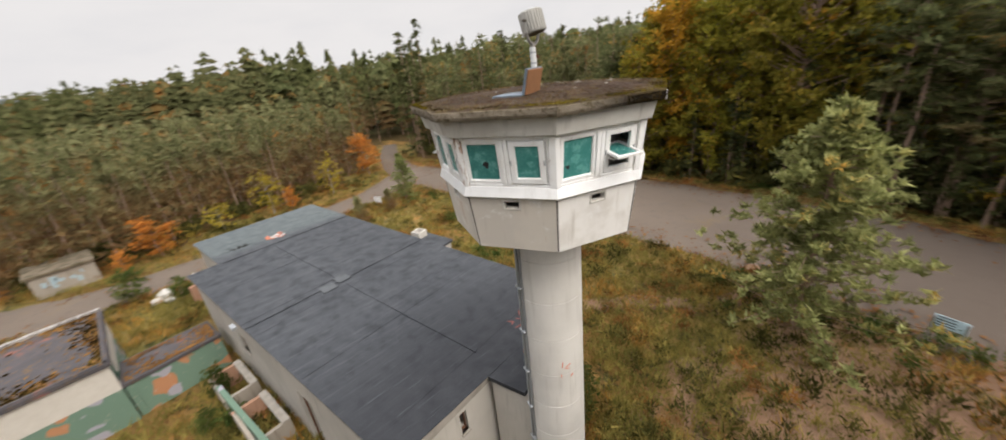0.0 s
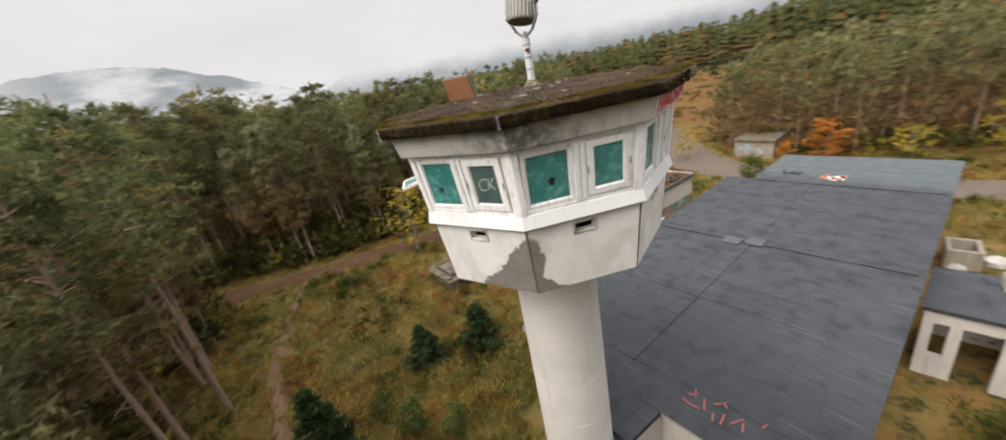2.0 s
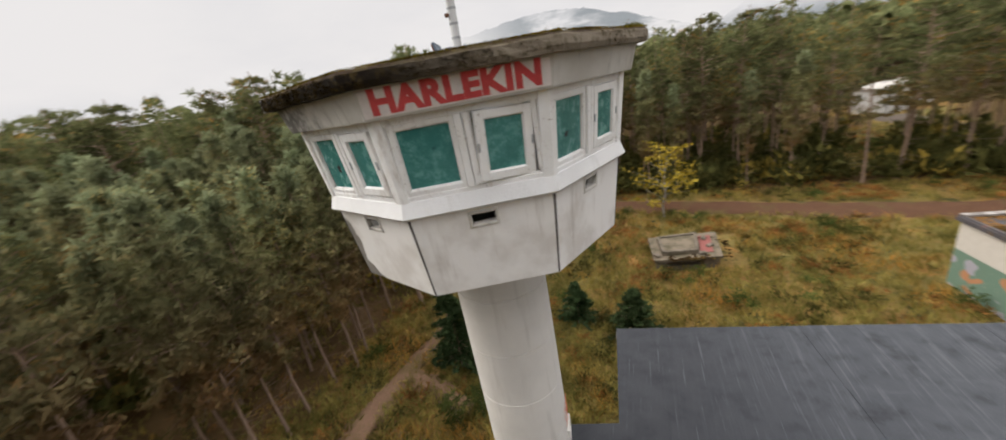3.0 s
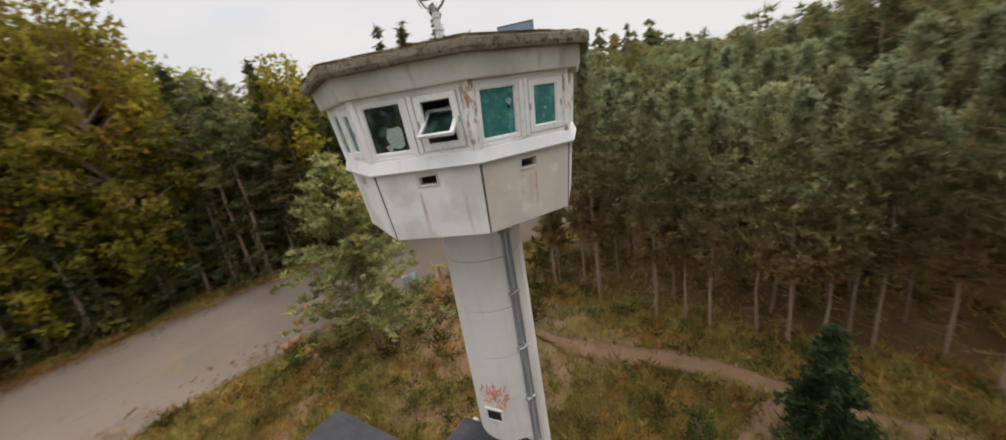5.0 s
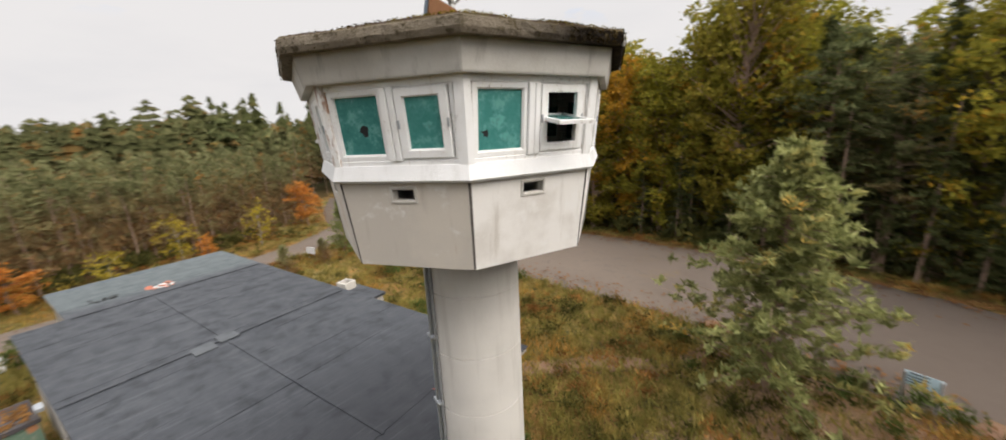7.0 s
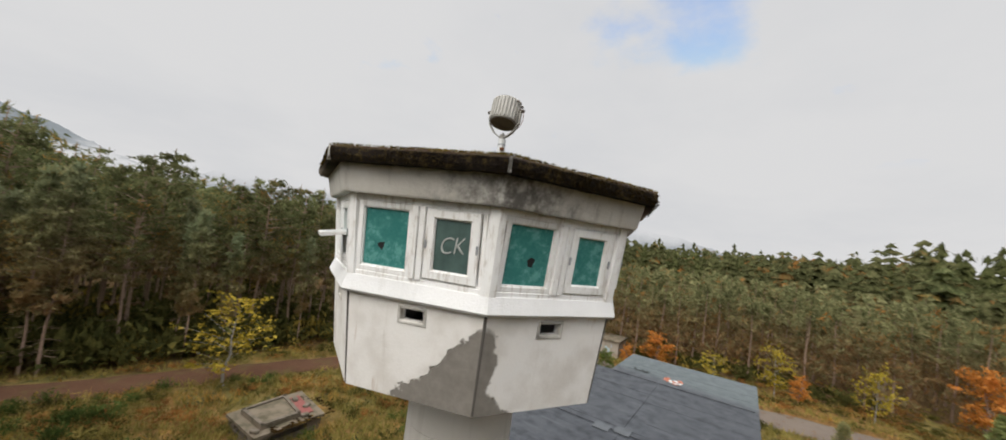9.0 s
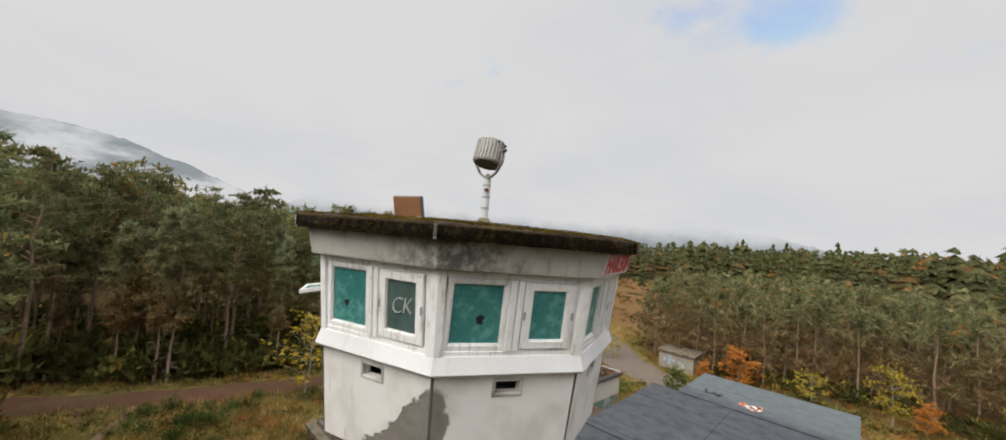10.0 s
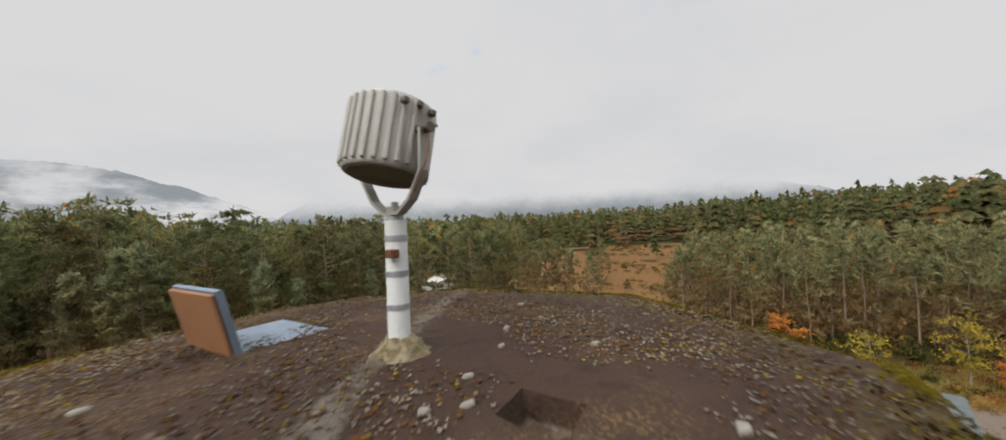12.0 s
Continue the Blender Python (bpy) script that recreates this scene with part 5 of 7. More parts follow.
    box(bm, 2.0, 14.8, 0.33, 0.39, 3.118, 3.140, None, 0.006)
    part("seam", bm, M_FELT, hall)
    pale = plain("pale_felt_patch", (0.092, 0.100, 0.108), 0.8, vary=0.5, scale=4)
    for px, py, a, b in ((8.60, 0.90, 0.24, 0.26), (8.80, 0.28, 0.26, 0.24)):
        bm = bmesh.new()
        box(bm, px - a, px + a, py - b, py + b, 3.125, 3.16, None, 0.008)
        part("felt_patch", bm, pale, hall, "pale patch of new felt")
    # covered link between the hall and the shaft
    bm = bmesh.new()
    wall(bm, (0.1, -0.62), (1.35, -0.72), -0.4, 3.0, 0.12)
    part("link_wall", bm, M_WALL, hall)
    bm = bmesh.new()
    wall(bm, (1.2, 0.72), (0.1, 0.62), -0.4, 3.0, 0.12)
    part("link_wall", bm, M_WALL, hall)
    bm = bmesh.new()
    flat_roof(bm, [(0.25, 0.70), (0.25, -0.70), (1.40, -0.78), (1.25, 0.80)], 3.0, 3.112)
    part("link_roof", bm, M_FELT, hall)
    # bits on the roof's edges
    bm = bmesh.new()
    box(bm, 9.05, 9.35, 3.63, 3.77, 3.06, 3.16, None, 0.01)
    part("rain_outlet", bm, M_METAL, hall)
    front = pose(1.46, 3.28, 0, 0, 0, -92.3)
    lettering("sprayed_word", "DREA", M_CHALK, 0.42, HALL @ front @ pose(0.98, -0.012, 0.36) @ pose(0, 0, 0, 90, 0, 0), hall, "white sprayed letters on the plaster", 0.95, 1.1)
    lettering("sprayed_word", "M", M_CHALK, 0.42, HALL @ front @ pose(2.12, -0.012, 0.36) @ pose(0, 0, 0, 90, 0, 0), hall, "white sprayed letter on the plaster", 0.95, 1.1)
    return hall


M_FADED = plain("faded_red_paint", (0.24, 0.075, 0.062), 0.8, vary=0.5)
hall = build_hall()
up = pose(2.2, -1.52, 3.128, -90, 0, 90)
scribble("roof_scribble", "faded red spray strokes on the felt roof", up, M_FADED, 31, 0.62, 0.26, 12, 0.032)
scribble("roof_blot", "red and white paint blot on the felt roof", pose(15.95, 1.22, 3.130, -90, 0, 90), M_ORANGE, 5, 0.32, 0.30, 18, 0.16)
scribble("roof_blot", "white paint blot on the felt roof", pose(15.9, 1.07, 3.134, -90, 0, 90), M_CHALK, 6, 0.25, 0.25, 6, 0.13)
scribble("roof_blot", "dark hole edges in the felt roof", pose(16.2, 2.75, 3.130, -90, 0, 90), M_BLACK, 8, 0.35, 0.22, 10, 0.09)
for az_, z_, sd_, no_ in ((28, 4.05, 1, 13), (5, 4.10, 2, 13), (14, 3.95, 3, 11), (152, 4.1, 5, 5)):
    a_ = radians(az_)
    scribble("shaft_scribble", "faint orange-red spray strokes on the shaft", pose(0.622 * math.cos(a_), 0.622 * math.sin(a_), z_, 0, 0, az_ + 90), M_ORANGE, sd_, 0.13, 0.19, no_, 0.020)


M_PEELED = plain("peeling_pale_edge", (0.33, 0.31, 0.29), 0.9, vary=0.8, scale=6, dark=(0.09, 0.07, 0.06))


def build_shed():
    shed = empty("shed")
    tagged(shed, "small flat-roofed shed with faded camouflage paint and leaf-strewn roof", "shed")
    foot = [(11.75, 11.05), (11.95, 7.55), (16.7, 7.75), (16.3, 11.35)]
    holes = {1: [(0.25, 1.35, 0.0, 2.02)]}
    for k, (p, q) in enumerate(zip(foot, foot[1:] + foot[:1])):
        bm = bmesh.new()
        wall(bm, p, q, -0.4, 2.22, 0.22, holes.get(k, ()))
        part("wall", bm, M_CAMO, shed)
    bm = bmesh.new()
    flat_roof(bm, foot, 2.22, 2.36, 0.10)
    part("roof", bm, M_OLDFELT, shed)
    rim = [(11.70, 11.12), (11.90, 7.50), (16.77, 7.70), (16.37, 11.42)]
    for k, (p, q) in enumerate(zip(rim, rim[1:] + rim[:1])):
        bm = bmesh.new()
        wall(bm, p, q, 2.361, 2.40 + (0.05 if k > 1 else 0.0), 0.10 if k < 2 else 0.22)
        part("roof_rim", bm, M_PEELED if k > 1 else M_OLDFELT, shed, "peeling pale roof edge" if k > 1 else "")
    bm = bmesh.new()
    wall(bm, (12.22, 7.62), (13.28, 7.67), 0.0, 1.98, 0.05)
    part("door", bm, plain("green_door_paint", (0.035, 0.12, 0.07), 0.7), shed, "weathered green door")
    low = empty("low_shed")
    tagged(low, "low camouflaged lean-to with a mossy flat roof beside the shed", "shed")
    foot = [(12.1, 7.52), (12.55, 4.75), (14.0, 4.95), (13.7, 7.5)]
    for p, q in zip(foot, foot[1:] + foot[:1]):
        bm = bmesh.new()
        wall(bm, p, q, -0.4, 1.18, 0.2)
        part("wall", bm, M_CAMO, low)
    bm = bmesh.new()
    flat_roof(bm, foot, 1.18, 1.30, 0.06)
    part("roof", bm, M_OLDFELT, low)


def build_annex():
    an = empty("annex")
    an.matrix_world = HALL
    tagged(an, "small plastered annex with open doorway and grey felt roof", "annex")
    foot = [(9.25, -3.55), (9.35, -5.5), (11.6, -5.45), (11.5, -3.55)]
    holes = {0: [(0.12, 0.48, 0.5, 1.55), (0.70, 1.36, -0.4, 1.55)], 1: [(0.8, 1.2, 0.9, 1.2)]}
    for k, (p, q) in enumerate(zip(foot, foot[1:] + foot[:1])):
        bm = bmesh.new()
        wall(bm, p, q, -0.5, 1.92, 0.2, holes.get(k, ()))
        part("wall", bm, M_STUCCO, an)
    bm = bmesh.new()
    flat_roof(bm, foot, 1.92, 2.03, 0.09)
    part("roof", bm, M_FELT, an)
    bm = bmesh.new()
    bars(bm, -0.28, 0.28, -0.28, 0.28, 0.07, 0.0, 0.34, HALL @ pose(11.1, -5.0, 2.37, -90, 0, 8), 0.02)
    ch = part("chimney_box", bm, M_STUCCO)
    tagged(ch, "open square concrete shaft head on the annex roof", "chimney")


M_STUBBLE = plain("crumbling_pale_concrete", (0.165, 0.135, 0.105), 0.97, vary=0.6, scale=3.5, dark=(0.07, 0.06, 0.035))
M_DINGY = plaster("dingy_whitewash", (0.35, 0.31, 0.26), (0.17, 0.135, 0.10), 0.75)
M_ORANGE_WALL = plaster("stained_reddish_plaster", (0.42, 0.24, 0.16), (0.20, 0.13, 0.09), 0.6)
M_STONE = plain("pale_stone", (0.50, 0.48, 0.44), 0.9, vary=0.4, scale=5)
M_BUNKER = plain("mossy_dark_concrete", (0.17, 0.135, 0.095), 0.97, vary=0.5, scale=2.5, dark=(0.05, 0.045, 0.02))


def build_bunker():
    bk = empty("bunker", -0.5, 0.3)
    tagged(bk, "low crumbling concrete observation bunker with a slab roof in the grass", "bunker")
    foot = [(2.75, 13.7), (2.95, 11.5), (5.5, 11.85), (5.65, 14.25)]
    for k, (p, q) in enumerate(zip(foot, foot[1:] + foot[:1])):
        bm = bmesh.new()
        ln = math.dist(p, q)
        wall(bm, p, q, -0.4, 0.40, 0.25, [(0.45, ln - 0.6, 0.13, 0.29)] if k in (0, 1) else ())
        part("wall", bm, M_STUBBLE, bk)
    bm = bmesh.new()
    flat_roof(bm, foot, 0.40, 0.52, 0.10)
    part("roof", bm, M_BUNKER, bk)
    bm = bmesh.new()
    flat_roof(bm, [(3.05, 13.5), (3.2, 11.8), (4.7, 12.0), (4.85, 13.9)], 0.52, 0.66, 0.0)
    part("upper_slab", bm, M_BUNKER, bk)
    for p, q in zip([(3.05, 13.5), (3.2, 11.8), (4.7, 12.0), (4.85, 13.9)], [(3.2, 11.8), (4.7, 12.0), (4.85, 13.9), (3.05, 13.5)]):
        bm = bmesh.new()
        wall(bm, p, q, 0.661, 0.73, 0.13)
        part("rim", bm, M_STUBBLE, bk)
    bm = bmesh.new()
    flat_roof(bm, [(4.9, 13.8), (4.78, 12.1), (5.3, 12.15), (5.42, 13.9)], 0.521, 0.548, 0.0)
    part("rusty_plate", bm, M_FADED, bk, "rust-red plate on the bunker roof")
    for i, (x, y) in enumerate(((4.85, 11.95), (5.25, 12.7), (5.1, 13.5), (2.98, 11.75))):
        bm = bmesh.new()
        box(bm, -0.16, 0.16, -0.10, 0.10, 0.0, 0.13, pose(x, y, 0.525, 0, 0, 40 * i), 0.03)
        part("broken_block", bm, M_STUBBLE, bk)


def build_far_shed():
    fs = empty("hut")
    tagged(fs, "small whitewashed hut with a dark flat roof beyond the side road", "hut")
    foot = [(28.5, 11.2), (28.7, 8.5), (31.2, 8.8), (30.9, 11.5)]
    for p, q in zip(foot, foot[1:] + foot[:1]):
        bm = bmesh.new()
        wall(bm, p, q, -0.4, 1.20, 0.2)
        part("wall", bm, M_DINGY, fs)
    bm = bmesh.new()
    flat_roof(bm, foot, 1.20, 1.34, 0.12)
    part("roof", bm, M_BUNKER, fs)
    mural = scribble("mural", "faded blue and pink wall painting on the hut", pose(28.58, 9.85, 0.62, 0, 0, -84), plain("mural_blue", (0.35, 0.45, 0.50), 0.9), 4, 0.9, 0.3, 10, 0.22)


def light_well(x0, x1):
    """A concrete light well against the hall's long side, open at the top."""
    w = empty("light_well")
    w.matrix_world = HALL @ pose((x0 + x1) / 2, 4.07, 0)
    tagged(w, "open concrete light well with stained walls against the hall", "light well", "light wells")
    half = (x1 - x0) / 2
    for p, q, mat in (((-half, 0.62), (-half, -0.42), M_DINGY), ((half, -0.42), (half, 0.62), M_ORANGE_WALL), ((half - 0.13, 0.62), (-half + 0.13, 0.62), M_DINGY)):
        bm = bmesh.new()
        wall(bm, p, q, -0.4, 0.62, 0.12)
        part("wall", bm, mat, w)
    bm = bmesh.new()
    box(bm, -half, half, -0.42, -0.18, 0.621, 0.69, None, 0.015)
    part("ledge", bm, M_CONCRETE, w)


def boulder(x, y, r, seed):
    rng = random.Random(seed)
    bm = bmesh.new()
    bmesh.ops.create_icosphere(bm, subdivisions=2, radius=r)
    for v in bm.verts:
        v.co *= 1 + 0.35 * noise.noise(v.co * (1.8 / r) + Vector((seed, 0, 0)))
        v.co.z *= 0.65
    bmesh.ops.translate(bm, verts=bm.verts, vec=(x, y, land(x, y) + r * 0.35))
    ob = part("boulder", bm, M_STONE)
    tagged(ob, "pale rough stone lying in the grass", "stone", "loose stones")


def build_small_things():
    for x0, x1 in ((7.0, 8.9), (9.6, 11.4)):
        light_well(x0, x1)
    for i, (x, y, r) in enumerate(((22.0, 6.0, 0.40), (21.5, 6.4, 0.28), (21.2, 5.9, 0.22), (17.4, -3.4, 0.35), (16.4, -2.6, 0.3), (3.3, -26.6, 0.3), (-1.2, -26.0, 0.34), (6.9, -3.9, 0.2), (7.5, -4.2, 0.16))):
        boulder(x, y, r, i)
    bm = bmesh.new()
    bars(bm, -0.6, 0.6, -0.45, 0.45, 0.14, 0.0, 0.75, pose(16.9, -2.6, 0.72, -90, 0, 12), 0.03)
    ob = part("concrete_basin", bm, M_DINGY)
    tagged(ob, "open square concrete basin beside the hall", "basin")
    # stub walls along the hall's west side
    for p, q, h, mat in (((10.13, 5.46), (6.26, 4.95), 0.75, M_CAMO), ((22.2, 4.60), (17.2, 4.45), 0.55, M_STUCCO), ((15.9, 4.50), (14.3, 4.62), 0.9, M_CAMO), ((19.9, 3.9), (19.4, 5.0), 0.9, M_ORANGE_WALL)):
        bm = bmesh.new()
        wall(bm, p, q, -0.4, h, 0.16)
        ob = part("stub_wall", bm, mat)
        tagged(ob, "weathered remains of a low wall beside the hall", "wall", "stub walls")
    # white sign at the side road
    s = empty("white_sign", 24.3, -8.2, 0.0, 200)
    tagged(s, "small white sign board on two short posts by the road", "sign")
    for x in (-0.25, 0.25):
        bm = bmesh.new()
        tube(bm, (x, 0, -0.3), (x, 0, 0.55), 0.03, n=8)
        part("post", bm, M_METAL, s)
    bm = bmesh.new()
    box(bm, -0.36, 0.36, -0.03, 0.0, 0.22, 0.72, None, 0.01)
    part("board", bm, plain("sign_white", (0.82, 0.82, 0.82), 0.5), s)
    # information board by the yard
    s = empty("information_board", -6.9, -11.3, 0.0, 165)
    tagged(s, "pale blue information board on two posts beside the yard", "sign")
    for x in (-0.36, 0.36):
        bm = bmesh.new()
        tube(bm, (x, 0, -0.3), (x, 0, 0.95), 0.035, n=8)
        part("post", bm, M_METAL, s)
    bm = bmesh.new()
    box(bm, -0.40, 0.40, -0.045, -0.02, 0.08, 0.46, pose(0, 0, 0.5, -18, 0, 0), 0.008)
    part("board", bm, plain("sign_blue", (0.42, 0.55, 0.60), 0.4), s)
    bm = bmesh.new()
    for z, w in ((0.40, 0.3), (0.30, 0.34), (0.22, 0.30), (0.14, 0.33)):
        box(bm, -w, w * 0.4, -0.052, -0.044, z, z + 0.03, pose(0, 0, 0.5, -18, 0, 0))
    part("text_bars", bm, M_BLACK, s)
    p = empty("marker_post", -8.5, -10.8)
    tagged(p, "short dark marker post with a pale cap", "post")
    bm = bmesh.new()
    box(bm, -0.06, 0.06, -0.06, 0.06, -0.3, 0.72, None, 0.015)
    part("stake", bm, M_BARK, p)
    bm = bmesh.new()
    box(bm, -0.065, 0.065, -0.065, 0.065, 0.72, 0.82, None, 0.02)
    part("cap", bm, M_STUCCO, p)


build_shed()
build_annex()
build_bunker()
build_far_shed()
build_small_things()


def build_white_hut():
    h = empty("white_hut", 26.0, 45.0, land(26.0, 45.0), 35)
    tagged(h, "pale flat-roofed hut half hidden behind the pines", "hut")
    foot = [(-3.2, -1.6), (3.2, -1.6), (3.2, 1.6), (-3.2, 1.6)]
    for k, (p, q) in enumerate(zip(foot, foot[1:] + foot[:1])):
        bm = bmesh.new()
        wall(bm, p, q, -0.4, 2.3, 0.2, [(1.0, 1.9, -0.2, 1.9), (3.2, 4.6, 0.9, 1.8)] if k == 0 else ())
        part("wall", bm, M_SILL, h)
    bm = bmesh.new()
    flat_roof(bm, foot, 2.3, 2.45, 0.15)
    part("roof", bm, M_STUCCO, h)


build_white_hut()


def strew(name, words, corners, z, count, material, seed, edge=0.5, size=0.06):
    """Loose leaves and moss cushions on a flat roof, thicker towards its edges."""
    rng = random.Random(seed)
    verts, faces = [], []
    a, b, c, d = (Vector((*p, 0)) for p in corners)
    while len(faces) < count:
        u, v = rng.random(), rng.random()
        if rng.random() > edge ** (8 * min(u, 1 - u, v, 1 - v)):
            continue
        p = (a * (1 - u) + b * u) * (1 - v) + (d * (1 - u) + c * u) * v
        if noise.noise((p.x * 0.9, p.y * 0.9, seed)) < rng.uniform(-0.35, 0.25):
            continue
        w, s = rng.uniform(0, 6.28), size * rng.uniform(0.5, 1.5)
        k = len(verts)
        for i in range(4):
            verts.append((p.x + s * rng.uniform(0.6, 1.1) * math.cos(w + i * 1.57), p.y + s * rng.uniform(0.6, 1.1) * math.sin(w + i * 1.57), z + rng.uniform(0.0, 0.03)))
        faces.append(tuple(range(k, k + 4)))
    ob = raw(name, verts, faces, material)
    tagged(ob, words, "leaves", kind="stuff")


strew("roof_leaves", "rusty leaves and moss along the shed roof's edges", [(11.8, 10.95), (12.0, 7.6), (16.6, 7.8), (16.25, 11.25)], 2.366, 900, M_LITTER, 3, 0.12)
strew("roof_moss", "olive moss cushions along the shed roof's edges", [(11.8, 10.95), (12.0, 7.6), (16.6, 7.8), (16.25, 11.25)], 2.366, 700, M_MOSS, 5, 0.10, 0.08)
strew("roof_leaves", "rusty leaves and moss on the lean-to roof", [(12.15, 7.45), (12.6, 4.85), (13.95, 5.0), (13.65, 7.45)], 1.306, 420, M_LITTER, 6, 0.3)
strew("roof_moss", "moss cushions on the bunker roof", [(2.8, 13.6), (3.0, 11.6), (5.4, 11.9), (5.6, 14.2)], 0.53, 300, M_MOSS, 8, 0.1, 0.07)


# ---------------------------------------------------------------- woods
def leaf_cloud(rng, centres, radius, per, length, width, flat=0.8, up=0.25):
    """Many small pointed leaves or needle sprays round the centres: vertices and triangles."""
    c = np.repeat(np.asarray(centres, float), per, axis=0)
    n = len(c)
    d = rng.normal(size=(n, 3))
    d /= np.linalg.norm(d, axis=1, keepdims=True)
    if length > 0.50 and len(centres) < 24:      # far trees: rounder clumps instead of long needles
        length, width = length * 0.62, width * 1.5
    pos = c + d * radius * rng.uniform(0.15, 1.0, (n, 1)) * [1, 1, flat]
    a = d + rng.normal(size=(n, 3)) * 0.7 + [0, 0, up]
    a /= np.linalg.norm(a, axis=1, keepdims=True)
    b = np.cross(a, rng.normal(size=(n, 3)))
    b /= np.linalg.norm(b, axis=1, keepdims=True) + 1e-9
    ln, wd = length * rng.uniform(0.6, 1.25, (n, 1)), width * rng.uniform(0.7, 1.3, (n, 1))
    v = np.stack([pos - b * wd - a * ln * 0.35, pos + b * wd - a * ln * 0.35, pos + a * ln * 0.65], 1).reshape(-1, 3)
    return v, np.arange(3 * n).reshape(-1, 3)


def far_crown(rng, kind, h, lod):
    """The crown of a tree far off: ragged tiers of boughs up the stem, with sprays and a leading shoot."""
    cone = kind in ("spruce", "mid", "young")
    wide = {"spruce": 2.0, "mid": 1.7, "young": 1.9, "pine": 2.0, "beech": 2.9}.get(kind, 1.6)
    parts, cents = [], []
    n, m = ((9, 12), (7, 10))[lod - 2]
    for i in range(n):
        f = (0.16 if cone else 0.40) + (0.76 if cone else 0.52) * (i + rng.uniform(-0.25, 0.25)) / (n - 1)
        f = min(f, 0.93)
        r = wide * ((1.04 - f) ** (0.55 if kind == "mid" else 0.85) if cone else 0.8 * math.sin(math.pi * min(0.92, 0.30 + 0.85 * (f - 0.40)))) + 0.10
        a, off = rng.uniform(0, 6.28), r * (0.12 if cone else 0.35)
        x, y = off * math.cos(a), off * math.sin(a)
        top = f * h + h * rng.uniform(0.08, 0.13)
        rim = []
        for j in range(m):
            w = 6.2832 * (j + rng.uniform(-0.3, 0.3)) / m
            q = r * (rng.uniform(0.85, 1.25) if j % 2 else rng.uniform(0.30, 0.60))
            rim.append((x + q * math.cos(w), y + q * math.sin(w), f * h + h * rng.uniform(-0.045, 0.03) * (1 if j % 2 else -0.6)))
        v = np.array([(x * 0.6, y * 0.6, min(top, h)), *rim])
        parts.append((v, [(0, 1 + j, 1 + (j + 1) % m) for j in range(m)]))
        cents += [v[1 + 2 * int(rng.integers(0, m // 2))] for _ in range(2)]
    cents += [np.array([0, 0, h * f]) for f in (0.93, 0.97)]
    parts.append(leaf_cloud(rng, cents, 0.45, (4, 2)[lod - 2], 0.5, 0.07, 0.8, 0.9))
    v, f = gather(parts)
    return v, np.array(f)


def bar_mesh(p, q, r0, r1, n=5):
    p, q = np.asarray(p, float), np.asarray(q, float)
    w = (q - p) / (np.linalg.norm(q - p) + 1e-9)
    u = np.cross(w, [0.31, 0.77, 0.55])
    u /= np.linalg.norm(u)
    t = np.cross(w, u)
    a = np.arange(n) * 2 * np.pi / n
    ring = np.cos(a)[:, None] * u + np.sin(a)[:, None] * t
    v = np.concatenate([p + ring * r0, q + ring * r1])
    f = [(i, (i + 1) % n, n + (i + 1) % n, n + i) for i in range(n)]
    return v, f


def gather(parts):
    vs, fs, k = [], [], 0
    for v, f in parts:
        vs.append(v)
        fs += [tuple(int(i) + k for i in q) for q in f]
        k += len(v)
    return np.concatenate(vs), fs


def trunk_line(rng, h, bend):
    z = np.linspace(0, h, 6)
    x = np.cumsum(rng.normal(size=6)) * bend
    y = np.cumsum(rng.normal(size=6)) * bend
    return np.stack([x - x[0], y - y[0], z - 0.3 * (z == 0)], 1)


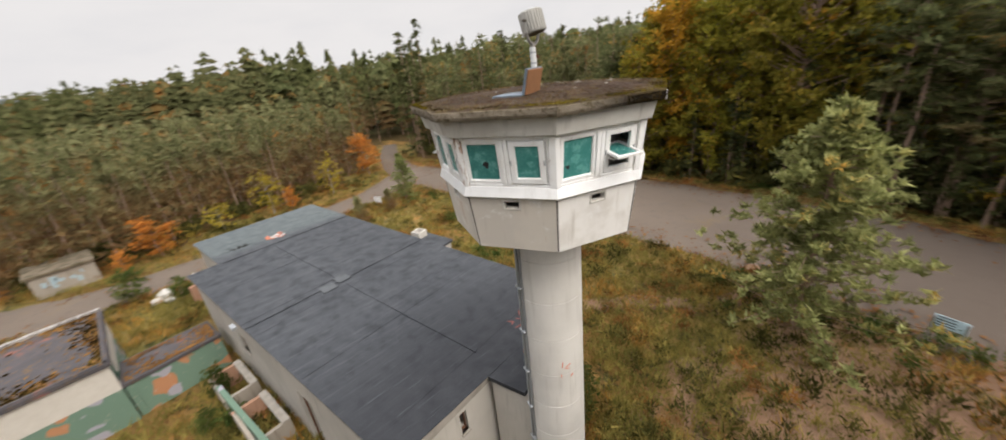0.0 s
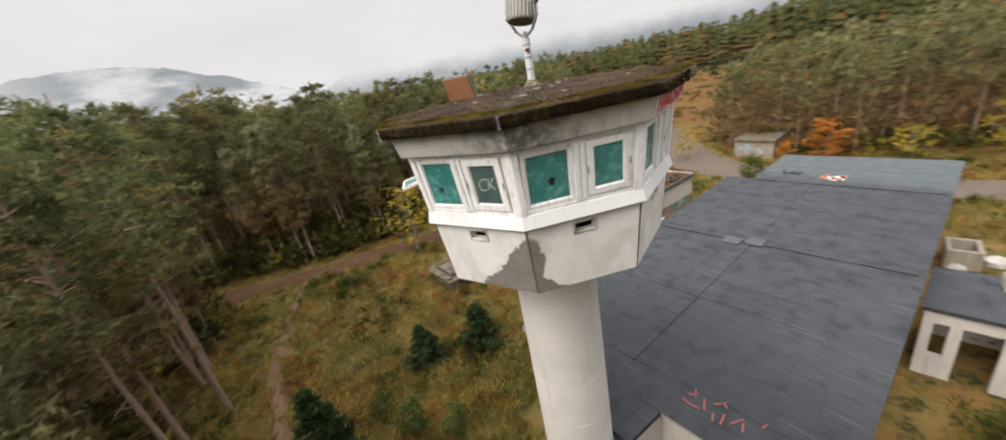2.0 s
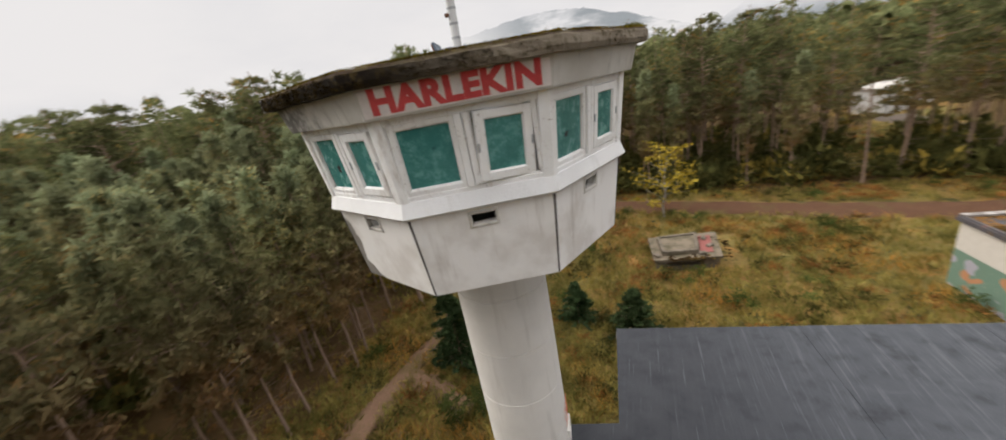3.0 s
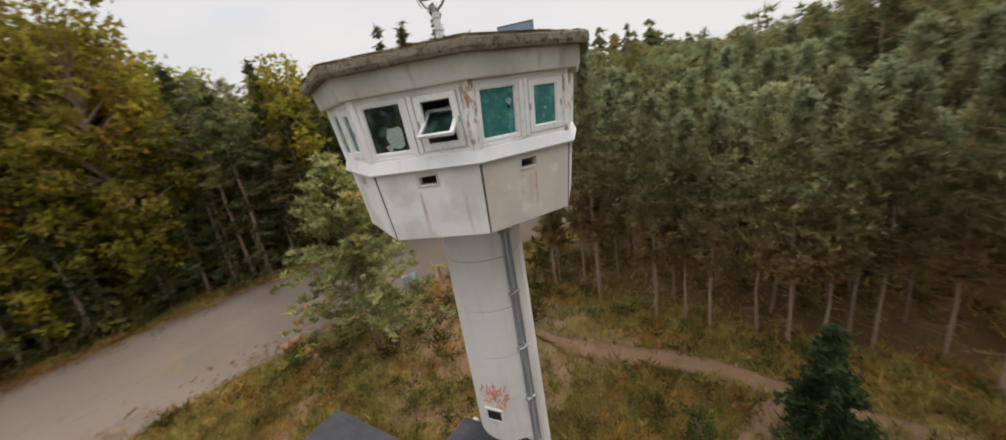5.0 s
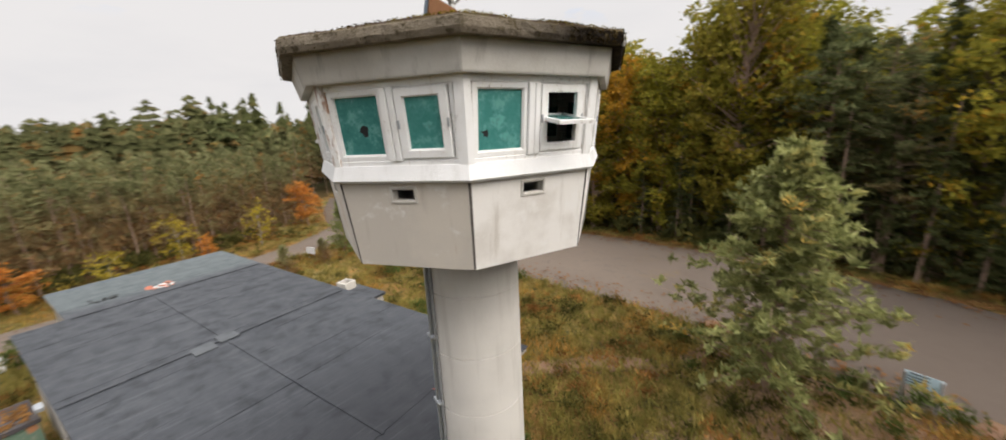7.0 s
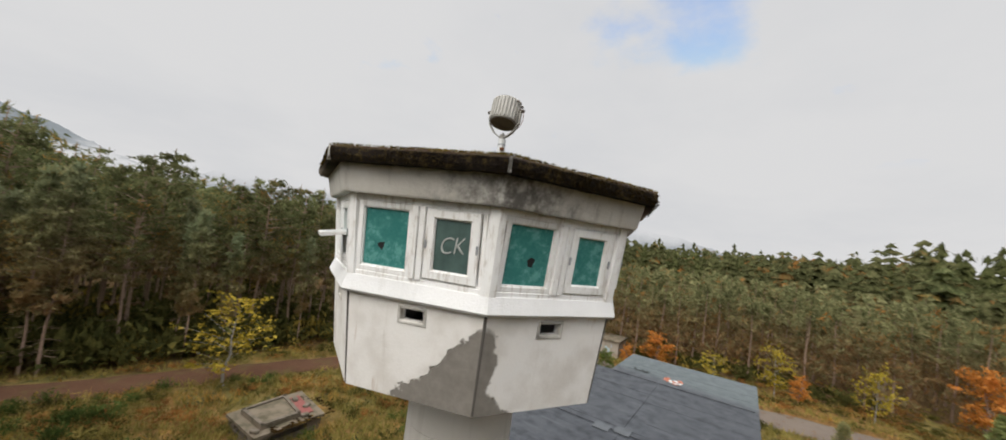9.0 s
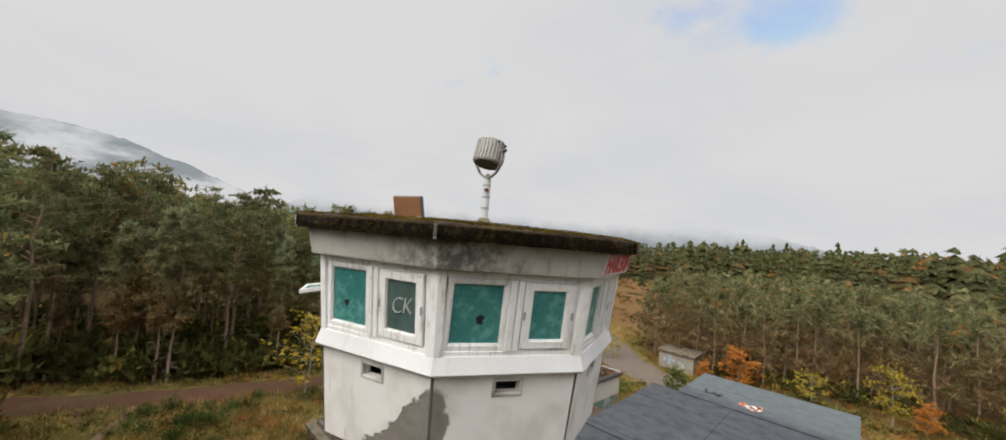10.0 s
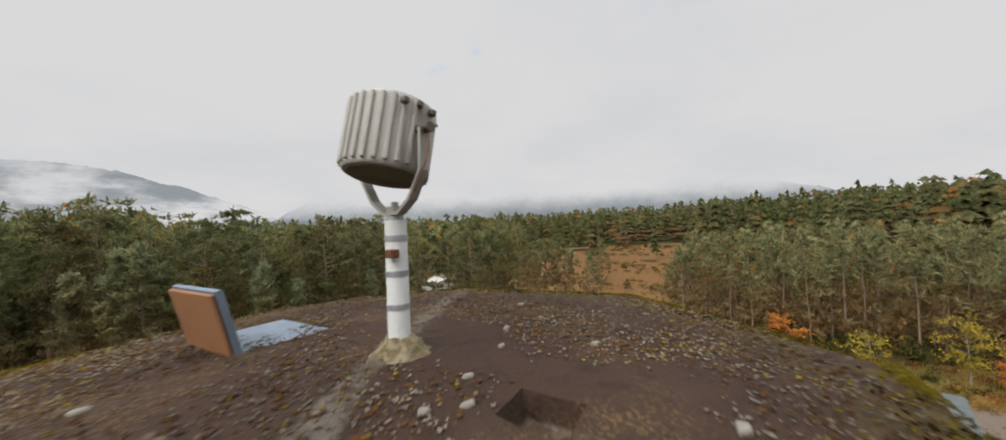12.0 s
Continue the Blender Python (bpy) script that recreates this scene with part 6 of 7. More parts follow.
def make_tree(kind, seed, lod=0):
    """Trunk with limbs, and crown, as (vertices, faces) each. lod 0 is for trees near by, 2 for far ones."""
    rng = np.random.default_rng(seed)
    wood, cents = [], []
    kind = {"gold": "beech", "shrub": "fire", "sapling": "open_pine"}.get(kind, kind)
    per, grow = ((13, 1.05), (7, 1.5), (8, 1.5), (8, 1.5))[lod]
    sides = (7, 4, 3, 3)[lod]
    far = lod if lod > 1 and kind in ("pine", "mid", "young", "spruce") else 0
    lod = min(lod, 2)
    if kind == "pine":
        h = rng.uniform(10.5, 12.5)
        line = trunk_line(rng, h, 0.10)
        r = 0.105
        bare, nb, reach = (rng.uniform(0.34, 0.48), rng.uniform(0.28, 0.4), 0.10)[lod], (44, 28, 16)[lod], 1.6
        for i in range(nb):
            f = bare + (0.97 - bare) * (i + rng.uniform()) / nb
            p = np.array([np.interp(f * h, line[:, 2], line[:, c]) for c in (0, 1, 2)])
            w = rng.uniform(0, 6.28)
            ln = reach * (0.25 + 0.95 * math.sin(math.pi * min(1, (f - bare) / (1 - bare) * 0.8 + 0.18))) * rng.uniform(0.6, 1.15)
            q = p + [ln * math.cos(w), ln * math.sin(w), ln * rng.uniform(0.05, 0.5)]
            if lod < 1:
                wood.append(bar_mesh(p, q, 0.03, 0.008, 3))
            for s in ((0.45, 0.72, 1.0) if lod == 0 else (0.6, 1.0) if lod == 1 else (0.85,)):
                cents.append(p + (q - p) * s + rng.normal(size=3) * 0.10)
        for k in range((14, 4, 0)[lod]):     # dead lower twigs
            f = rng.uniform(0.12, bare)
            p = np.array([np.interp(f * h, line[:, 2], line[:, c]) for c in (0, 1, 2)])
            w, ln = rng.uniform(0, 6.28), rng.uniform(0.4, 1.1)
            wood.append(bar_mesh(p, p + [ln * math.cos(w), ln * math.sin(w), -0.1], 0.014, 0.004, 3))
        crown = leaf_cloud(rng, cents, 0.46 if lod == 0 else 0.50 * grow ** 0.3, 19 if lod == 0 else per, 0.28 if lod == 0 else 0.36 * grow, 0.058 if lod == 0 else 0.060 * grow, 0.45, 0.40)
    elif kind == "mid":
        h = rng.uniform(8.6, 10.4)
        line = trunk_line(rng, h, 0.07)
        r = 0.062
        nb = (74, 36, 18)[lod]
        for i in range(nb):
            f = 0.30 + 0.69 * (i + rng.uniform()) / nb
            p = np.array([np.interp(f * h, line[:, 2], line[:, c]) for c in (0, 1, 2)])
            w = rng.uniform(0, 6.28)
            ln = 1.75 * (1.03 - f) ** 0.72 * min(1.0, 0.40 + 2.2 * (f - 0.30)) * rng.uniform(0.6, 1.15)
            q = p + [ln * math.cos(w), ln * math.sin(w), ln * rng.uniform(0.0, 0.45)]
            if lod < 1:
                wood.append(bar_mesh(p, q, 0.022, 0.006, 3))
            for s in ((0.4, 0.7, 1.0) if lod == 0 else (0.55, 1.0) if lod == 1 else (0.8,)):
                cents.append(p + (q - p) * s + rng.normal(size=3) * 0.09)
        for k in range((20, 0, 0)[lod]):     # dead lower twigs
            f = rng.uniform(0.08, 0.34)
            p = np.array([np.interp(f * h, line[:, 2], line[:, c]) for c in (0, 1, 2)])
            w, ln = rng.uniform(0, 6.28), rng.uniform(0.3, 0.9)
            wood.append(bar_mesh(p, p + [ln * math.cos(w), ln * math.sin(w), -0.12], 0.010, 0.003, 3))
        cents.append(line[-1])
        crown = leaf_cloud(rng, cents, 0.30 if lod == 0 else 0.36 * grow ** 0.4, 14 if lod == 0 else per, 0.26 if lod == 0 else 0.36 * grow, 0.052 if lod == 0 else 0.048 * grow, 0.75, 0.6)
    elif kind == "young":
        h = rng.uniform(5.8, 7.4)
        line = trunk_line(rng, h, 0.05)
        r = 0.085
        nb = (84, 34, 17)[lod]
        for i in range(nb):
            f = 0.10 + 0.88 * (i + rng.uniform()) / nb
            p = np.array([np.interp(f * h, line[:, 2], line[:, c]) for c in (0, 1, 2)])
            w = rng.uniform(0, 6.28)
            ln = 2.05 * (1.05 - f) ** 0.75 * rng.uniform(0.65, 1.15)
            q = p + [ln * math.cos(w), ln * math.sin(w), ln * rng.uniform(0.15, 0.5)]
            if lod < 1:
                wood.append(bar_mesh(p, q, 0.022, 0.006, 3))
            for s in ((0.4, 0.7, 1.0) if lod == 0 else (0.55, 1.0) if lod == 1 else (0.8,)):
                cents.append(p + (q - p) * s + rng.normal(size=3) * 0.08)
        cents.append(line[-1])
        crown = leaf_cloud(rng, cents, 0.34 * grow ** 0.4, per, 0.36 * grow, 0.05 * grow, 0.8, 0.6)
    elif kind == "spruce":
        h = rng.uniform(13.0, 16.5)
        line = trunk_line(rng, h, 0.05)
        r = 0.15
        nb = (64, 38, 18)[lod]
        for i in range(nb):
            f = 0.06 + 0.93 * (i + rng.uniform()) / nb
            p = np.array([np.interp(f * h, line[:, 2], line[:, c]) for c in (0, 1, 2)])
            w = rng.uniform(0, 6.28)
            ln = 2.35 * (1.02 - f) ** 0.8 * rng.uniform(0.7, 1.1)
            q = p + [ln * math.cos(w), ln * math.sin(w), -ln * rng.uniform(0.1, 0.35)]
            if lod == 0:
                wood.append(bar_mesh(p, q, 0.025, 0.006, 3))
            for s in ((0.35, 0.65, 0.95) if lod == 0 else (0.5, 0.95) if lod == 1 else (0.75,)):
                cents.append(p + (q - p) * s)
        cents.append(line[-1])
        crown = leaf_cloud(rng, cents, 0.42 * grow ** 0.4, per, 0.42 * grow, 0.075 * grow, 0.45, -0.3)
    elif kind in ("open_pine", "fir"):
        pine = kind == "open_pine"
        h = 7.9 if pine else 3.6
        line = trunk_line(rng, h, 0.05 if pine else 0.015)
        r = 0.11 if pine else 0.05
        nb = 170 if pine else 130
        for i in range(nb):
            f = 0.07 + 0.92 * ((i // 7 + rng.uniform(0, 0.45)) * 7 / nb if pine else (i + rng.uniform()) / nb)
            f = min(f, 0.985)
            p = np.array([np.interp(f * h, line[:, 2], line[:, c]) for c in (0, 1, 2)])
            w = rng.uniform(0, 6.28)
            wide = 3.25 * (1.03 - f) ** 0.85 * min(1.0, 0.78 + 1.6 * f) if pine else 1.15 * (1.03 - f) ** 0.9
            ln = wide * (rng.uniform(0.42, 1.18) if pine else rng.uniform(0.6, 1.12))
            q = p + [ln * math.cos(w), ln * math.sin(w), ln * (rng.uniform(0.05, 0.40) if pine else rng.uniform(-0.12, 0.12))]
            wood.append(bar_mesh(p, q, 0.022 if pine else 0.012, 0.005, 3))
            for s in (0.3, 0.5, 0.68, 0.85, 1.0):
                cents.append(p + (q - p) * s + rng.normal(size=3) * (0.10 if pine else 0.03))
        cents.append(line[-1])
        if pine:
            crown = leaf_cloud(rng, cents, 0.20, 16, 0.25, 0.044, 0.7, 0.7)
        else:
            crown = leaf_cloud(rng, cents, 0.15, 15, 0.17, 0.032, 0.6, 0.1)
    else:   # broadleaf
        h = {"beech": rng.uniform(11.8, 14.4), "birch": rng.uniform(4.5, 6.0), "fire": rng.uniform(5, 6.5)}[kind]
        line = trunk_line(rng, h * 0.85, 0.16 if kind != "birch" else 0.07)
        r = {"beech": 0.19, "birch": 0.06, "fire": 0.09}[kind]
        wide = {"beech": 2.9, "birch": 1.8, "fire": 1.9}[kind]
        nb = {"beech": (104, 58, 20), "birch": (34, 16, 9), "fire": (46, 22, 11)}[kind][lod]
        lowest = 0.10 if kind == "beech" else 0.22
        for i in range(nb):
            f = lowest + (1 - lowest) * (i + rng.uniform()) / nb
            p = np.array([np.interp(f * h * 0.8, line[:, 2], line[:, c]) for c in (0, 1, 2)])
            w = rng.uniform(0, 6.28)
            ln = wide * math.sin(math.pi * (0.18 + 0.72 * (f - lowest) / (1 - lowest))) ** 0.8 * rng.uniform(0.55, 1.1)
            q = np.array([p[0] + ln * math.cos(w), p[1] + ln * math.sin(w), f * h + rng.uniform(-0.2, 0.4)])
            if lod < 1:
                wood.append(bar_mesh(p, q, r * (0.28 if kind == "beech" else 0.16), 0.006, 3))
            for s in ((0.5, 0.78, 1.0) if lod == 0 else (0.65, 1.0) if lod == 1 else (0.85,)):
                cents.append(p + (q - p) * s + rng.normal(size=3) * 0.15)
        big = {"beech": 1.0, "birch": 0.55, "fire": 0.65}[kind]
        crown = leaf_cloud(rng, cents, 0.72 * big * grow ** 0.3, per + 8 if kind == "beech" else per + 3 if kind != "birch" else per - 6, 0.27 * big ** 0.5 * grow, 0.10 * big ** 0.5 * grow, 0.65, 0.0)
    if far:
        crown = far_crown(rng, kind, h, far)
    for k in range(5):
        f0, f1 = k / 5, (k + 1) / 5
        wood.append(bar_mesh(line[k], line[k + 1], r * (1 - 0.8 * f0) * (1.25 if k == 0 else 1), r * (1 - 0.8 * f1), sides))
    return gather(wood), crown


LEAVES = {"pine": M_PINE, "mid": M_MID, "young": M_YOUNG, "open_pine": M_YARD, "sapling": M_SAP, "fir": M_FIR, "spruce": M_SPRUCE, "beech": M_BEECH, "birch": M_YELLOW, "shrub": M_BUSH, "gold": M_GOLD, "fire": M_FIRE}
WORDS = {"pine": ("pine_tree", "tall Scots pine with bare reddish trunk and ragged crown", "pine tree"),
         "mid": ("pine_tree", "slim half-grown pine, bluish top and brown lower needles", "pine tree"),
         "young": ("young_pine_tree", "bushy young pine, bluish green, branched almost to the ground", "pine tree"),
         "open_pine": ("pine_tree", "bushy young pine with orange-tipped twigs", "pine tree"),
         "shrub": ("shrub", "low leafy green shrub", "shrub"),
         "sapling": ("pine_tree", "small pale green young pine", "pine tree"),
         "fir": ("fir_tree", "small dense dark green fir", "fir tree"),
         "spruce": ("spruce_tree", "dark conical spruce with drooping branches", "spruce tree"),
         "beech": ("beech_tree", "broad beech tree with yellow-green autumn leaves", "beech tree"),
         "birch": ("birch_tree", "slender young birch with sparse yellow leaves", "birch tree"),
         "gold": ("beech_tree", "tall beech tree turned orange and yellow", "beech tree"),
         "fire": ("maple_tree", "small tree in bright orange autumn leaves", "maple tree")}
_protos = {}


def mesh_of(name, v, f, mat):
    me = bpy.data.meshes.new(name)
    me.from_pydata(v.tolist(), [], [tuple(int(i) for i in q) for q in f])
    me.update()
    me.materials.append(mat)
    return me


def proto(kind, n):
    if (kind, n) not in _protos:
        (wv, wf), (cv, cf) = make_tree(kind, 100 + 17 * n + len(kind), 0)
        bark = M_BIRCHBARK if kind == "birch" else M_BARK
        _protos[kind, n] = (mesh_of("trunk", wv, wf, bark), mesh_of("crown", cv, cf, LEAVES[kind]))
    return _protos[kind, n]


def plant(kind, x, y, n=0, scale=1.0, turn=0.0, label="", group=""):
    """A tree as a thing of its own: trunk and crown under one top."""
    name, words, cat = WORDS[kind]
    top = empty(name, x, y, land(x, y), turn)
    top.scale = (scale, scale, scale)
    tagged(top, label or words, cat, group or "trees of the wood")
    for part_name, me in zip(("trunk", "crown"), proto(kind, n)):
        ob = new(part_name, me)
        ob.parent = top
    return top


def wood_at(x, y):
    """Which tree grows here: None on the open ground, roads and clearings."""
    d, a = math.hypot(x, y), math.degrees(math.atan2(y, x))
    n = noise.noise((x * 0.05, y * 0.05, 2.0))
    n2 = noise.noise((x * 0.16, y * 0.16, 8.0))
    if d < 8.2:
        return None
    # roads
    for line, extra in ((YARD, 1.6), (SIDE, 1.3), (TRACK, 1.0), (DRIVE, 1.0)):
        for px, py, w in line:
            if (x - px) ** 2 + (y - py) ** 2 < (w + extra) ** 2:
                return None
    for px, py in ((30.6, 1.5), (31.4, -2.2), (31.8, -7.5), (29.2, 5.4), (35.3, -13.1), (31.0, -3.6), (29.4, 9.9)):
        if (x - px) ** 2 + (y - py) ** 2 < 4.4 or (x < px and abs(y - py) < 1.0 and x > 26):
            return None
    if (x - 26) ** 2 + (y - 45) ** 2 < 30 or abs((x - 14) * 0.868 - (y - 24) * 0.496) < 1.5 and 24 < y < 45:
        return None
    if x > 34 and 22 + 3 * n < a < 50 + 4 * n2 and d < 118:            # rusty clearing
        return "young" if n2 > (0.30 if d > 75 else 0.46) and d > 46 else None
    if a > 168 or a < -150 or (x < 0 and 96 < a <= 168):                # western and northern wood
        if 96 < a <= 168:
            if y < 23.2 and x > np.interp(y, (0, 4, 8.7, 11, 14, 20), (-9.3, -9.2, -9.0, -8.6, -8.7, -7.0)) - 0.4 * n2:
                return None
        elif x > -10.1 - 0.5 * n2 or (y < -9.5 + 0.1 * (x + 9) and x > -16):
            return None
        return "birch" if n2 < -0.62 else ("mid" if n2 < 0.25 else "pine") if d < 30 else "pine"
    if y < -24.8 - 0.6 * n2 + np.interp(x, (-14, -10, -6, -2), (4.5, 3.2, 2.2, 0.4)) + 0.4 * min(16, max(0, x - 24)) or (y < -8 and x < -20):                      # beyond the yard
        if x > 30:
            return "spruce" if n2 > 0.38 else "mid" if n2 > 0 else "pine"
        if x < -14:
            return "spruce" if n2 > 0.1 else "pine" if n2 > -0.3 else "beech"
        if x < -4.5:
            return "pine" if n2 > -0.1 else "beech"
        if x < 11:
            return "beech" if n2 > -0.15 or y > -27 and n2 > -0.3 else "pine"
        return "spruce" if n2 > 0.42 else "pine"
    if y > 21.7 + 0.06 * (18 - x) and 44 < a < 100:                # north of the track
        return "mid" if n2 > 0.35 else "pine"
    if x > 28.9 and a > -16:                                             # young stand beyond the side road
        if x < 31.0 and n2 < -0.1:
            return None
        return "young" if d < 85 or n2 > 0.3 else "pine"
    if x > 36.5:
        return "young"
    if x > 42 and y < -24:
        return "spruce" if n2 > 0 else "pine"
    return None


def sampled(pts):
    return [tuple(p) for p in spline(pts, 6)]


YARD = sampled(YARD_LINE)
SIDE = sampled(SIDE_LINE)
DRIVE = sampled(DRIVE_LINE)
TRACK = sampled(TRACK_LINE)
FOOT = sampled(FOOT_LINE) + sampled(BRANCH_LINE)


def build_woods():
    rng = random.Random(11)
    spots = []
    for lo, hi, gap in ((8.2, 46, 2.25), (46, 110, 3.3), (110, 235, 5.6)):
        n = int(hi / gap) + 1
        for i in range(-n, n + 1):
            for j in range(-n, n + 1):
                x, y = (i + rng.uniform(-0.42, 0.42)) * gap, (j + rng.uniform(-0.42, 0.42)) * gap
                d = math.hypot(x, y)
                if lo <= d < hi and not (d > 180 and rng.random() < 0.25):
                    k = wood_at(x, y)
                    if k:
                        spots.append((d, x, y, k, rng.uniform(0, 360), rng.uniform(0.82, 1.10) * (np.interp(d, (8, 26), (0.74, 1.0)) if x < -3 and y > -12 else np.interp(math.degrees(math.atan2(y, x)), (60, 80, 100, 110), (0.84, 0.86, 0.98, 1.0)) if k in ("pine", "mid") and y > 15 and d < 90 else 1.0)))
    for i in range(-20, -1):
        for j in range(-9, 18):
            x, y = (i + rng.uniform(-0.4, 0.4)) * 1.75, (j + rng.uniform(-0.4, 0.4)) * 1.75
            if math.hypot(x, y) < 34 and x < -6.5 and wood_at(x, y) and rng.random() < 0.42:
                spots.append((math.hypot(x, y), x, y, "mid", rng.uniform(0, 360), rng.uniform(0.62, 0.96)))
    spots.sort()
    near, rest = spots[:270], spots[270:]
    for i, (d, x, y, k, turn, s) in enumerate(near):
        plant(k, x, y, i % 4, s * (float(np.interp(x, (-5, -3.5, 2, 5), (1.06, 1.25, 1.25, 1.0))) if k == "beech" else 1.0), turn)
    # the woods behind, joined kind by kind
    temps = {}
    far = {}
    for d, x, y, k, turn, s in rest:
        if k == "beech":
            s *= float(np.interp(x, (-5, -3.5, 2, 5), (1.06, 1.25, 1.25, 1.0)))
        if k == "pine" and y < -20 and -13 < x < -4.5:
            s *= 1.14
        elif k == "pine" and -31 < y < -19 and noise.noise((x * 0.5, y * 0.5, 4)) > -0.15:     # fuller trees at the edge of the yard
            k, s = "young", s * 1.5
        if d > 78 and k in ("pine", "young"):       # mixed older wood on the slopes
            k = "spruce" if noise.noise((x * 0.03, y * 0.03, 5)) + 0.6 * noise.noise((x * 0.4, y * 0.4, 1)) > 0.08 else "mid"
            s *= 0.80 if k == "spruce" else 1.14
        lod = 1 if d < 58 else 2 if d < 105 else 3
        n = int(turn) % 4
        if (k, lod, n) not in temps:
            (wv, wf), (cv, cf) = make_tree(k, 300 + 13 * n + len(k), lod)
            temps[k, lod, n] = (np.asarray(wv), np.array([q if len(q) == 4 else (*q, q[2]) for q in wf]), np.asarray(cv), np.asarray(cf))
        far.setdefault((k, "crown"), []).append((temps[k, lod, n][2], temps[k, lod, n][3], x, y, turn, s))
        if d < 70:
            far.setdefault((k, "trunk"), []).append((temps[k, lod, n][0], temps[k, lod, n][1], x, y, turn, s))
    for (k, what), rows in far.items():
        vs, fs, base = [], [], 0
        for v, f, x, y, turn, s in rows:
            c, q = math.cos(radians(turn)) * s, math.sin(radians(turn)) * s
            broad = 1.0 if what == "trunk" else float(np.interp(math.hypot(x, y), (60, 70, 110, 120), (1.0, 1.15, 1.25, 1.6)))
            vs.append(np.stack([(v[:, 0] * c - v[:, 1] * q) * broad + x, (v[:, 0] * q + v[:, 1] * c) * broad + y, v[:, 2] * s + land(x, y)], 1))
            fs.append(f + base)
            base += len(v)
        v, f = np.concatenate(vs), np.concatenate(fs)
        me = bpy.data.meshes.new("woods")
        n = f.shape[1]
        me.vertices.add(len(v))
        me.vertices.foreach_set("co", v.astype(np.float32).ravel())
        me.loops.add(f.size)
        me.loops.foreach_set("vertex_index", f.astype(np.int32).ravel())
        me.polygons.add(len(f))
        me.polygons.foreach_set("loop_start", np.arange(0, f.size, n, dtype=np.int32))
        me.update(calc_edges=True)
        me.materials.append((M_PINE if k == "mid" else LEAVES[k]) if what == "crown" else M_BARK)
        ob = new("far_wood" if what == "crown" else "far_trunks", me)
        tagged(ob, {"pine": "distant pine wood", "mid": "half-grown pine wood", "young": "dense stand of young pines", "spruce": "distant dark spruce wood", "beech": "autumn beech wood behind the yard",
                    "birch": "scattered yellow birches", "fire": "orange trees"}[k] + (" crowns" if what == "crown" else " trunks"), "woods", kind="stuff")


WEST_EDGE = [(-9.7, -4.2, "mid", 0.80), (-9.2, -1.9, "mid", 0.98), (-10.2, -3.0, "mid", 0.9), (-8.7, 0.5, "mid", 0.86), (-8.8, 2.3, "mid", 0.84), (-8.9, 1.5, "mid", 0.75), (-9.0, 3.7, "mid", 0.8), (-8.6, 4.5, "mid", 0.82),
             (-8.8, 5.3, "mid", 0.86), (-9.4, 6.6, "mid", 0.8), (-8.1, 8.7, "pine", 0.86), (-8.3, 9.9, "pine", 0.84), (-7.3, 11.2, "pine", 0.94), (-8.3, 13.8, "pine", 1.0), (-8.2, 14.9, "pine", 0.96)]


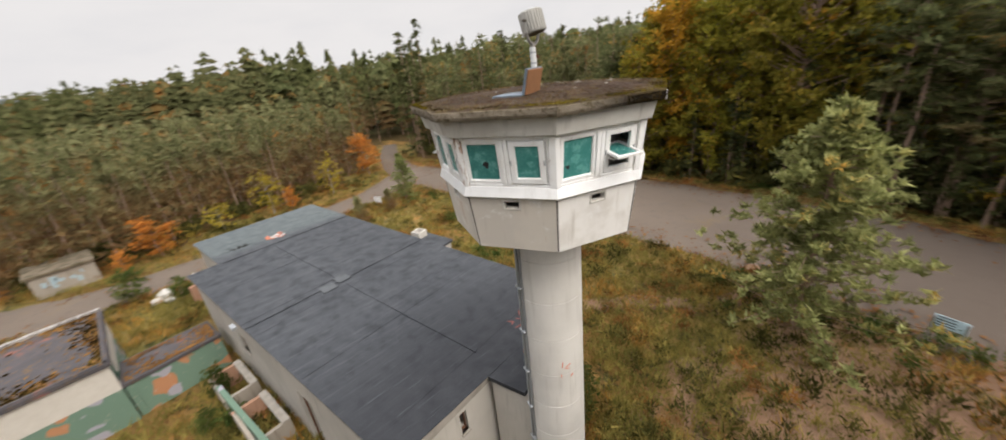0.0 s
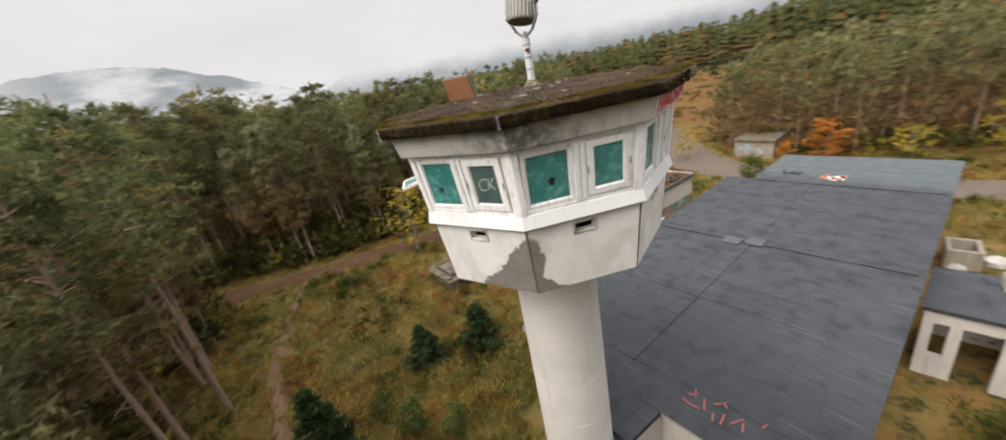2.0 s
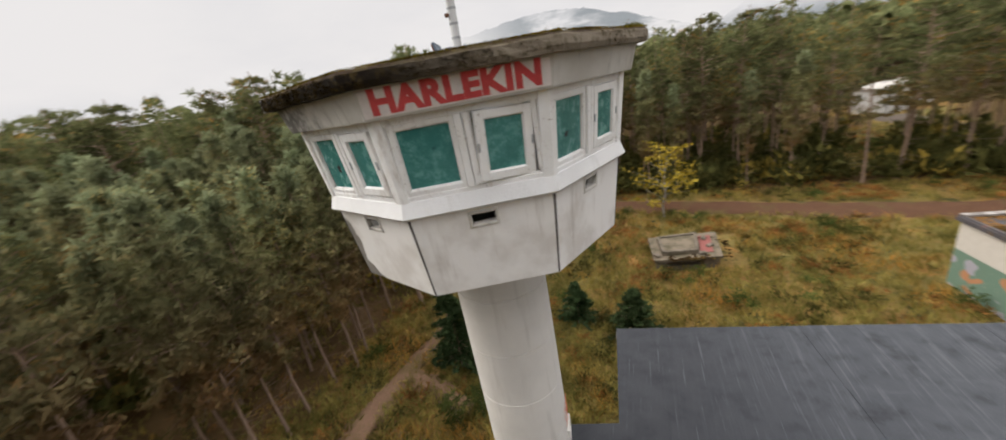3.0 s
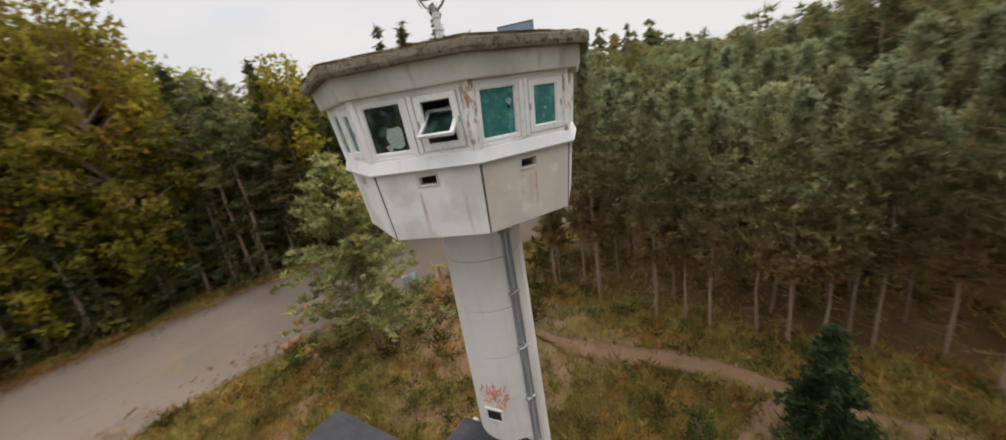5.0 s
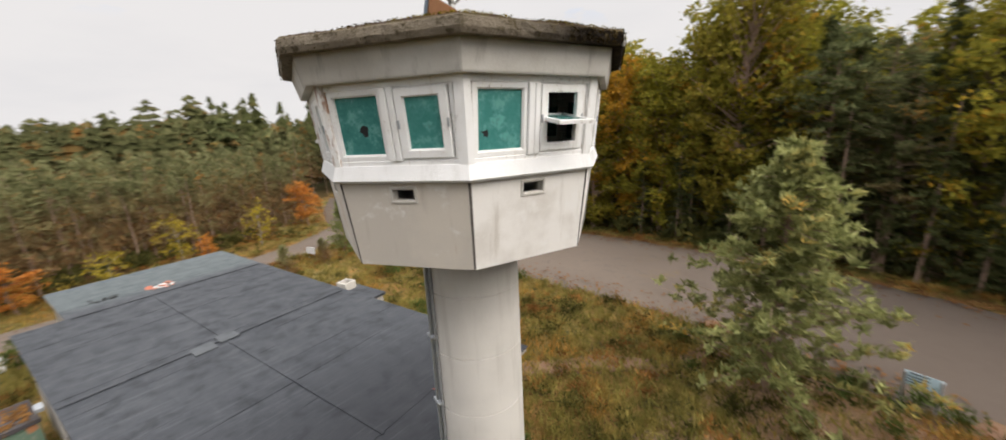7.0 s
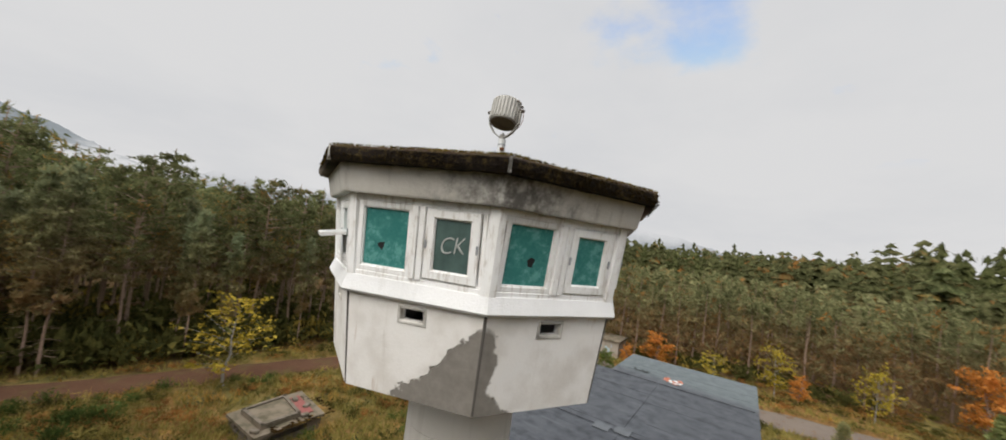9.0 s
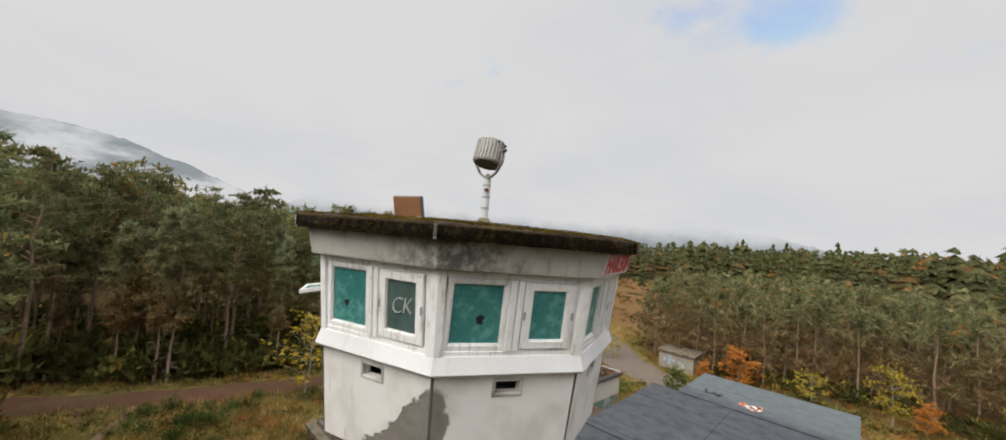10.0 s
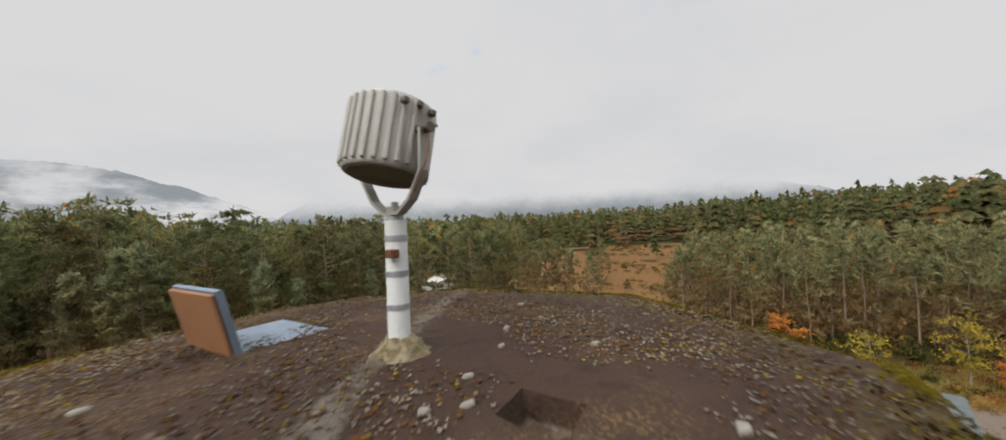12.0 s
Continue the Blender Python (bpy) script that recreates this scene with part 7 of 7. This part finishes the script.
def build_single_trees():
    for i, (x, y, kind, s) in enumerate(WEST_EDGE):
        plant(kind, x, y, i % 4, s, 67 * i)
    plant("open_pine", -3.3, -9.75, 0, 0.92, 20, "bushy young pine with orange-tipped twigs beside the yard", "single trees").scale = (1.18, 1.18, 1.0)
    plant("sapling", 23.6, -10.4, 1, 0.50, 80, "small pale green young pine near the road fork", "single trees")
    plant("young", 21.0, -5.2, 2, 0.36, 10, "knee-high young pine in the heath", "single trees")
    plant("young", 22.4, -8.2, 3, 0.30, 130, "knee-high young pine in the heath", "single trees")
    plant("fir", -4.3, 4.95, 1, 1.0, 40, "small dark green fir by the foot path", "single trees")
    plant("fir", 1.5, 7.2, 1, 0.62, 200, "small dark fir bush in the grass", "single trees").scale = (0.95, 0.95, 0.55)
    plant("fir", -0.6, 7.9, 1, 0.5, 20, "small dark fir bush in the grass", "single trees").scale = (0.8, 0.8, 0.5)
    for i, (x, y, s) in enumerate(((1.0, -2.5, 0.30), (0.55, -1.75, 0.22), (-3.4, 2.7, 0.24), (-2.9, 3.3, 0.20), (-2.2, 5.2, 0.26), (-1.2, 4.4, 0.22), (-2.8, 6.6, 0.24), (8.0, -4.7, 0.25), (8.6, -5.8, 0.2), (6.2, 5.2, 0.22), (10.6, 5.4, 0.24), (20.6, 5.4, 0.25), (9.2, 6.0, 0.2), (5.0, -6.2, 0.16))):
        plant("shrub", x, y, i % 3, s, 50 * i, "low leafy green shrub in the heath", "single trees")
    plant("birch", 3.2, 18.4, 0, 1.0, 30, "slender birch with thin yellow leaves beside the dirt track", "single trees").scale = (1.1, 1.1, 0.74)
    rng = random.Random(8)
    for i in range(62):
        x = rng.uniform(-17, 34) if i < 40 else rng.uniform(-17, 3)
        y = -25.2 - rng.uniform(0, 2.6) + 0.4 * min(16, max(0, x - 24)) + float(np.interp(x, (-17, -14, -10, -6, -2), (6.0, 4.6, 3.2, 2.2, 0.4)))
        plant("spruce", x, y, i % 3, rng.uniform(0.22, 0.50) * (1.35 if x < 4 else 1.0), rng.uniform(0, 360), "small dark spruce at the foot of the pines by the yard")
    for i in range(11):
        plant("spruce", -17.5 + 1.5 * i + rng.uniform(-0.5, 0.5), -25.8 - rng.uniform(0, 1.8) + float(np.interp(-17.5 + 1.5 * i, (-17, -14, -10, -6, -2), (6.0, 4.6, 3.2, 2.2, 0.4))), i % 3, rng.uniform(0.55, 0.85), rng.uniform(0, 360), "dark spruce with layered boughs at the edge of the yard")
    plant("gold", 8.7, -27.4, 2, 1.0, 10, "tall beech tree turned orange and yellow", "trees of the wood")
    plant("gold", 4.4, -29.0, 1, 0.95, 70, "tall beech tree turned orange and yellow", "trees of the wood")
    plant("fire", 35.3, -13.1, 0, 0.85, 10, "round maple in glowing orange leaves", "single trees")
    plant("fire", 29.2, 5.4, 1, 0.60, 50, "low orange-brown shrub by the side road", "single trees").scale = (0.78, 0.78, 0.44)
    plant("fire", 27.6, 7.4, 2, 0.30, 90, "low rusty red shrub by the hut", "single trees")
    plant("birch", 30.6, 1.5, 2, 0.5, 15, "low yellow birch bush at the edge of the pines", "single trees").scale = (0.62, 0.62, 0.42)
    plant("birch", 31.4, -2.2, 3, 0.8, 60, "yellow young birch at the edge of the pines", "single trees")
    plant("fire", 31.0, -3.6, 3, 0.35, 10, "low orange shrub under the yellow birch", "single trees")
    plant("birch", 31.8, -7.5, 1, 0.75, 80, "yellow young birch at the edge of the pines", "single trees")
    for i, (x, y, s, words) in enumerate(((-9.6, 13.5, 0.42, "low yellow bush under the pines"), (-7.2, 12.8, 0.24, "small yellow bush beside the foot path"), (-10.4, 9.8, 0.34, "yellow-green bush at the foot of the pines"))):
        plant("birch", x, y, i, s, 70 * i, words, "single trees").scale = (s * 1.2, s * 1.2, s * 0.8)
    plant("birch", 26.2, 14.2, 1, 0.58, 200, "yellow-green round bush by the road", "single trees")
    plant("shrub", 22.6, 7.0, 2, 0.40, 60, "round green bush beside the side road", "single trees")


def scatter_mesh(name, label, material, spots, per, radius, length, width, up, flat, seed):
    rng = np.random.default_rng(seed)
    c = np.array([(x, y, land(x, y) + 0.05 + 0.35 * s * radius) for x, y, s in spots])
    n = len(c) * per
    sc = np.repeat([s for _, _, s in spots], per)[:, None]
    cc = np.repeat(c, per, axis=0)
    d = rng.normal(size=(n, 3))
    d /= np.linalg.norm(d, axis=1, keepdims=True)
    d[:, 2] = np.abs(d[:, 2]) * flat
    pos = cc + d * radius * sc * rng.uniform(0.1, 1.0, (n, 1))
    a = d * 0.6 + rng.normal(size=(n, 3)) * 0.4 + [0, 0, up]
    a /= np.linalg.norm(a, axis=1, keepdims=True)
    b = np.cross(a, rng.normal(size=(n, 3)))
    b /= np.linalg.norm(b, axis=1, keepdims=True) + 1e-9
    ln, wd = length * sc * rng.uniform(0.6, 1.3, (n, 1)), width * sc * rng.uniform(0.7, 1.3, (n, 1))
    v = np.stack([pos - b * wd - a * ln * 0.4, pos + b * wd - a * ln * 0.4, pos + a * ln * 0.6], 1).reshape(-1, 3)
    f = np.arange(3 * n).reshape(-1, 3)
    ob = new(name, mesh_of(name, v, f, material))
    tagged(ob, label, "undergrowth", kind="stuff")


def open_ground(x, y, margin=0.35):
    if 0.6 < x < 19.4 and -3.9 < y < 3.9 or math.hypot(x, y) < 0.75:
        return False
    if 9.0 < x < 11.9 and -5.7 < y < -3.4 or 11.5 < x < 17 and 4.6 < y < 11.6 or 2.5 < x < 6.1 and 11.9 < y < 15.7:
        return False
    for line in (YARD, SIDE, TRACK, DRIVE):
        for px, py, w in line:
            if (x - px) ** 2 + (y - py) ** 2 < (w + margin) ** 2:
                return False
    return not any((x - px) ** 2 + (y - py) ** 2 < (0.62 * w + 0.2 * margin) ** 2 for px, py, w in FOOT)


def build_undergrowth():
    rng = random.Random(5)
    grass, heath, bush = [], [], []
    while len(grass) < 34000:
        r, w = 44 * rng.random() ** 0.72, rng.uniform(0, 6.2832)
        x, y = r * math.cos(w), r * math.sin(w)
        if rng.random() < 0.25 + 0.75 * (1 - r / 44) and open_ground(x, y, 0.1):
            bare = math.hypot(x + 5.5, (y + 6) * 0.6) < 3.6 + 2.4 * noise.noise((x * 0.5, y * 0.5, 0))
            if not (bare and rng.random() < 0.6) and not (wood_at(x, y) and rng.random() < 0.8):
                grass.append((x, y, rng.uniform(0.6, 1.3)))
    while len(heath) < 5200:
        r, w = 40 * math.sqrt(rng.random()), rng.uniform(0, 6.2832)
        x, y = r * math.cos(w), r * math.sin(w)
        if open_ground(x, y) and noise.noise((x * 0.34, y * 0.34, 6)) > -0.18 + 0.5 * rng.random():
            heath.append((x, y, rng.uniform(0.5, 1.35)))
    while len(heath) < 5700:
        x, y = rng.uniform(28, 105), rng.uniform(14, 66)
        if open_ground(x, y) and not wood_at(x, y) and noise.noise((x * 0.09, y * 0.09, 3)) > -0.1:
            heath.append((x, y, rng.uniform(0.8, 2.2)))
    while len(bush) < 170:
        r, w = 7 + 30 * math.sqrt(rng.random()), rng.uniform(0, 6.2832)
        x, y = r * math.cos(w), r * math.sin(w)
        if open_ground(x, y, 0.5) and not wood_at(x, y) and x < 24 and noise.noise((x * 0.25, y * 0.25, 16)) > 0.16:
            bush.append((x, y, rng.uniform(0.35, 0.8)))
    low = []
    while len(low) < 900:
        r, w = 8.4 + 36 * math.sqrt(rng.random()), rng.uniform(0, 6.2832)
        x, y = r * math.cos(w), r * math.sin(w)
        if wood_at(x, y) and (x < 24 or y < -20):
            low.append((x, y, rng.uniform(0.7, 1.9)))
    for x, y, s in ((1.0, -2.6, 0.9), (0.7, -2.0, 0.7), (8.2, -4.5, 0.9), (7.4, -4.8, 0.7), (8.8, -5.6, 0.8), (6.5, -4.9, 0.5), (-5.6, -11.5, 0.7), (-7.0, -11.3, 0.8), (-7.6, -10.8, 0.8), (-5.2, -10.4, 0.9), (20.4, 4.6, 0.9), (9.0, 5.4, 0.8)):
        bush.append((x, y, s))
    edge = 0
    while edge < 150:
        x, y = rng.uniform(-22, 40), rng.uniform(-29.5, -24.0)
        if open_ground(x, y, 0.6):
            low.append((x, y, rng.uniform(0.8, 2.3)))
            edge += 1
    edge = 0
    while edge < 520:
        x, y = rng.uniform(-26, 26), rng.uniform(15.5, 31.5)
        if open_ground(x, y, 0.6) and wood_at(x, y):
            low.append((x, y, rng.uniform(0.8, 2.3)))
            edge += 1
    for _ in range(110):
        x, y = rng.uniform(29.5, 36), rng.uniform(-12, 12)
        if open_ground(x, y, 0.8) and wood_at(x, y):
            low.append((x, y, rng.uniform(0.6, 1.3)))
    while edge < 590:
        x, y = rng.uniform(-9.5, -2.5), rng.uniform(-12.0, -3.0)
        if open_ground(x, y, 0.3) and math.hypot(x + 3.1, y + 10.2) > 1.0:
            heath.append((x, y, rng.uniform(0.8, 1.9)))
            edge += 1
    fern = []
    while len(fern) < 2100:
        r, w = 2 + 38 * math.sqrt(rng.random()), rng.uniform(0, 6.2832)
        x, y = r * math.cos(w), r * math.sin(w)
        if open_ground(x, y, 0.15) and (not wood_at(x, y) or rng.random() < 0.3) and noise.noise((x * 0.28, y * 0.28, 26)) > -0.05 + 0.4 * rng.random():
            fern.append((x, y, rng.uniform(0.5, 1.2)))
    scatter_mesh("bracken", "low rust-orange dead bracken and grass", M_BRACKEN, fern, 34, 0.46, 0.22, 0.026, 0.35, 0.35, 7)
    scatter_mesh("undergrowth", "dark green and brown undergrowth below the trees", M_SHADE, low, 84, 0.75, 0.30, 0.080, 0.3, 1.1, 4)
    scatter_mesh("grass", "dry ochre and green grass tufts", M_GRASS, grass, 6, 0.34, 0.31, 0.022, 0.9, 0.4, 1)
    scatter_mesh("heather", "low brown-green heather clumps", M_HEATHER, heath, 36, 0.42, 0.17, 0.025, 0.5, 0.55, 2)
    scatter_mesh("bushes", "green and ochre undergrowth bushes", M_BUSH, bush, 170, 0.75, 0.20, 0.045, 0.3, 1.0, 3)


def build_leaf_litter():
    """Fallen leaves drifted along both edges of the roads."""
    rng = np.random.default_rng(21)
    verts, faces = [], []
    for line, per in ((YARD, 620), (SIDE, 160)):
        for (x, y, w), (x2, y2, w2) in zip(line, line[1:]):
            if math.hypot(x, y) > 46 or x > 22 and y > 11:
                continue
            dx, dy = x2 - x, y2 - y
            ln = math.hypot(dx, dy) or 1.0
            for _ in range(int(per * ln / 6)):
                side = -1 if rng.uniform() < 0.72 else 1
                f, off = rng.uniform(), side * (w + 0.35 - abs(rng.normal()) * 1.0 + rng.uniform(0, 0.7) + 0.5 * noise.noise((x * 0.6, y * 0.6, side)))
                px, py = x + dx * f - dy / ln * off, y + dy * f + dx / ln * off
                s, a = rng.uniform(0.05, 0.13), rng.uniform(0, 6.28)
                k = len(verts)
                z = (0.062 if abs(off) < w - 0.3 else 0.03) + rng.uniform(0, 0.05) + (max(land(px, py), land(x, y)) if math.hypot(x, y) > 36 else 0)
                for i in range(3):
                    verts.append((px + s * math.cos(a + 2.1 * i), py + s * math.sin(a + 2.1 * i), z + rng.uniform(-0.01, 0.03)))
                faces.append((k, k + 1, k + 2))
    ob = raw("leaf_litter", verts, faces, M_LITTER)
    tagged(ob, "rusty fallen leaves drifted along the road edges", "fallen leaves", kind="stuff")


def spread_litter():
    """Marks the ground that lies under trees."""
    me = bpy.data.objects["ground"].data
    values = np.array([1.0 if math.hypot(v.co.x, v.co.y) > 128 or wood_at(v.co.x, v.co.y) else 0.0 for v in me.vertices], np.float32)
    me.attributes.new("litter", "FLOAT", "POINT").data.foreach_set("value", values)


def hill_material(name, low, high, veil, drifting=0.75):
    """Glowing wooded hills: haze painted blue-grey, mist as transparency thickening from height low to high."""
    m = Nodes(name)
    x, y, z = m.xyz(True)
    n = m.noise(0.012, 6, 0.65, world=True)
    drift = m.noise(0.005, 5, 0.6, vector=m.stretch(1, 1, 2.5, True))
    # distance haze is put into this self-lit blue-grey colour
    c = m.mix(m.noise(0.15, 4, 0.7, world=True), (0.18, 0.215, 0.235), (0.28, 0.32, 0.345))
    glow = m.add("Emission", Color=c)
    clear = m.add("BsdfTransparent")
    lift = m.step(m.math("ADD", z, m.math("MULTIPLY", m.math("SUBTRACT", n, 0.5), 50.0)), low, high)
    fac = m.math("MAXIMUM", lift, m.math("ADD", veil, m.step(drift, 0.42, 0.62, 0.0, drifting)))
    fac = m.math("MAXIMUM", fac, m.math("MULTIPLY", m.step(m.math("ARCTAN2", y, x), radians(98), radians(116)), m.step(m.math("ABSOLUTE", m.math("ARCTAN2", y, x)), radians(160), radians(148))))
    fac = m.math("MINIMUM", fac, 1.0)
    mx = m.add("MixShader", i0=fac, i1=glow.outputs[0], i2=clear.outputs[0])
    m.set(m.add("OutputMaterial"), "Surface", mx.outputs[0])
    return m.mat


def build_hills():
    """Far glowing hill backdrops beyond the woods, haze and mist painted into them."""
    ridge, bank = hill_material("painted_haze_ridge", 320, 420, 0.16, 0.8), hill_material("painted_mist_hills", 10, 98, 0.05, 0.3)
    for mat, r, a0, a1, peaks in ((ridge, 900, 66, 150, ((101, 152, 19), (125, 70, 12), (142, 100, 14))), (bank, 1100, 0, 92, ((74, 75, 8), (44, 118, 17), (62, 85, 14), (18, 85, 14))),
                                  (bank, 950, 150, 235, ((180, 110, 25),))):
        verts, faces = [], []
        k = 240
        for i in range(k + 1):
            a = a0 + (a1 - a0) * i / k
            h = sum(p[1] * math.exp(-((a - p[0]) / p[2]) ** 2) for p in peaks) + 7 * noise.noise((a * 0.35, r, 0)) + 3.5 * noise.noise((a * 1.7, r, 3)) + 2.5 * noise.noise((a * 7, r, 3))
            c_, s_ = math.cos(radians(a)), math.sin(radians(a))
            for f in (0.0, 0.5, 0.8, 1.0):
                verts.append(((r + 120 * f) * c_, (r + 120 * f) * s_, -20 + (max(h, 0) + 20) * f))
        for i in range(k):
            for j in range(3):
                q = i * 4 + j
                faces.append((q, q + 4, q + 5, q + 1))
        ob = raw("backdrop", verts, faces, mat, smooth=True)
        tagged(ob, "far wooded hills as a glowing backdrop with painted haze and mist", "hills", kind="structure")


build_single_trees()
build_woods()
build_undergrowth()
build_leaf_litter()
spread_litter()
build_hills()
